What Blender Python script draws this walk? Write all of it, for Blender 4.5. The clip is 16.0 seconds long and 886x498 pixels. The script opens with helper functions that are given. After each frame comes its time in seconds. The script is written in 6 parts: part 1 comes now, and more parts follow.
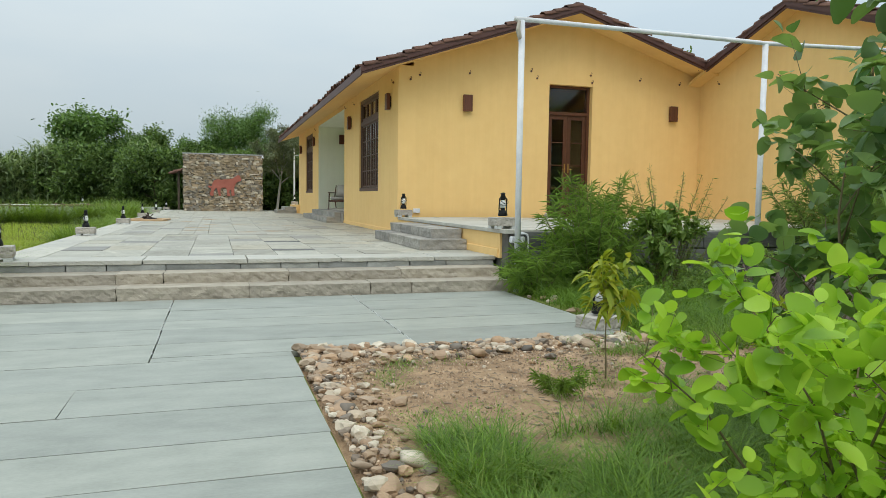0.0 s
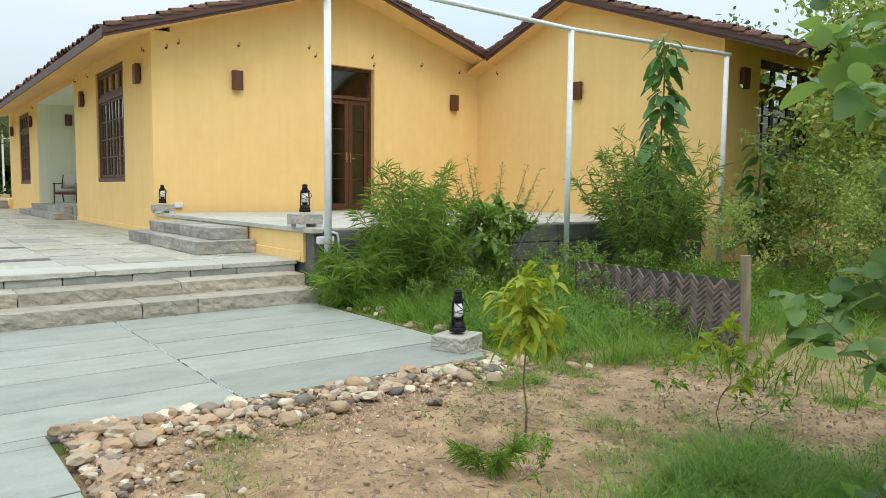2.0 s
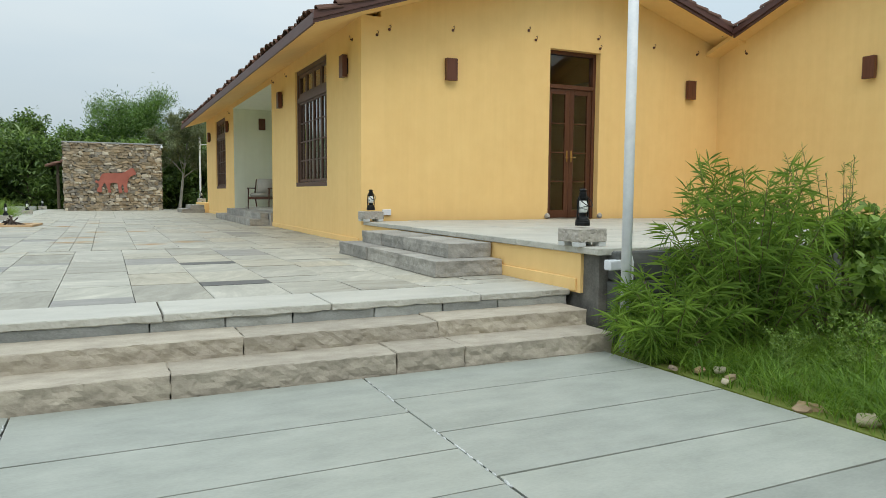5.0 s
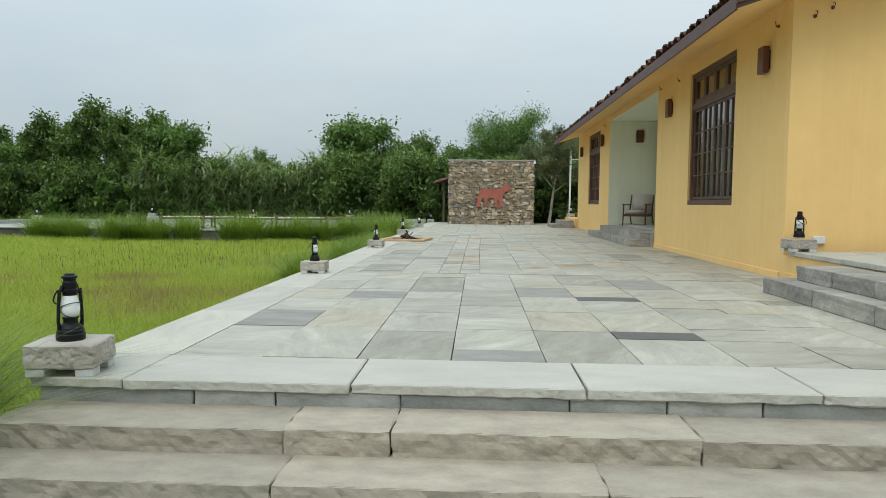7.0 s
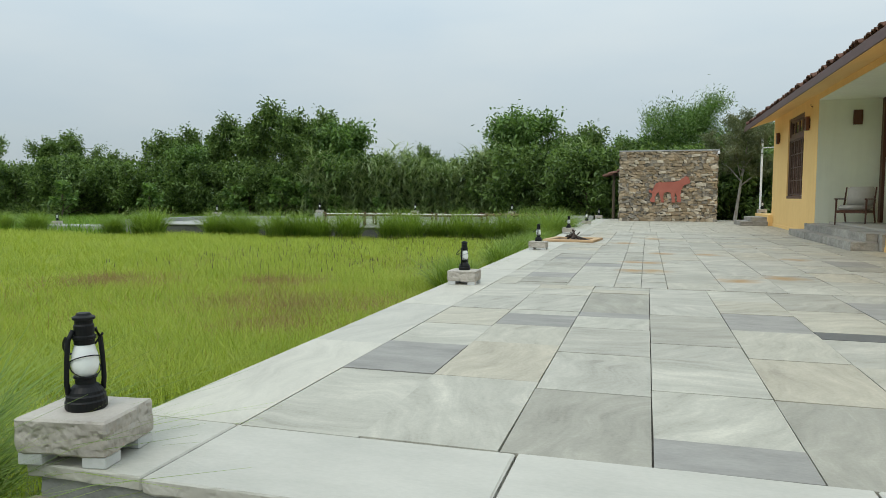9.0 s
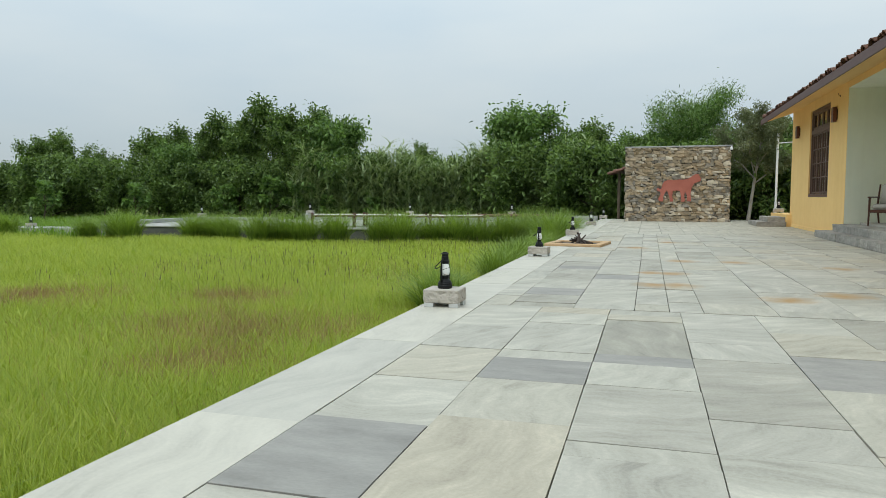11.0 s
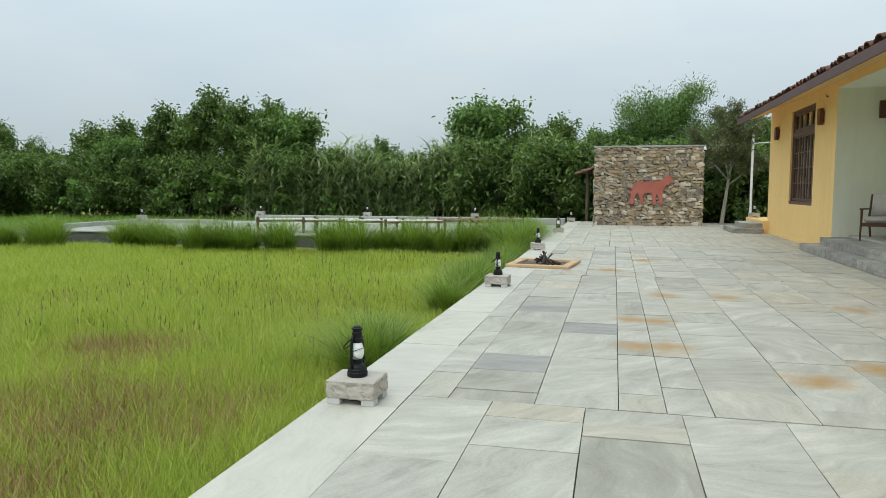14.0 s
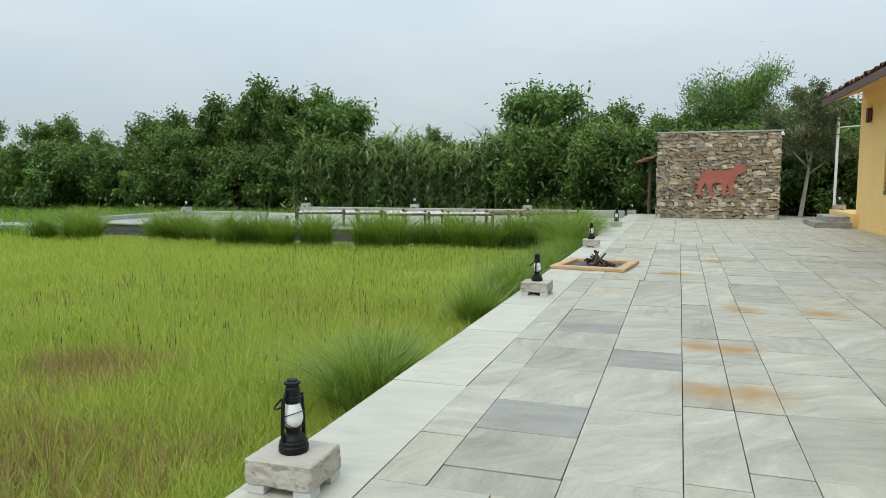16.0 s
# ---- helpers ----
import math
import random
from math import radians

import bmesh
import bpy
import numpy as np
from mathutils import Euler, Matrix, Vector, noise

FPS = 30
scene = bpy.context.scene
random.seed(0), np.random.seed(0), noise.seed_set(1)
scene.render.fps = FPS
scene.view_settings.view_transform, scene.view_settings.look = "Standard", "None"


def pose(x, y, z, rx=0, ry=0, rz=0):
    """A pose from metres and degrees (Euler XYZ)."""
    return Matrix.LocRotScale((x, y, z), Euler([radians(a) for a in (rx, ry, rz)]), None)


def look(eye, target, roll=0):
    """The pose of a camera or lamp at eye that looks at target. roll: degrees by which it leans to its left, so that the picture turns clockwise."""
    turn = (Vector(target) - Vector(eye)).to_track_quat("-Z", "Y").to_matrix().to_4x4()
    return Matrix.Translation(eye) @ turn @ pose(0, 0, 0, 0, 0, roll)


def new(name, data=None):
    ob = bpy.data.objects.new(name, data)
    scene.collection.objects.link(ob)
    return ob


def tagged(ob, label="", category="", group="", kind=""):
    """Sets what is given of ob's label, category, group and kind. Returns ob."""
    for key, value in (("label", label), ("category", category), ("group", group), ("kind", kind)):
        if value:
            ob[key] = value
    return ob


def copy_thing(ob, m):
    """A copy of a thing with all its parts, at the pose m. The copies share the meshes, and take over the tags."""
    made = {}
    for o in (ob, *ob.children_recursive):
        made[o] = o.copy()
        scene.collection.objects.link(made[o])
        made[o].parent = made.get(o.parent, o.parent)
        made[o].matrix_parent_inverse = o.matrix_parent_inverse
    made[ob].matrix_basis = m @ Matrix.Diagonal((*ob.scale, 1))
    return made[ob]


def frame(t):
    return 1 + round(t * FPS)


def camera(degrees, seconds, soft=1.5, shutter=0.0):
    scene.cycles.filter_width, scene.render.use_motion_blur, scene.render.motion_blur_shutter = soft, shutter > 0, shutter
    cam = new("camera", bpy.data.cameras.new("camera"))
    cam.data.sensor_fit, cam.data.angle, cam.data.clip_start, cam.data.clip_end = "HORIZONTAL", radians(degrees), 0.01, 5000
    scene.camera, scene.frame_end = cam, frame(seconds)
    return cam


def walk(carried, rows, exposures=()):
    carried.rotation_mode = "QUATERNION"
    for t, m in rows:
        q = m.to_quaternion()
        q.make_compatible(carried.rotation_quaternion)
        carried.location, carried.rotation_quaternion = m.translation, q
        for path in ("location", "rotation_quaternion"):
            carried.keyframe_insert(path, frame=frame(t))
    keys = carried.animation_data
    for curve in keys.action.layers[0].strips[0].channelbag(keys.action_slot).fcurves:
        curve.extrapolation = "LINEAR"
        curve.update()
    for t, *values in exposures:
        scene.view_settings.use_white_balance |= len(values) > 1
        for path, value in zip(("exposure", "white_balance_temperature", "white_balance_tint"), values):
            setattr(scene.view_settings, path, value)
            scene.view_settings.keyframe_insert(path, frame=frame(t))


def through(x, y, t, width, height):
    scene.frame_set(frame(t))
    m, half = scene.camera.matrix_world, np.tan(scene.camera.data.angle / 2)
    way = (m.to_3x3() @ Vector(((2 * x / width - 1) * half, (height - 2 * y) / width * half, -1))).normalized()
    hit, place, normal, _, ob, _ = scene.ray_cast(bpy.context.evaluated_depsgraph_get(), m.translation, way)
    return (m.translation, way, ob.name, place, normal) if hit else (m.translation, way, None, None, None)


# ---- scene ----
cam = camera(64.2, 16.0, soft=0.45)
PATH = [
    (0, (0.066, 3.808, 1.12), (0.678, 5.707, 0.977), 0.8),
    (0.5, (0.052, 4.247, 1.122), (0.844, 6.078, 0.98), 0.6),
    (1, (0.073, 4.576, 1.117), (1.024, 6.329, 0.971), 0.4),
    (1.5, (0.074, 4.995, 1.114), (1.194, 6.645, 0.959), 0.6),
    (2, (0.062, 5.343, 1.136), (1.29, 6.913, 0.975), 0.6),
    (2.5, (0.102, 5.734, 1.132), (1.407, 7.241, 0.969), 0.8),
    (3, (0.111, 6.099, 1.126), (1.443, 7.582, 0.965), 0.9),
    (3.2, (0.111, 6.245, 1.138), (1.443, 7.729, 0.973), 0.9),
    (5.3, (0.108, 7.877, 1.167), (0.816, 9.742, 1.018), 0.4),
    (5.5, (0.069, 8.02, 1.183), (0.671, 9.922, 1.04), 0.4),
    (6, (-0.009, 8.338, 1.2), (0.344, 10.302, 1.069), 0.4),
    (6.5, (-0.048, 8.744, 1.237), (0.047, 10.737, 1.11), 0.5),
    (7, (-0.119, 9.091, 1.264), (-0.216, 11.084, 1.133), 0.6),
    (7.5, (-0.157, 9.49, 1.266), (-0.438, 11.465, 1.13), 0.5),
    (8, (-0.19, 9.828, 1.286), (-0.598, 11.781, 1.143), 0.5),
    (8.5, (-0.266, 10.207, 1.313), (-0.778, 12.135, 1.169), 0.4),
    (8.7, (-0.283, 10.353, 1.308), (-0.824, 12.273, 1.16), 0.4),
    (10.8, (-0.475, 12.015, 1.245), (-1.047, 13.926, 1.095), -0.2),
    (11, (-0.517, 12.147, 1.293), (-1.074, 14.062, 1.143), -0.0),
    (11.5, (-0.566, 12.449, 1.411), (-1.08, 14.376, 1.257), 0.1),
    (12, (-0.587, 12.703, 1.524), (-1.071, 14.637, 1.368), 0.2),
    (12.5, (-0.654, 12.963, 1.65), (-1.121, 14.902, 1.495), -0.1),
    (13, (-0.671, 13.226, 1.646), (-1.132, 15.166, 1.491), 0.0),
    (13.5, (-0.644, 13.567, 1.645), (-1.109, 15.505, 1.484), -0.1),
    (14, (-0.66, 13.871, 1.658), (-1.129, 15.807, 1.484), 0.1),
    (14.5, (-0.627, 14.251, 1.652), (-1.113, 16.181, 1.463), 0.3),
    (15, (-0.638, 14.592, 1.639), (-1.157, 16.513, 1.44), 0.2),
    (15.5, (-0.662, 14.975, 1.647), (-1.238, 16.88, 1.446), 0.0),
    (16, (-0.662, 15.339, 1.646), (-1.293, 17.227, 1.446), -0.1),
]
walk(cam, [(t, look(eye, target, roll)) for t, eye, target, roll in PATH],
     exposures=((0.0, 0.0), (1.0, 0.16), (2.0, 0.34), (3.2, 0.36), (5.3, 0.0), (6.5, -0.05), (8.5, -0.05), (11.0, 0.0), (16.0, 0.08)))

# ---- world, sun, light ----
world = bpy.data.worlds.new("overcast_sky")
scene.world = world
world.use_nodes = True
wn, wl = world.node_tree.nodes, world.node_tree.links
wn.clear()
w_out = wn.new("ShaderNodeOutputWorld")
w_bg = wn.new("ShaderNodeBackground")
w_sky = wn.new("ShaderNodeTexSky")
w_sky.sky_type = "NISHITA"
w_sky.sun_disc = False
w_sky.sun_elevation = radians(58)
w_sky.sun_rotation = radians(215)
w_tc = wn.new("ShaderNodeTexCoord")
w_map = wn.new("ShaderNodeMapping")
w_map.inputs["Scale"].default_value = (1.0, 1.0, 3.2)
w_noise = wn.new("ShaderNodeTexNoise")
w_noise.inputs["Scale"].default_value = 2.2
w_noise.inputs["Detail"].default_value = 5.0
w_ramp = wn.new("ShaderNodeValToRGB")
w_ramp.color_ramp.elements[0].position, w_ramp.color_ramp.elements[0].color = 0.33, (0.90, 0.96, 1.02, 1)
w_ramp.color_ramp.elements[1].position, w_ramp.color_ramp.elements[1].color = 0.68, (1.06, 1.06, 1.06, 1)
w_sep = wn.new("ShaderNodeSeparateXYZ")
w_zen = wn.new("ShaderNodeMapRange")
w_zen.inputs[1].default_value, w_zen.inputs[2].default_value = 0.0, 1.0
w_zen.inputs[3].default_value, w_zen.inputs[4].default_value = 0.50, 1.68
w_cloud = wn.new("ShaderNodeMix")
w_cloud.data_type, w_cloud.blend_type = "RGBA", "MULTIPLY"
w_cloud.inputs[0].default_value = 1.0
w_tint = wn.new("ShaderNodeMix")
w_tint.data_type, w_tint.blend_type = "RGBA", "MULTIPLY"
w_tint.inputs[0].default_value = 1.0
w_tint.inputs[7].default_value = (0.925, 1.035, 1.065, 1)
w_skymul = wn.new("ShaderNodeMix")
w_skymul.data_type, w_skymul.blend_type = "RGBA", "MULTIPLY"
w_skymul.inputs[0].default_value = 1.0
w_skymul.inputs[7].default_value = (0.1, 0.1, 0.1, 1)
w_mix = wn.new("ShaderNodeMix")
w_mix.data_type = "RGBA"
w_mix.inputs[0].default_value = 0.88
wl.new(w_tc.outputs["Generated"], w_map.inputs[0])
wl.new(w_map.outputs[0], w_noise.inputs["Vector"])
wl.new(w_noise.outputs[0], w_ramp.inputs[0])
wl.new(w_tc.outputs["Generated"], w_sep.inputs[0])
wl.new(w_sep.outputs[2], w_zen.inputs[0])
wl.new(w_ramp.outputs[0], w_cloud.inputs[6])
wl.new(w_zen.outputs[0], w_cloud.inputs[7])
wl.new(w_cloud.outputs[2], w_tint.inputs[6])
wl.new(w_sky.outputs[0], w_skymul.inputs[6])
wl.new(w_skymul.outputs[2], w_mix.inputs[6])
wl.new(w_tint.outputs[2], w_mix.inputs[7])
wl.new(w_mix.outputs[2], w_bg.inputs[0])
w_bg.inputs[1].default_value = 1.0
wl.new(w_bg.outputs[0], w_out.inputs[0])

sun = new("sun", bpy.data.lights.new("sun", "SUN"))
sun.data.energy, sun.data.angle, sun.data.color = 1.0, radians(28), (1.0, 0.92, 0.82)
sun.matrix_world = look((-16, -52, 72), (0, 0, 0))


# ---- materials ----
def nodes_of(name):
    m = bpy.data.materials.new(name)
    m.use_nodes = True
    return m, m.node_tree.nodes, m.node_tree.links, m.node_tree.nodes["Principled BSDF"]


def noise_at(n, l, vec, scale, detail=5.0, rough=0.6):
    t = n.new("ShaderNodeTexNoise")
    t.inputs["Scale"].default_value, t.inputs["Detail"].default_value, t.inputs["Roughness"].default_value = scale, detail, rough
    if vec is not None:
        l.new(vec, t.inputs["Vector"])
    return t.outputs[0]


def ramp(n, l, fac, *stops):
    r = n.new("ShaderNodeValToRGB")
    e = r.color_ramp.elements
    while len(e) < len(stops):
        e.new(0.5)
    for k, (p, c) in enumerate(stops):
        e[k].position = p
        e[k].color = (*c, 1) if len(c) == 3 else c
    l.new(fac, r.inputs[0])
    return r.outputs[0]


def mix(n, l, fac, a, b, mode="MIX"):
    m = n.new("ShaderNodeMix")
    m.data_type, m.blend_type = "RGBA", mode
    for sock, v in ((m.inputs[0], fac), (m.inputs[6], a), (m.inputs[7], b)):
        if isinstance(v, (int, float)):
            sock.default_value = v
        elif isinstance(v, tuple):
            sock.default_value = (*v, 1)
        else:
            l.new(v, sock)
    return m.outputs[2]


def math_node(n, l, op, a, b=0.0, clamp=False):
    m = n.new("ShaderNodeMath")
    m.operation, m.use_clamp = op, clamp
    for sock, v in ((m.inputs[0], a), (m.inputs[1], b)):
        if isinstance(v, (int, float)):
            sock.default_value = v
        else:
            l.new(v, sock)
    return m.outputs[0]


def bump(n, l, bsdf, height, strength, dist):
    b = n.new("ShaderNodeBump")
    b.inputs["Strength"].default_value, b.inputs["Distance"].default_value = strength, dist
    l.new(height, b.inputs["Height"])
    l.new(b.outputs[0], bsdf.inputs["Normal"])


def surface(name, dark, light, scale=3.0, fine=60.0, rough=0.8, relief=0.3, dist=0.004, per_object=0.0, stretch=(1, 1, 1), metal=0.0, spec=0.4, facet=0.0):
    """Two scales of tone between two colours, with fine relief; per_object varies the tone from piece to piece."""
    m, n, l, p = nodes_of(name)
    geo = n.new("ShaderNodeNewGeometry")
    mp = n.new("ShaderNodeMapping")
    mp.inputs["Scale"].default_value = stretch
    l.new(geo.outputs["Position"], mp.inputs[0])
    big = noise_at(n, l, mp.outputs[0], scale)
    small = noise_at(n, l, mp.outputs[0], fine, 4.0)
    both = math_node(n, l, "ADD", math_node(n, l, "MULTIPLY", big, 0.72), math_node(n, l, "MULTIPLY", small, 0.28))
    col = ramp(n, l, both, (0.3, dark), (0.7, light))
    if per_object:
        info = n.new("ShaderNodeObjectInfo")
        tone = ramp(n, l, info.outputs["Random"], (0.0, (1 - per_object,) * 3), (0.5, (1, 1, 1)), (1.0, (1 + per_object * 0.7, 1 + per_object * 0.6, 1 + per_object * 0.45)))
        col = mix(n, l, 1.0, col, tone, "MULTIPLY")
    l.new(col, p.inputs["Base Color"])
    p.inputs["Roughness"].default_value, p.inputs["Metallic"].default_value = rough, metal
    p.inputs["Specular IOR Level"].default_value = spec
    if facet:
        vor = n.new("ShaderNodeTexVoronoi")
        vor.feature = "SMOOTH_F1"
        vor.inputs["Scale"].default_value = facet
        warp = n.new("ShaderNodeVectorMath")
        l.new(geo.outputs["Position"], warp.inputs[0])
        wn3 = n.new("ShaderNodeTexNoise")
        wn3.inputs["Scale"].default_value = facet * 0.7
        l.new(geo.outputs["Position"], wn3.inputs["Vector"])
        sc = n.new("ShaderNodeVectorMath")
        sc.operation = "SCALE"
        sc.inputs["Scale"].default_value = 0.10
        l.new(wn3.outputs["Color"], sc.inputs[0])
        l.new(sc.outputs[0], warp.inputs[1])
        l.new(warp.outputs[0], vor.inputs["Vector"])
        sepn = n.new("ShaderNodeSeparateXYZ")
        l.new(geo.outputs["True Normal"], sepn.inputs[0])
        side = math_node(n, l, "SUBTRACT", 1.0, math_node(n, l, "ABSOLUTE", sepn.outputs[2]), True)
        chips = math_node(n, l, "MULTIPLY", math_node(n, l, "MULTIPLY", vor.outputs["Distance"], side), 1.6)
        both = math_node(n, l, "ADD", math_node(n, l, "MULTIPLY", both, 0.5), chips)
    bump(n, l, p, both, relief, dist)
    return m


def leaf_material(name, dark, light, through=0.35, tip=None, rough=0.5):
    m, n, l, p = nodes_of(name)
    geo = n.new("ShaderNodeNewGeometry")
    pos = noise_at(n, l, geo.outputs["Position"], 0.9, 3.0)
    rnd = geo.outputs["Random Per Island"]
    f = math_node(n, l, "ADD", math_node(n, l, "MULTIPLY", rnd, 0.6), math_node(n, l, "MULTIPLY", pos, 0.45))
    stops = [(0.15, dark), (0.8, light)]
    if tip:
        stops.append((0.97, tip))
    col = ramp(n, l, f, *stops)
    l.new(col, p.inputs["Base Color"])
    p.inputs["Roughness"].default_value = rough
    p.inputs["Specular IOR Level"].default_value = 0.35
    tr = n.new("ShaderNodeBsdfTranslucent")
    l.new(mix(n, l, 1.0, col, (1.25, 1.25, 0.7), "MULTIPLY"), tr.inputs[0])
    ms = n.new("ShaderNodeMixShader")
    ms.inputs[0].default_value = through
    l.new(p.outputs[0], ms.inputs[1])
    l.new(tr.outputs[0], ms.inputs[2])
    l.new(ms.outputs[0], n["Material Output"].inputs["Surface"])
    return m


def plaster(name, base, stain):
    m, n, l, p = nodes_of(name)
    geo = n.new("ShaderNodeNewGeometry")
    big = noise_at(n, l, geo.outputs["Position"], 0.55, 4.0)
    mid = noise_at(n, l, geo.outputs["Position"], 5.0, 6.0)
    fine = noise_at(n, l, geo.outputs["Position"], 130.0, 3.0)
    c = ramp(n, l, math_node(n, l, "ADD", math_node(n, l, "MULTIPLY", big, 0.6), math_node(n, l, "MULTIPLY", mid, 0.4)), (0.32, stain), (0.62, base))
    sep = n.new("ShaderNodeSeparateXYZ")
    l.new(geo.outputs["Position"], sep.inputs[0])
    streak_map = n.new("ShaderNodeMapping")
    streak_map.inputs["Scale"].default_value = (2.2, 2.2, 0.12)
    l.new(geo.outputs["Position"], streak_map.inputs[0])
    streak = ramp(n, l, noise_at(n, l, streak_map.outputs[0], 2.0, 6.0, 0.7), (0.42, (0.90, 0.89, 0.86)), (0.56, (1, 1, 1)))
    l.new(mix(n, l, 0.25, c, streak, "MULTIPLY"), p.inputs["Base Color"])
    p.inputs["Roughness"].default_value = 0.85
    p.inputs["Specular IOR Level"].default_value = 0.25
    bump(n, l, p, math_node(n, l, "ADD", mid, math_node(n, l, "MULTIPLY", fine, 0.5)), 0.25, 0.006)
    return m


def wood(name, dark, light, rough=0.45, stretch=(14, 14, 1.2)):
    return surface(name, dark, light, 2.5, 22.0, rough, 0.15, 0.002, 0.1, stretch)


def glass(name, tint=(0.8, 0.85, 0.85), rough=0.02):
    m, n, l, p = nodes_of(name)
    p.inputs["Base Color"].default_value = (*tint, 1)
    p.inputs["Roughness"].default_value = rough
    p.inputs["Transmission Weight"].default_value = 1.0
    p.inputs["IOR"].default_value = 1.45
    return m


def terrace_stone(name, stops, tones, stained):
    """Split sandstone: streaky veins that turn from slab to slab, tone changing from slab to slab, a few rust stains."""
    m, n, l, p = nodes_of(name)
    geo = n.new("ShaderNodeNewGeometry")
    info = n.new("ShaderNodeObjectInfo")
    comb = n.new("ShaderNodeCombineXYZ")
    l.new(math_node(n, l, "MULTIPLY", info.outputs["Random"], 40.0), comb.inputs[0])
    l.new(math_node(n, l, "MULTIPLY", info.outputs["Random"], 17.0), comb.inputs[1])
    add = n.new("ShaderNodeVectorMath")
    l.new(geo.outputs["Position"], add.inputs[0])
    l.new(comb.outputs[0], add.inputs[1])
    turn = n.new("ShaderNodeVectorRotate")
    turn.rotation_type = "Z_AXIS"
    l.new(add.outputs[0], turn.inputs["Vector"])
    wild = math_node(n, l, "FRACT", math_node(n, l, "MULTIPLY", info.outputs["Random"], 7.3))
    l.new(math_node(n, l, "MULTIPLY", math_node(n, l, "SUBTRACT", wild, 0.15), 2.0), turn.inputs["Angle"])
    bend = n.new("ShaderNodeVectorMath")
    bend.operation = "MULTIPLY_ADD"
    wave = n.new("ShaderNodeTexNoise")
    wave.inputs["Scale"].default_value = 1.7
    l.new(add.outputs[0], wave.inputs["Vector"])
    l.new(wave.outputs["Color"], bend.inputs[0])
    bend.inputs[1].default_value = (0.45, 0.45, 0.0)
    l.new(turn.outputs[0], bend.inputs[2])
    mp = n.new("ShaderNodeMapping")
    mp.inputs["Scale"].default_value = (4.2, 0.75, 1.0)
    l.new(bend.outputs[0], mp.inputs[0])
    vein = noise_at(n, l, mp.outputs[0], 2.1, 9.0, 0.68)
    cloud = noise_at(n, l, add.outputs[0], 1.6, 5.0, 0.6)
    fine = noise_at(n, l, geo.outputs["Position"], 60.0, 4.0, 0.7)
    f = math_node(n, l, "ADD", math_node(n, l, "ADD", math_node(n, l, "MULTIPLY", vein, 0.52), math_node(n, l, "MULTIPLY", cloud, 0.3)), math_node(n, l, "MULTIPLY", fine, 0.18))
    c = ramp(n, l, f, *stops)
    tone = ramp(n, l, info.outputs["Random"], *tones)
    c = mix(n, l, 1.0, c, tone, "MULTIPLY")
    if stained:
        c = rust_stains(n, l, geo, c)
    l.new(c, p.inputs["Base Color"])
    p.inputs["Roughness"].default_value = 0.62
    p.inputs["Specular IOR Level"].default_value = 0.35
    bump(n, l, p, f, 0.4, 0.008)
    return m


def rust_stains(n, l, geo, c):
    rust = None
    wob = noise_at(n, l, geo.outputs["Position"], 5.0, 5.0)
    for sx, sy, sr in ((-0.47, 20.97, 0.24), (-0.21, 20.92, 0.24), (-0.46, 19.74, 0.26), (-0.20, 19.76, 0.26), (0.70, 18.95, 0.28), (1.22, 19.4, 0.3), (-0.07, 22.67, 0.28), (0.64, 22.66, 0.28), (-0.72, 25.15, 0.3), (-0.16, 26.88, 0.3), (1.85, 22.1, 0.26)):
        d = n.new("ShaderNodeVectorMath")
        d.operation = "DISTANCE"
        l.new(geo.outputs["Position"], d.inputs[0])
        d.inputs[1].default_value = (sx, sy, 0.37)
        v = math_node(n, l, "SUBTRACT", 1.0, math_node(n, l, "DIVIDE", d.outputs["Value"], sr))
        v = math_node(n, l, "ADD", v, math_node(n, l, "MULTIPLY", math_node(n, l, "SUBTRACT", wob, 0.5), 1.6), True)
        v = math_node(n, l, "MULTIPLY", v, math_node(n, l, "LESS_THAN", d.outputs["Value"], sr * 1.5))
        rust = v if rust is None else math_node(n, l, "MAXIMUM", rust, v)
    return mix(n, l, math_node(n, l, "MULTIPLY", rust, 1.1, True), c, (0.35, 0.22, 0.09))


M_wall = plaster("yellow_plaster", (0.88, 0.605, 0.255), (0.83, 0.55, 0.225))
M_recess = plaster("pale_green_plaster", (0.82, 0.83, 0.68), (0.77, 0.78, 0.64))
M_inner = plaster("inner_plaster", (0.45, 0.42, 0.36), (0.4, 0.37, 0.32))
M_fascia = wood("fascia_paint", (0.075, 0.032, 0.026), (0.12, 0.055, 0.045), 0.5, (1, 1, 6))
M_wood = wood("stained_wood", (0.065, 0.022, 0.010), (0.13, 0.048, 0.022))
M_window = wood("window_wood", (0.085, 0.046, 0.033), (0.165, 0.095, 0.07), 0.5)
M_sconce = wood("sconce_wood", (0.085, 0.028, 0.016), (0.15, 0.055, 0.03), 0.4)
M_tile = surface("clay_roof_tile", (0.055, 0.030, 0.024), (0.25, 0.125, 0.085), 1.8, 30, 0.85, 0.5, 0.01, 0.3)
M_terrace = terrace_stone("terrace_stone", ((0.33, (0.235, 0.225, 0.188)), (0.45, (0.355, 0.343, 0.292)), (0.53, (0.41, 0.397, 0.34)), (0.66, (0.55, 0.527, 0.447))),
                          ((0.0, (0.76, 0.755, 0.73)), (0.06, (0.82, 0.81, 0.79)), (0.18, (0.93, 0.925, 0.91)), (0.5, (1, 1, 1)), (0.8, (1.05, 1.05, 1.03)), (0.92, (1.02, 0.985, 0.92)), (1.0, (1.03, 0.975, 0.89))), True)
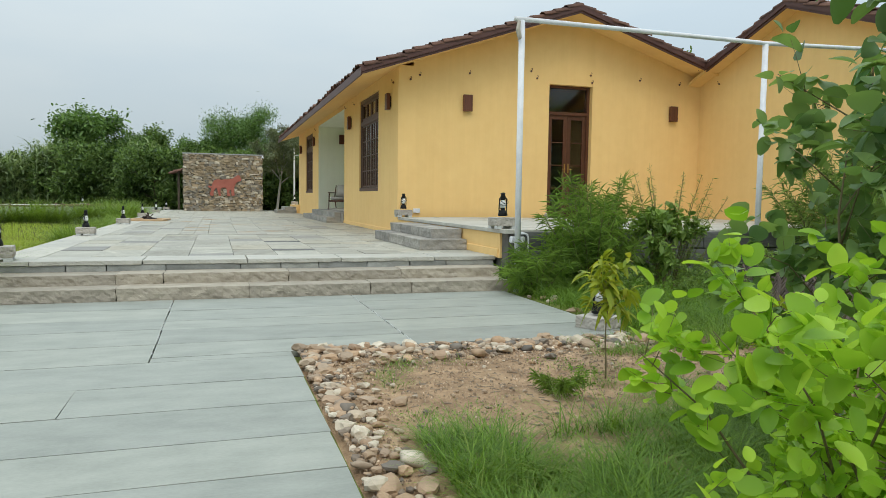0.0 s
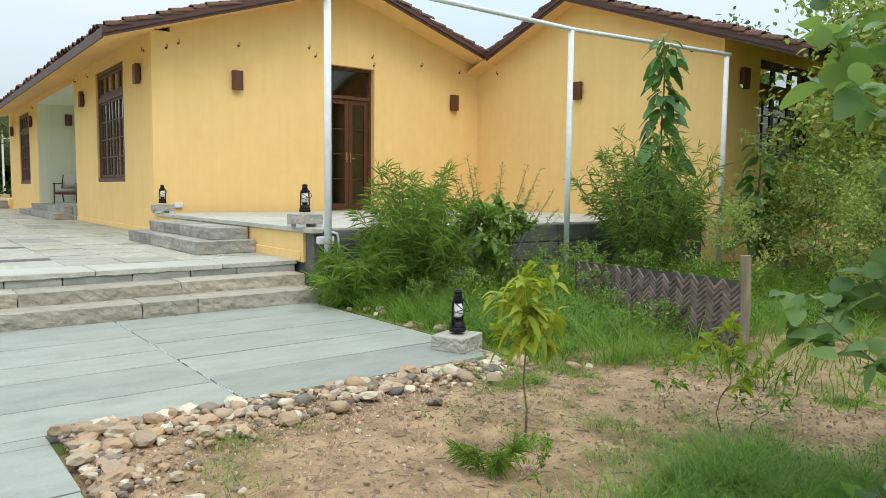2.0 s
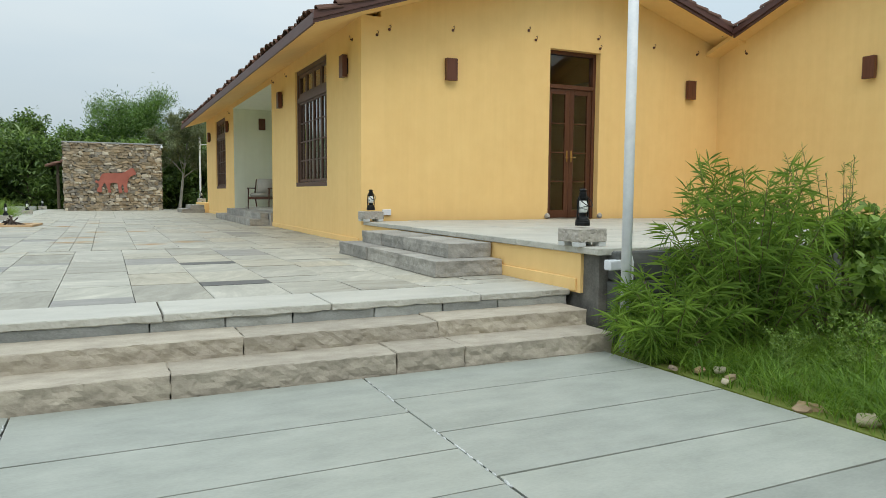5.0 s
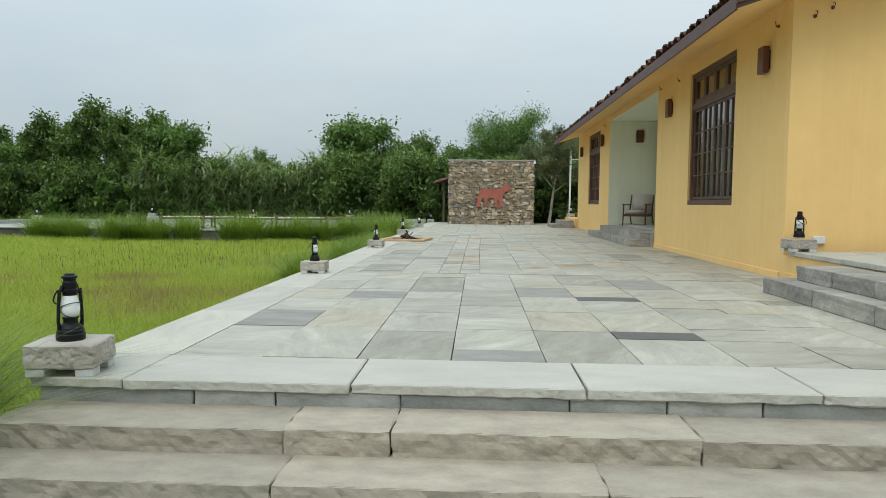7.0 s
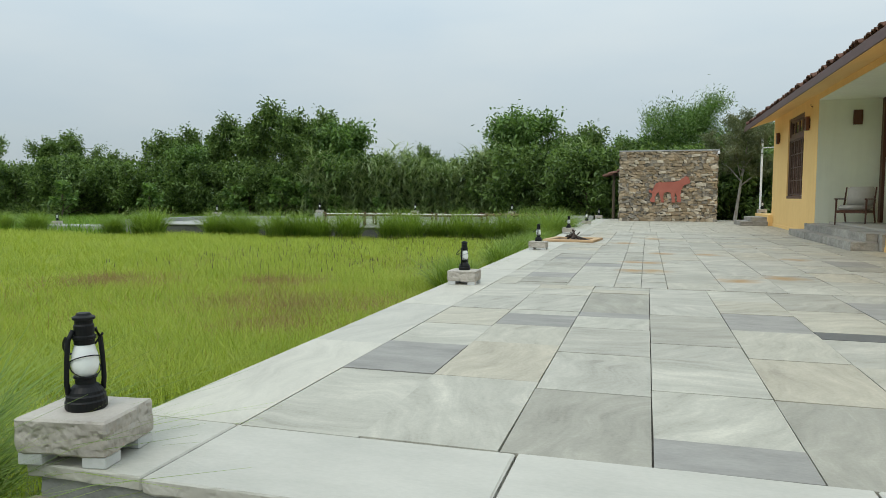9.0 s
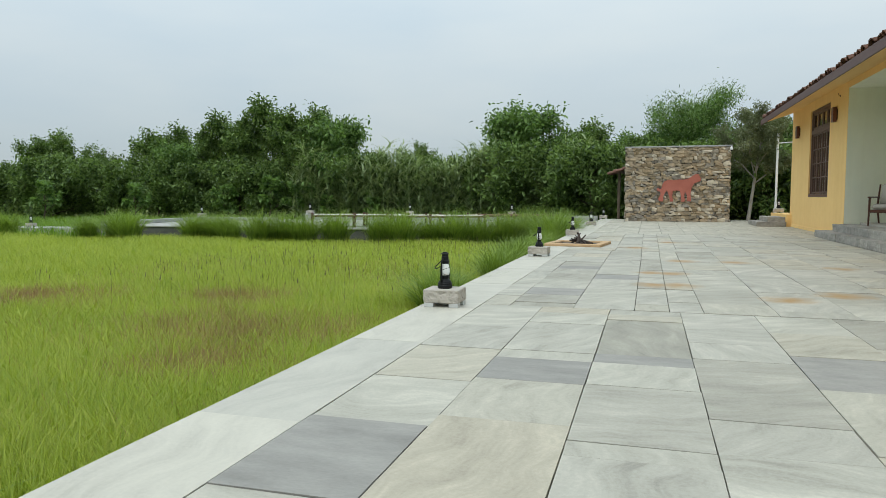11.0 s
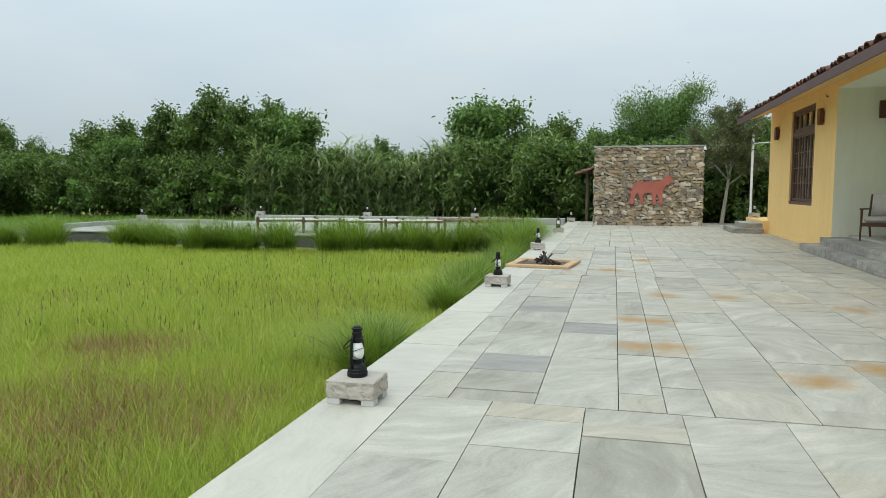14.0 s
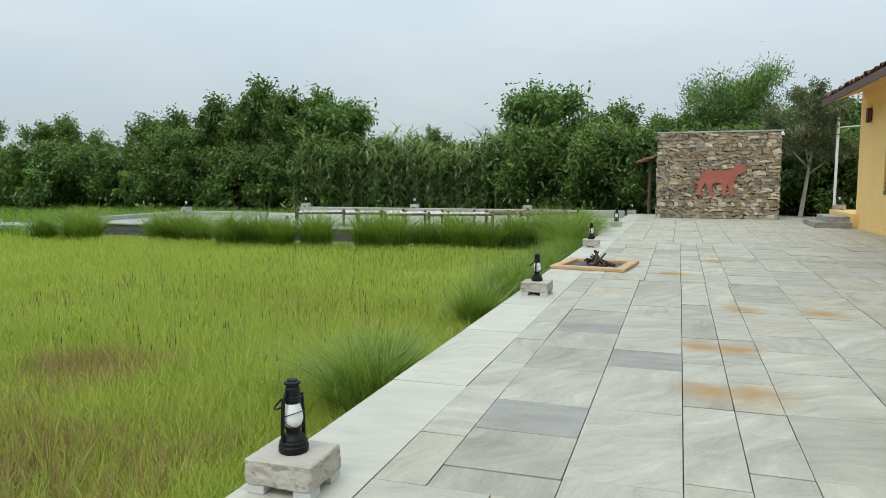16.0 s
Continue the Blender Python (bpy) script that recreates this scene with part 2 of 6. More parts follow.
M_edge = terrace_stone("edge_stone", ((0.30, (0.35, 0.338, 0.293)), (0.46, (0.45, 0.438, 0.382)), (0.68, (0.56, 0.543, 0.47))), ((0.0, (0.94, 0.94, 0.94)), (1.0, (1.05, 1.04, 1.02))), False)
M_coping = surface("coping_stone", (0.39, 0.383, 0.335), (0.53, 0.515, 0.455), 1.6, 40, 0.65, 0.6, 0.012, 0.06, (1, 2.2, 1), facet=20.0)
M_riser = surface("dressed_grey_stone", (0.19, 0.197, 0.185), (0.40, 0.41, 0.385), 3.0, 50, 0.75, 0.6, 0.012, 0.25, (1, 1, 2))
M_step = surface("rough_step_stone", (0.285, 0.25, 0.20), (0.45, 0.405, 0.325), 5.5, 60, 0.8, 0.6, 0.02, 0.12, (1, 1.6, 2.5), facet=16.0)
M_oldstep = surface("weathered_step_stone", (0.17, 0.162, 0.145), (0.44, 0.42, 0.375), 2.6, 34, 0.8, 0.8, 0.02, 0.15, (1, 1, 2), facet=12.0)
M_slab = surface("grey_green_slab", (0.245, 0.262, 0.23), (0.375, 0.39, 0.345), 2.4, 40, 0.55, 0.25, 0.004, 0.15, (1, 2.0, 1))
M_darkslab = surface("dark_grey_slab", (0.21, 0.203, 0.185), (0.34, 0.33, 0.30), 3.2, 40, 0.65, 0.35, 0.006, 0.1, (1, 2.4, 1))
M_slate = surface("dark_slate_strip", (0.075, 0.075, 0.07), (0.15, 0.15, 0.14), 3.0, 40, 0.65, 0.3, 0.005)
M_joint = surface("joint_mortar", (0.07, 0.066, 0.058), (0.2, 0.19, 0.165), 6, 60, 0.95)
M_block = surface("plinth_block_stone", (0.34, 0.31, 0.27), (0.50, 0.465, 0.41), 3.0, 45, 0.8, 0.8, 0.02, 0.08, facet=22.0)
M_foot = surface("pale_foot_stone", (0.45, 0.46, 0.45), (0.6, 0.61, 0.6), 6, 60, 0.7)
M_rubble = surface("rubble_stone", (0.17, 0.135, 0.09), (0.42, 0.345, 0.24), 5.0, 40, 0.85, 0.6, 0.015, 0.35)
M_mortar = surface("wall_mortar", (0.055, 0.048, 0.04), (0.12, 0.105, 0.09), 6, 50, 0.95)
M_cap = surface("grey_cap_stone", (0.26, 0.27, 0.27), (0.42, 0.43, 0.42), 3, 40, 0.75, 0.4)
M_plaque = surface("terracotta_paint", (0.30, 0.085, 0.06), (0.42, 0.14, 0.10), 3, 40, 0.6)
M_black = surface("black_enamel", (0.004, 0.0045, 0.005), (0.011, 0.012, 0.013), 9, 90, 0.48, 0.1, 0.001, spec=0.22)
M_milk = surface("frosted_white_glass", (0.74, 0.76, 0.74), (0.84, 0.86, 0.84), 9, 80, 0.25, 0.02, 0.001)
M_pipe = surface("white_painted_pipe", (0.62, 0.64, 0.68), (0.80, 0.81, 0.83), 7, 40, 0.4, 0.1, 0.001)
M_brass = surface("brass", (0.45, 0.28, 0.08), (0.6, 0.4, 0.14), 9, 80, 0.3, 0.05, 0.001, 0, (1, 1, 1), 1.0)
M_glass = glass("window_glass")
M_soil = surface("dry_soil", (0.15, 0.088, 0.047), (0.57, 0.39, 0.23), 4.5, 60, 0.95, 1.0, 0.05)
M_pebble = surface("river_stone", (0.62, 0.60, 0.56), (1.0, 0.98, 0.94), 9.0, 60, 0.7, 0.4, 0.006)


def tone_pieces(m, *stops):
    """Multiplies a material's colour by a tone chosen piece by piece."""
    n, l = m.node_tree.nodes, m.node_tree.links
    p = n["Principled BSDF"]
    was = p.inputs["Base Color"].links[0].from_socket
    info = n.new("ShaderNodeObjectInfo")
    l.new(mix(n, l, 1.0, was, ramp(n, l, info.outputs["Random"], *stops), "MULTIPLY"), p.inputs["Base Color"])
    return m


tone_pieces(M_pebble, (0.0, (0.15, 0.135, 0.12)), (0.2, (0.32, 0.265, 0.21)), (0.42, (0.58, 0.39, 0.24)), (0.6, (0.46, 0.32, 0.215)), (0.82, (0.56, 0.47, 0.36)), (1.0, (0.78, 0.70, 0.58)))
def tone_islands(m, *stops):
    """Multiplies a material's colour by a tone chosen for each loose bit of a joined mesh."""
    n, l = m.node_tree.nodes, m.node_tree.links
    p = n["Principled BSDF"]
    was = p.inputs["Base Color"].links[0].from_socket
    geo = n.new("ShaderNodeNewGeometry")
    l.new(mix(n, l, 1.0, was, ramp(n, l, geo.outputs["Random Per Island"], *stops), "MULTIPLY"), p.inputs["Base Color"])
    return m


M_small = surface("small_river_stone", (0.62, 0.60, 0.56), (1.0, 0.98, 0.94), 9.0, 60, 0.8, 0.4, 0.006)
tone_islands(M_small, (0.0, (0.15, 0.13, 0.11)), (0.25, (0.32, 0.25, 0.19)), (0.5, (0.52, 0.36, 0.23)), (0.7, (0.42, 0.32, 0.235)), (1.0, (0.78, 0.70, 0.58)))
M_gravel = surface("fine_gravel", (0.26, 0.17, 0.10), (0.54, 0.43, 0.32), 30, 90, 0.9, 0.4)
tone_islands(M_gravel, (0.0, (0.6, 0.57, 0.54)), (0.5, (1.0, 0.97, 0.94)), (0.85, (1.2, 1.2, 1.18)), (1.0, (1.7, 1.75, 1.8)))
M_darkstone = surface("dark_platform_stone", (0.05, 0.052, 0.05), (0.16, 0.165, 0.155), 1.8, 26, 0.85, 0.5, 0.01, 0.15, (0.6, 0.6, 2))
M_concrete = surface("grey_concrete", (0.27, 0.275, 0.265), (0.44, 0.445, 0.43), 1.4, 30, 0.85, 0.3)
M_deck = surface("pale_deck_stone", (0.30, 0.30, 0.28), (0.44, 0.435, 0.41), 1.2, 30, 0.75, 0.3)
M_cushion = surface("beige_cushion", (0.42, 0.38, 0.33), (0.52, 0.48, 0.42), 9, 200, 0.9, 0.4, 0.002)
M_curtain = surface("curtain_cloth", (0.60, 0.58, 0.53), (0.74, 0.72, 0.67), 5, 160, 0.9, 0.3, 0.002)
M_cot = wood("cot_wood", (0.05, 0.018, 0.014), (0.11, 0.04, 0.03), 0.6, (4, 4, 4))
M_webbing = surface("cream_cot_webbing", (0.50, 0.48, 0.42), (0.74, 0.72, 0.65), 12, 90, 0.9, 0.5, 0.004)
M_webbing_b = surface("brown_cot_webbing", (0.14, 0.07, 0.05), (0.26, 0.14, 0.10), 12, 90, 0.9, 0.5, 0.004)
M_weave = surface("dry_palm_weave", (0.085, 0.06, 0.052), (0.29, 0.215, 0.19), 9, 50, 0.8, 0.5, 0.004, 0.4)
M_rawwood = surface("raw_grey_wood", (0.16, 0.12, 0.085), (0.36, 0.29, 0.215), 3, 40, 0.9, 0.6, 0.006, 0, (6, 6, 1))
M_firewood = surface("burnt_firewood", (0.02, 0.015, 0.013), (0.09, 0.065, 0.05), 6, 40, 0.95, 0.6, 0.006)
M_pit = surface("sandstone_kerb", (0.42, 0.27, 0.14), (0.60, 0.42, 0.25), 4, 40, 0.8, 0.4)
M_ash = surface("pit_ash", (0.05, 0.045, 0.04), (0.14, 0.125, 0.11), 8, 60, 0.95)
M_bark = surface("bark", (0.055, 0.042, 0.03), (0.16, 0.125, 0.09), 3, 24, 0.95, 0.8, 0.01, 0, (4, 4, 1))
M_palebark = surface("pale_bark", (0.22, 0.21, 0.185), (0.40, 0.385, 0.35), 3, 24, 0.9, 0.6, 0.01, 0, (4, 4, 1))
M_twig = surface("green_twig", (0.10, 0.085, 0.04), (0.22, 0.18, 0.09), 8, 40, 0.8)
M_turf = surface("grass_ground", (0.09, 0.13, 0.02), (0.24, 0.27, 0.055), 0.35, 9, 0.95, 0.8, 0.03)
M_blade = leaf_material("field_grass", (0.195, 0.29, 0.028), (0.45, 0.51, 0.085), 0.4, (0.44, 0.36, 0.14))
M_straw = leaf_material("dry_grass", (0.20, 0.115, 0.045), (0.38, 0.26, 0.115), 0.25)
M_clump = leaf_material("ornamental_grass_leaf", (0.085, 0.16, 0.024), (0.28, 0.39, 0.078), 0.37)
M_weed = leaf_material("weed_grass", (0.055, 0.135, 0.015), (0.23, 0.37, 0.055), 0.4, (0.46, 0.42, 0.16))
M_tree = leaf_material("tree_leaf", (0.02, 0.05, 0.015), (0.20, 0.305, 0.085), 0.3)
M_tree_b = leaf_material("tree_leaf_fresh", (0.035, 0.085, 0.022), (0.21, 0.34, 0.095), 0.3)
M_tree_c = leaf_material("olive_leaf", (0.09, 0.115, 0.055), (0.22, 0.25, 0.14), 0.3)
M_reed = leaf_material("reed_leaf", (0.08, 0.14, 0.05), (0.38, 0.47, 0.26), 0.38)
M_lime = leaf_material("lime_leaf", (0.17, 0.34, 0.025), (0.46, 0.66, 0.07), 0.45, None, 0.38)
M_round = leaf_material("round_leaf", (0.07, 0.15, 0.045), (0.25, 0.37, 0.13), 0.42, None, 0.38)
M_fern = leaf_material("fern_leaf", (0.06, 0.12, 0.028), (0.28, 0.40, 0.10), 0.4)
M_feather = leaf_material("feathery_leaf", (0.08, 0.16, 0.025), (0.25, 0.38, 0.07), 0.4)
M_sapling = leaf_material("sapling_leaf", (0.17, 0.27, 0.02), (0.44, 0.46, 0.05), 0.4, (0.50, 0.20, 0.05))
M_garden = leaf_material("garden_tree_leaf", (0.14, 0.21, 0.055), (0.46, 0.54, 0.19), 0.48)
M_teak = leaf_material("large_leaf", (0.04, 0.11, 0.035), (0.12, 0.25, 0.07), 0.35, None, 0.4)


# ---- building helpers ----
def mesh_of(bm, name, material, smooth=False):
    me = bpy.data.meshes.new(name)
    bm.to_mesh(me)
    bm.free()
    me.materials.append(material)
    if smooth:
        me.polygons.foreach_set("use_smooth", [True] * len(me.polygons))
    return me


def part(name, bm, material, parent=None, label="", smooth=False):
    ob = new(name, mesh_of(bm, name, material, smooth))
    if parent is not None:
        ob.parent = parent
    if label:
        tagged(ob, label)
    return ob


def thing(name, x, y, z, label, category, group="", rz=0.0):
    ob = new(name)
    ob.matrix_world = pose(x, y, z, 0, 0, rz)
    return tagged(ob, label, category, group)


def setting(ob, label="", category=""):
    return tagged(ob, label, category, "", "structure")


def cut(bm, x0, x1, y0, y1, z0, z1, bevel=0.0, segments=1):
    """Adds a box from corner to corner to bm, with its edges bevelled."""
    made = bmesh.ops.create_cube(bm, size=1.0)["verts"]
    for v in made:
        v.co = ((x0 + x1) / 2 + v.co.x * (x1 - x0), (y0 + y1) / 2 + v.co.y * (y1 - y0), (z0 + z1) / 2 + v.co.z * (z1 - z0))
    if bevel:
        edges = list({e for v in made for e in v.link_edges})
        bmesh.ops.bevel(bm, geom=edges, offset=bevel, segments=segments, affect="EDGES", clamp_overlap=True)
    return bm


def box(x0, x1, y0, y1, z0, z1, bevel=0.0, segments=1):
    return cut(bmesh.new(), x0, x1, y0, y1, z0, z1, bevel, segments)


def prism(bm, outline, axis, a, b):
    """Extrudes an outline along an axis from a to b; the outline holds the other two coordinates."""
    def place(p, t):
        return (t, p[0], p[1]) if axis == "x" else (p[0], t, p[1]) if axis == "y" else (p[0], p[1], t)
    lo = [bm.verts.new(place(p, a)) for p in outline]
    hi = [bm.verts.new(place(p, b)) for p in outline]
    k = len(outline)
    bm.faces.new(lo)
    bm.faces.new(hi)
    for i in range(k):
        bm.faces.new((lo[i], lo[(i + 1) % k], hi[(i + 1) % k], hi[i]))
    bmesh.ops.recalc_face_normals(bm, faces=bm.faces[:])
    return bm


def lathe(bm, profile, sides=20, cx=0.0, cy=0.0):
    rings = []
    for r, z in profile:
        rings.append([bm.verts.new((cx + r * math.cos(2 * math.pi * k / sides), cy + r * math.sin(2 * math.pi * k / sides), z)) for k in range(sides)])
    for lo, hi in zip(rings, rings[1:]):
        for k in range(sides):
            bm.faces.new((lo[k], lo[(k + 1) % sides], hi[(k + 1) % sides], hi[k]))
    bm.faces.new(rings[0][::-1])
    bm.faces.new(rings[-1])
    return bm


def tube(bm, points, radii, sides=8):
    """A tapered tube along points."""
    pts = [Vector(p) for p in points]
    rings = []
    for i, p in enumerate(pts):
        d = (pts[min(i + 1, len(pts) - 1)] - pts[max(i - 1, 0)]).normalized()
        side = d.cross(Vector((0, 0, 1)) if abs(d.z) < 0.9 else Vector((1, 0, 0))).normalized()
        up = side.cross(d)
        r = radii[i] if isinstance(radii, (list, tuple)) else radii
        rings.append([bm.verts.new(p + r * (math.cos(2 * math.pi * k / sides) * side + math.sin(2 * math.pi * k / sides) * up)) for k in range(sides)])
    for lo, hi in zip(rings, rings[1:]):
        for k in range(sides):
            bm.faces.new((lo[k], hi[k], hi[(k + 1) % sides], lo[(k + 1) % sides]))
    bm.faces.new(rings[0])
    bm.faces.new(rings[-1][::-1])
    return bm


def hewn(w, d, h, seed, amp=0.010, bevel=0.006, cell=0.05):
    """A hewn stone of real size, standing on z = 0: chipped sides, nearly flat top."""
    bm = bmesh.new()
    bmesh.ops.create_cube(bm, size=1.0)
    for v in bm.verts:
        v.co = (v.co.x * w, v.co.y * d, (v.co.z + 0.5) * h)
    bmesh.ops.bevel(bm, geom=bm.edges[:], offset=min(bevel, h * 0.3), segments=1, affect="EDGES")
    for axis, size in ((0, w), (2, h), (1, d)):
        cuts = min(int(size / cell), 40)
        long_edges = [e for e in bm.edges if abs(e.verts[0].co[axis] - e.verts[1].co[axis]) > size * 0.6]
        if cuts > 0 and long_edges and (axis != 1 or d < 0.45):
            bmesh.ops.subdivide_edges(bm, edges=long_edges, cuts=min(cuts, 4) if axis == 1 else cuts, use_grid_fill=True)
    bm.normal_update()
    moves = []
    for v in bm.verts:
        q = Vector((v.co.x * 9 + seed * 3.7, v.co.y * 9, v.co.z * 14))
        k = noise.noise(q) + 0.6 * noise.noise(q * 2.7)
        if v.co.z > h * 0.97:
            moves.append(Vector((0, 0, k * amp * 0.15)))
        else:
            moves.append(v.normal * (k * amp))
    for v, mv in zip(bm.verts, moves):
        v.co += mv
    return bm


def arrays(name, verts, faces, material, smooth=False):
    me = bpy.data.meshes.new(name)
    me.from_pydata(np.asarray(verts).tolist(), [], faces if isinstance(faces, list) else np.asarray(faces).tolist())
    me.materials.append(material)
    if smooth:
        me.polygons.foreach_set("use_smooth", [True] * len(me.polygons))
    return me


# ---- levels of the plan ----
T = 0.37      # terrace
P = 0.735     # verandah floor
PP = 0.675    # porch floor
WX = 3.6      # west wall of the main wing
GY = 17.85    # south gable wall
NY = 35.7     # north end
WT = 0.32     # wall thickness

# ---- ground ----
bm = bmesh.new()
cut(bm, -400, 400, -200, -20, -0.6, -0.13)
cut(bm, -400, -2.62, -20, 400, -0.6, -0.13)
cut(bm, -2.62, 400, 41.0, 400, -0.6, -0.13)
cut(bm, 3.5, 400, -20, 41.0, -0.6, -0.02)
cut(bm, -2.62, 3.5, -20, 41.0, -0.6, -0.045)
ground = part("ground", bm, M_turf)
setting(ground, "grassy open ground around the paving and house", "ground")
bm = bmesh.new()
bmesh.ops.create_grid(bm, x_segments=40, y_segments=40, size=0.5)
rng = random.Random(5)
for v in bm.verts:
    edge = max(abs(v.co.x), abs(v.co.y)) > 0.49
    v.co = (3.55 + v.co.x * 5.9, 5.95 + v.co.y * 5.9, -0.046 if edge else -0.012 + 0.03 * noise.noise(Vector((v.co.x * 9, v.co.y * 9, 0))) + rng.uniform(-0.006, 0.006))
soil_bed = part("soil_bed", bm, M_soil, None, "", True)
setting(soil_bed, "bare dry brown soil bed beside the paved path", "soil")

# ---- terrace body and stairs ----
bm = box(-2.33, WX, 12.55, 41.5, -0.12, T - 0.03)
terrace_body = setting(part("terrace_floor", bm, M_joint), "pale grey stone terrace laid in uneven slabs", "terrace")
path_body = bmesh.new()
cut(path_body, -2.72, 0.58, -3.0, 8.95, -0.16, -0.035)
cut(path_body, -2.72, 3.42, 8.95, 12.4, -0.16, -0.035)
pavement = setting(part("pavement", path_body, M_joint), "grey-green stone slab path below the terrace steps", "pavement")

# ---- house: main wing ----
RX = 7.33


def roof_west(x):
    return 5.03 - 0.337 * (RX - x) if x < RX else 5.03 - 0.31 * (x - RX)


W1 = (19.68, 21.90, 1.27, 3.55)
W2 = (31.10, 33.26, 1.26, 3.54)
REC = (24.15, 29.52)
house = thing("main_house", 7.2, 26, 0, "single-storey ochre-yellow plastered house with tiled gable roof", "house")


def child_part(name, bm, material, parent, label="", smooth=False):
    ob = part(name, bm, material, None, label, smooth)
    ob.parent = parent
    ob.matrix_parent_inverse = parent.matrix_world.inverted() if parent.parent is None else (parent.parent.matrix_world).inverted()
    return ob


top = roof_west(WX) + 0.02
for y0, y1, z0, z1 in ((GY, W1[0], 0.0, top), (W1[0], W1[1], 0.0, W1[2]), (W1[0], W1[1], W1[3], top), (W1[1], REC[0], 0.0, top), (REC[0], REC[1], 3.64, top),
                       (REC[1], W2[0], 0.0, top), (W2[0], W2[1], 0.0, W2[2]), (W2[0], W2[1], W2[3], top), (W2[1], NY, 0.0, top)):
    child_part("west_wall", box(WX, WX + WT, y0, y1, z0, z1), M_wall, house)
bm = bmesh.new()
D0, D1, DT = 6.96, 8.01, 3.62
prism(bm, [(WX + WT, 0.0), (D0, 0.0), (D0, roof_west(D0)), (WX + WT, roof_west(WX + WT))], "y", GY, GY + WT)
prism(bm, [(D0, DT), (D1, DT), (D1, roof_west(D1)), (RX, roof_west(RX)), (D0, roof_west(D0))], "y", GY, GY + WT)
prism(bm, [(D1, 0.0), (10.83, 0.0), (10.83, roof_west(10.83)), (D1, roof_west(D1))], "y", GY, GY + WT)
child_part("gable_wall", bm, M_wall, house)
bm = bmesh.new()
prism(bm, [(WX + WT, 0.0), (10.83, 0.0), (10.83, roof_west(10.83)), (RX, roof_west(RX)), (WX + WT, roof_west(WX + WT))], "y", NY - WT, NY)
child_part("north_wall", bm, M_wall, house)
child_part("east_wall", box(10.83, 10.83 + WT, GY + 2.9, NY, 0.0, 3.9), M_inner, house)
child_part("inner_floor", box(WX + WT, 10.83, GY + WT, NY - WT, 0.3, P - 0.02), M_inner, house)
# entrance recess
bm = bmesh.new()
cut(bm, WX + WT, 5.2, REC[0] - 0.2, REC[0], 0.0, 3.9)
cut(bm, WX + WT, 5.2, REC[1], REC[1] + 0.2, 0.0, 3.9)
cut(bm, 5.0, 5.2, REC[0], 25.6, 0.0, 3.9)
cut(bm, 5.0, 5.2, 27.6, REC[1], 0.0, 3.9)
cut(bm, 5.0, 5.2, 25.6, 27.6, 3.2, 3.9)
child_part("recess_wall", bm, M_recess, house, "pale green plastered porch walls")
bm = bmesh.new()
cut(bm, WX + 0.004, WX + WT + 0.01, REC[1] - 0.006, REC[1] - 0.002, PP, 3.62)
cut(bm, WX + 0.004, 4.99, REC[0] + 0.002, REC[1] - 0.002, 3.62, 3.635)
child_part("recess_ceiling", bm, M_recess, house)
child_part("plinth_band", box(WX - 0.02, WX, GY + 0.1, REC[0] - 0.02, T - 0.02, T + 0.09, 0.006), M_wall, house)
child_part("plinth_band", box(WX - 0.02, WX, REC[1] + 0.02, NY - 0.3, T - 0.02, T + 0.09, 0.006), M_wall, house)
# roof slopes, soffit coloured like the walls below
EAVE, Y0R, Y1R = 2.73, 17.2, 35.7
bm = bmesh.new()
prism(bm, [(EAVE, roof_west(EAVE)), (RX, roof_west(RX)), (RX, roof_west(RX) + 0.07), (EAVE, roof_west(EAVE) + 0.07)], "y", Y0R + 0.03, Y1R)
prism(bm, [(RX, roof_west(RX)), (12.2, roof_west(12.2)), (12.2, roof_west(12.2) + 0.07), (RX, roof_west(RX) + 0.07)], "y", Y0R + 0.03, Y1R)
child_part("soffit", bm, M_wall, house)
bm = bmesh.new()
for x0, x1 in ((EAVE - 0.03, RX), (RX, 10.45)):
    prism(bm, [(x0, roof_west(x0) - 0.03), (x1, roof_west(x1) - 0.03), (x1, roof_west(x1) + 0.12), (x0, roof_west(x0) + 0.12)], "y", Y0R, Y0R + 0.03)
    prism(bm, [(x0, roof_west(x0) + 0.02), (x1, roof_west(x1) + 0.02), (x1, roof_west(x1) + 0.13), (x0, roof_west(x0) + 0.13)], "y", Y0R - 0.025, Y0R - 0.002)
child_part("gable_fascia", bm, M_fascia, house, "dark brown painted barge board")
z = roof_west(EAVE)
child_part("eave_fascia", box(EAVE - 0.03, EAVE, Y0R + 0.03, Y1R, z - 0.05, z + 0.11, 0.004), M_fascia, house, "dark brown painted eave board")


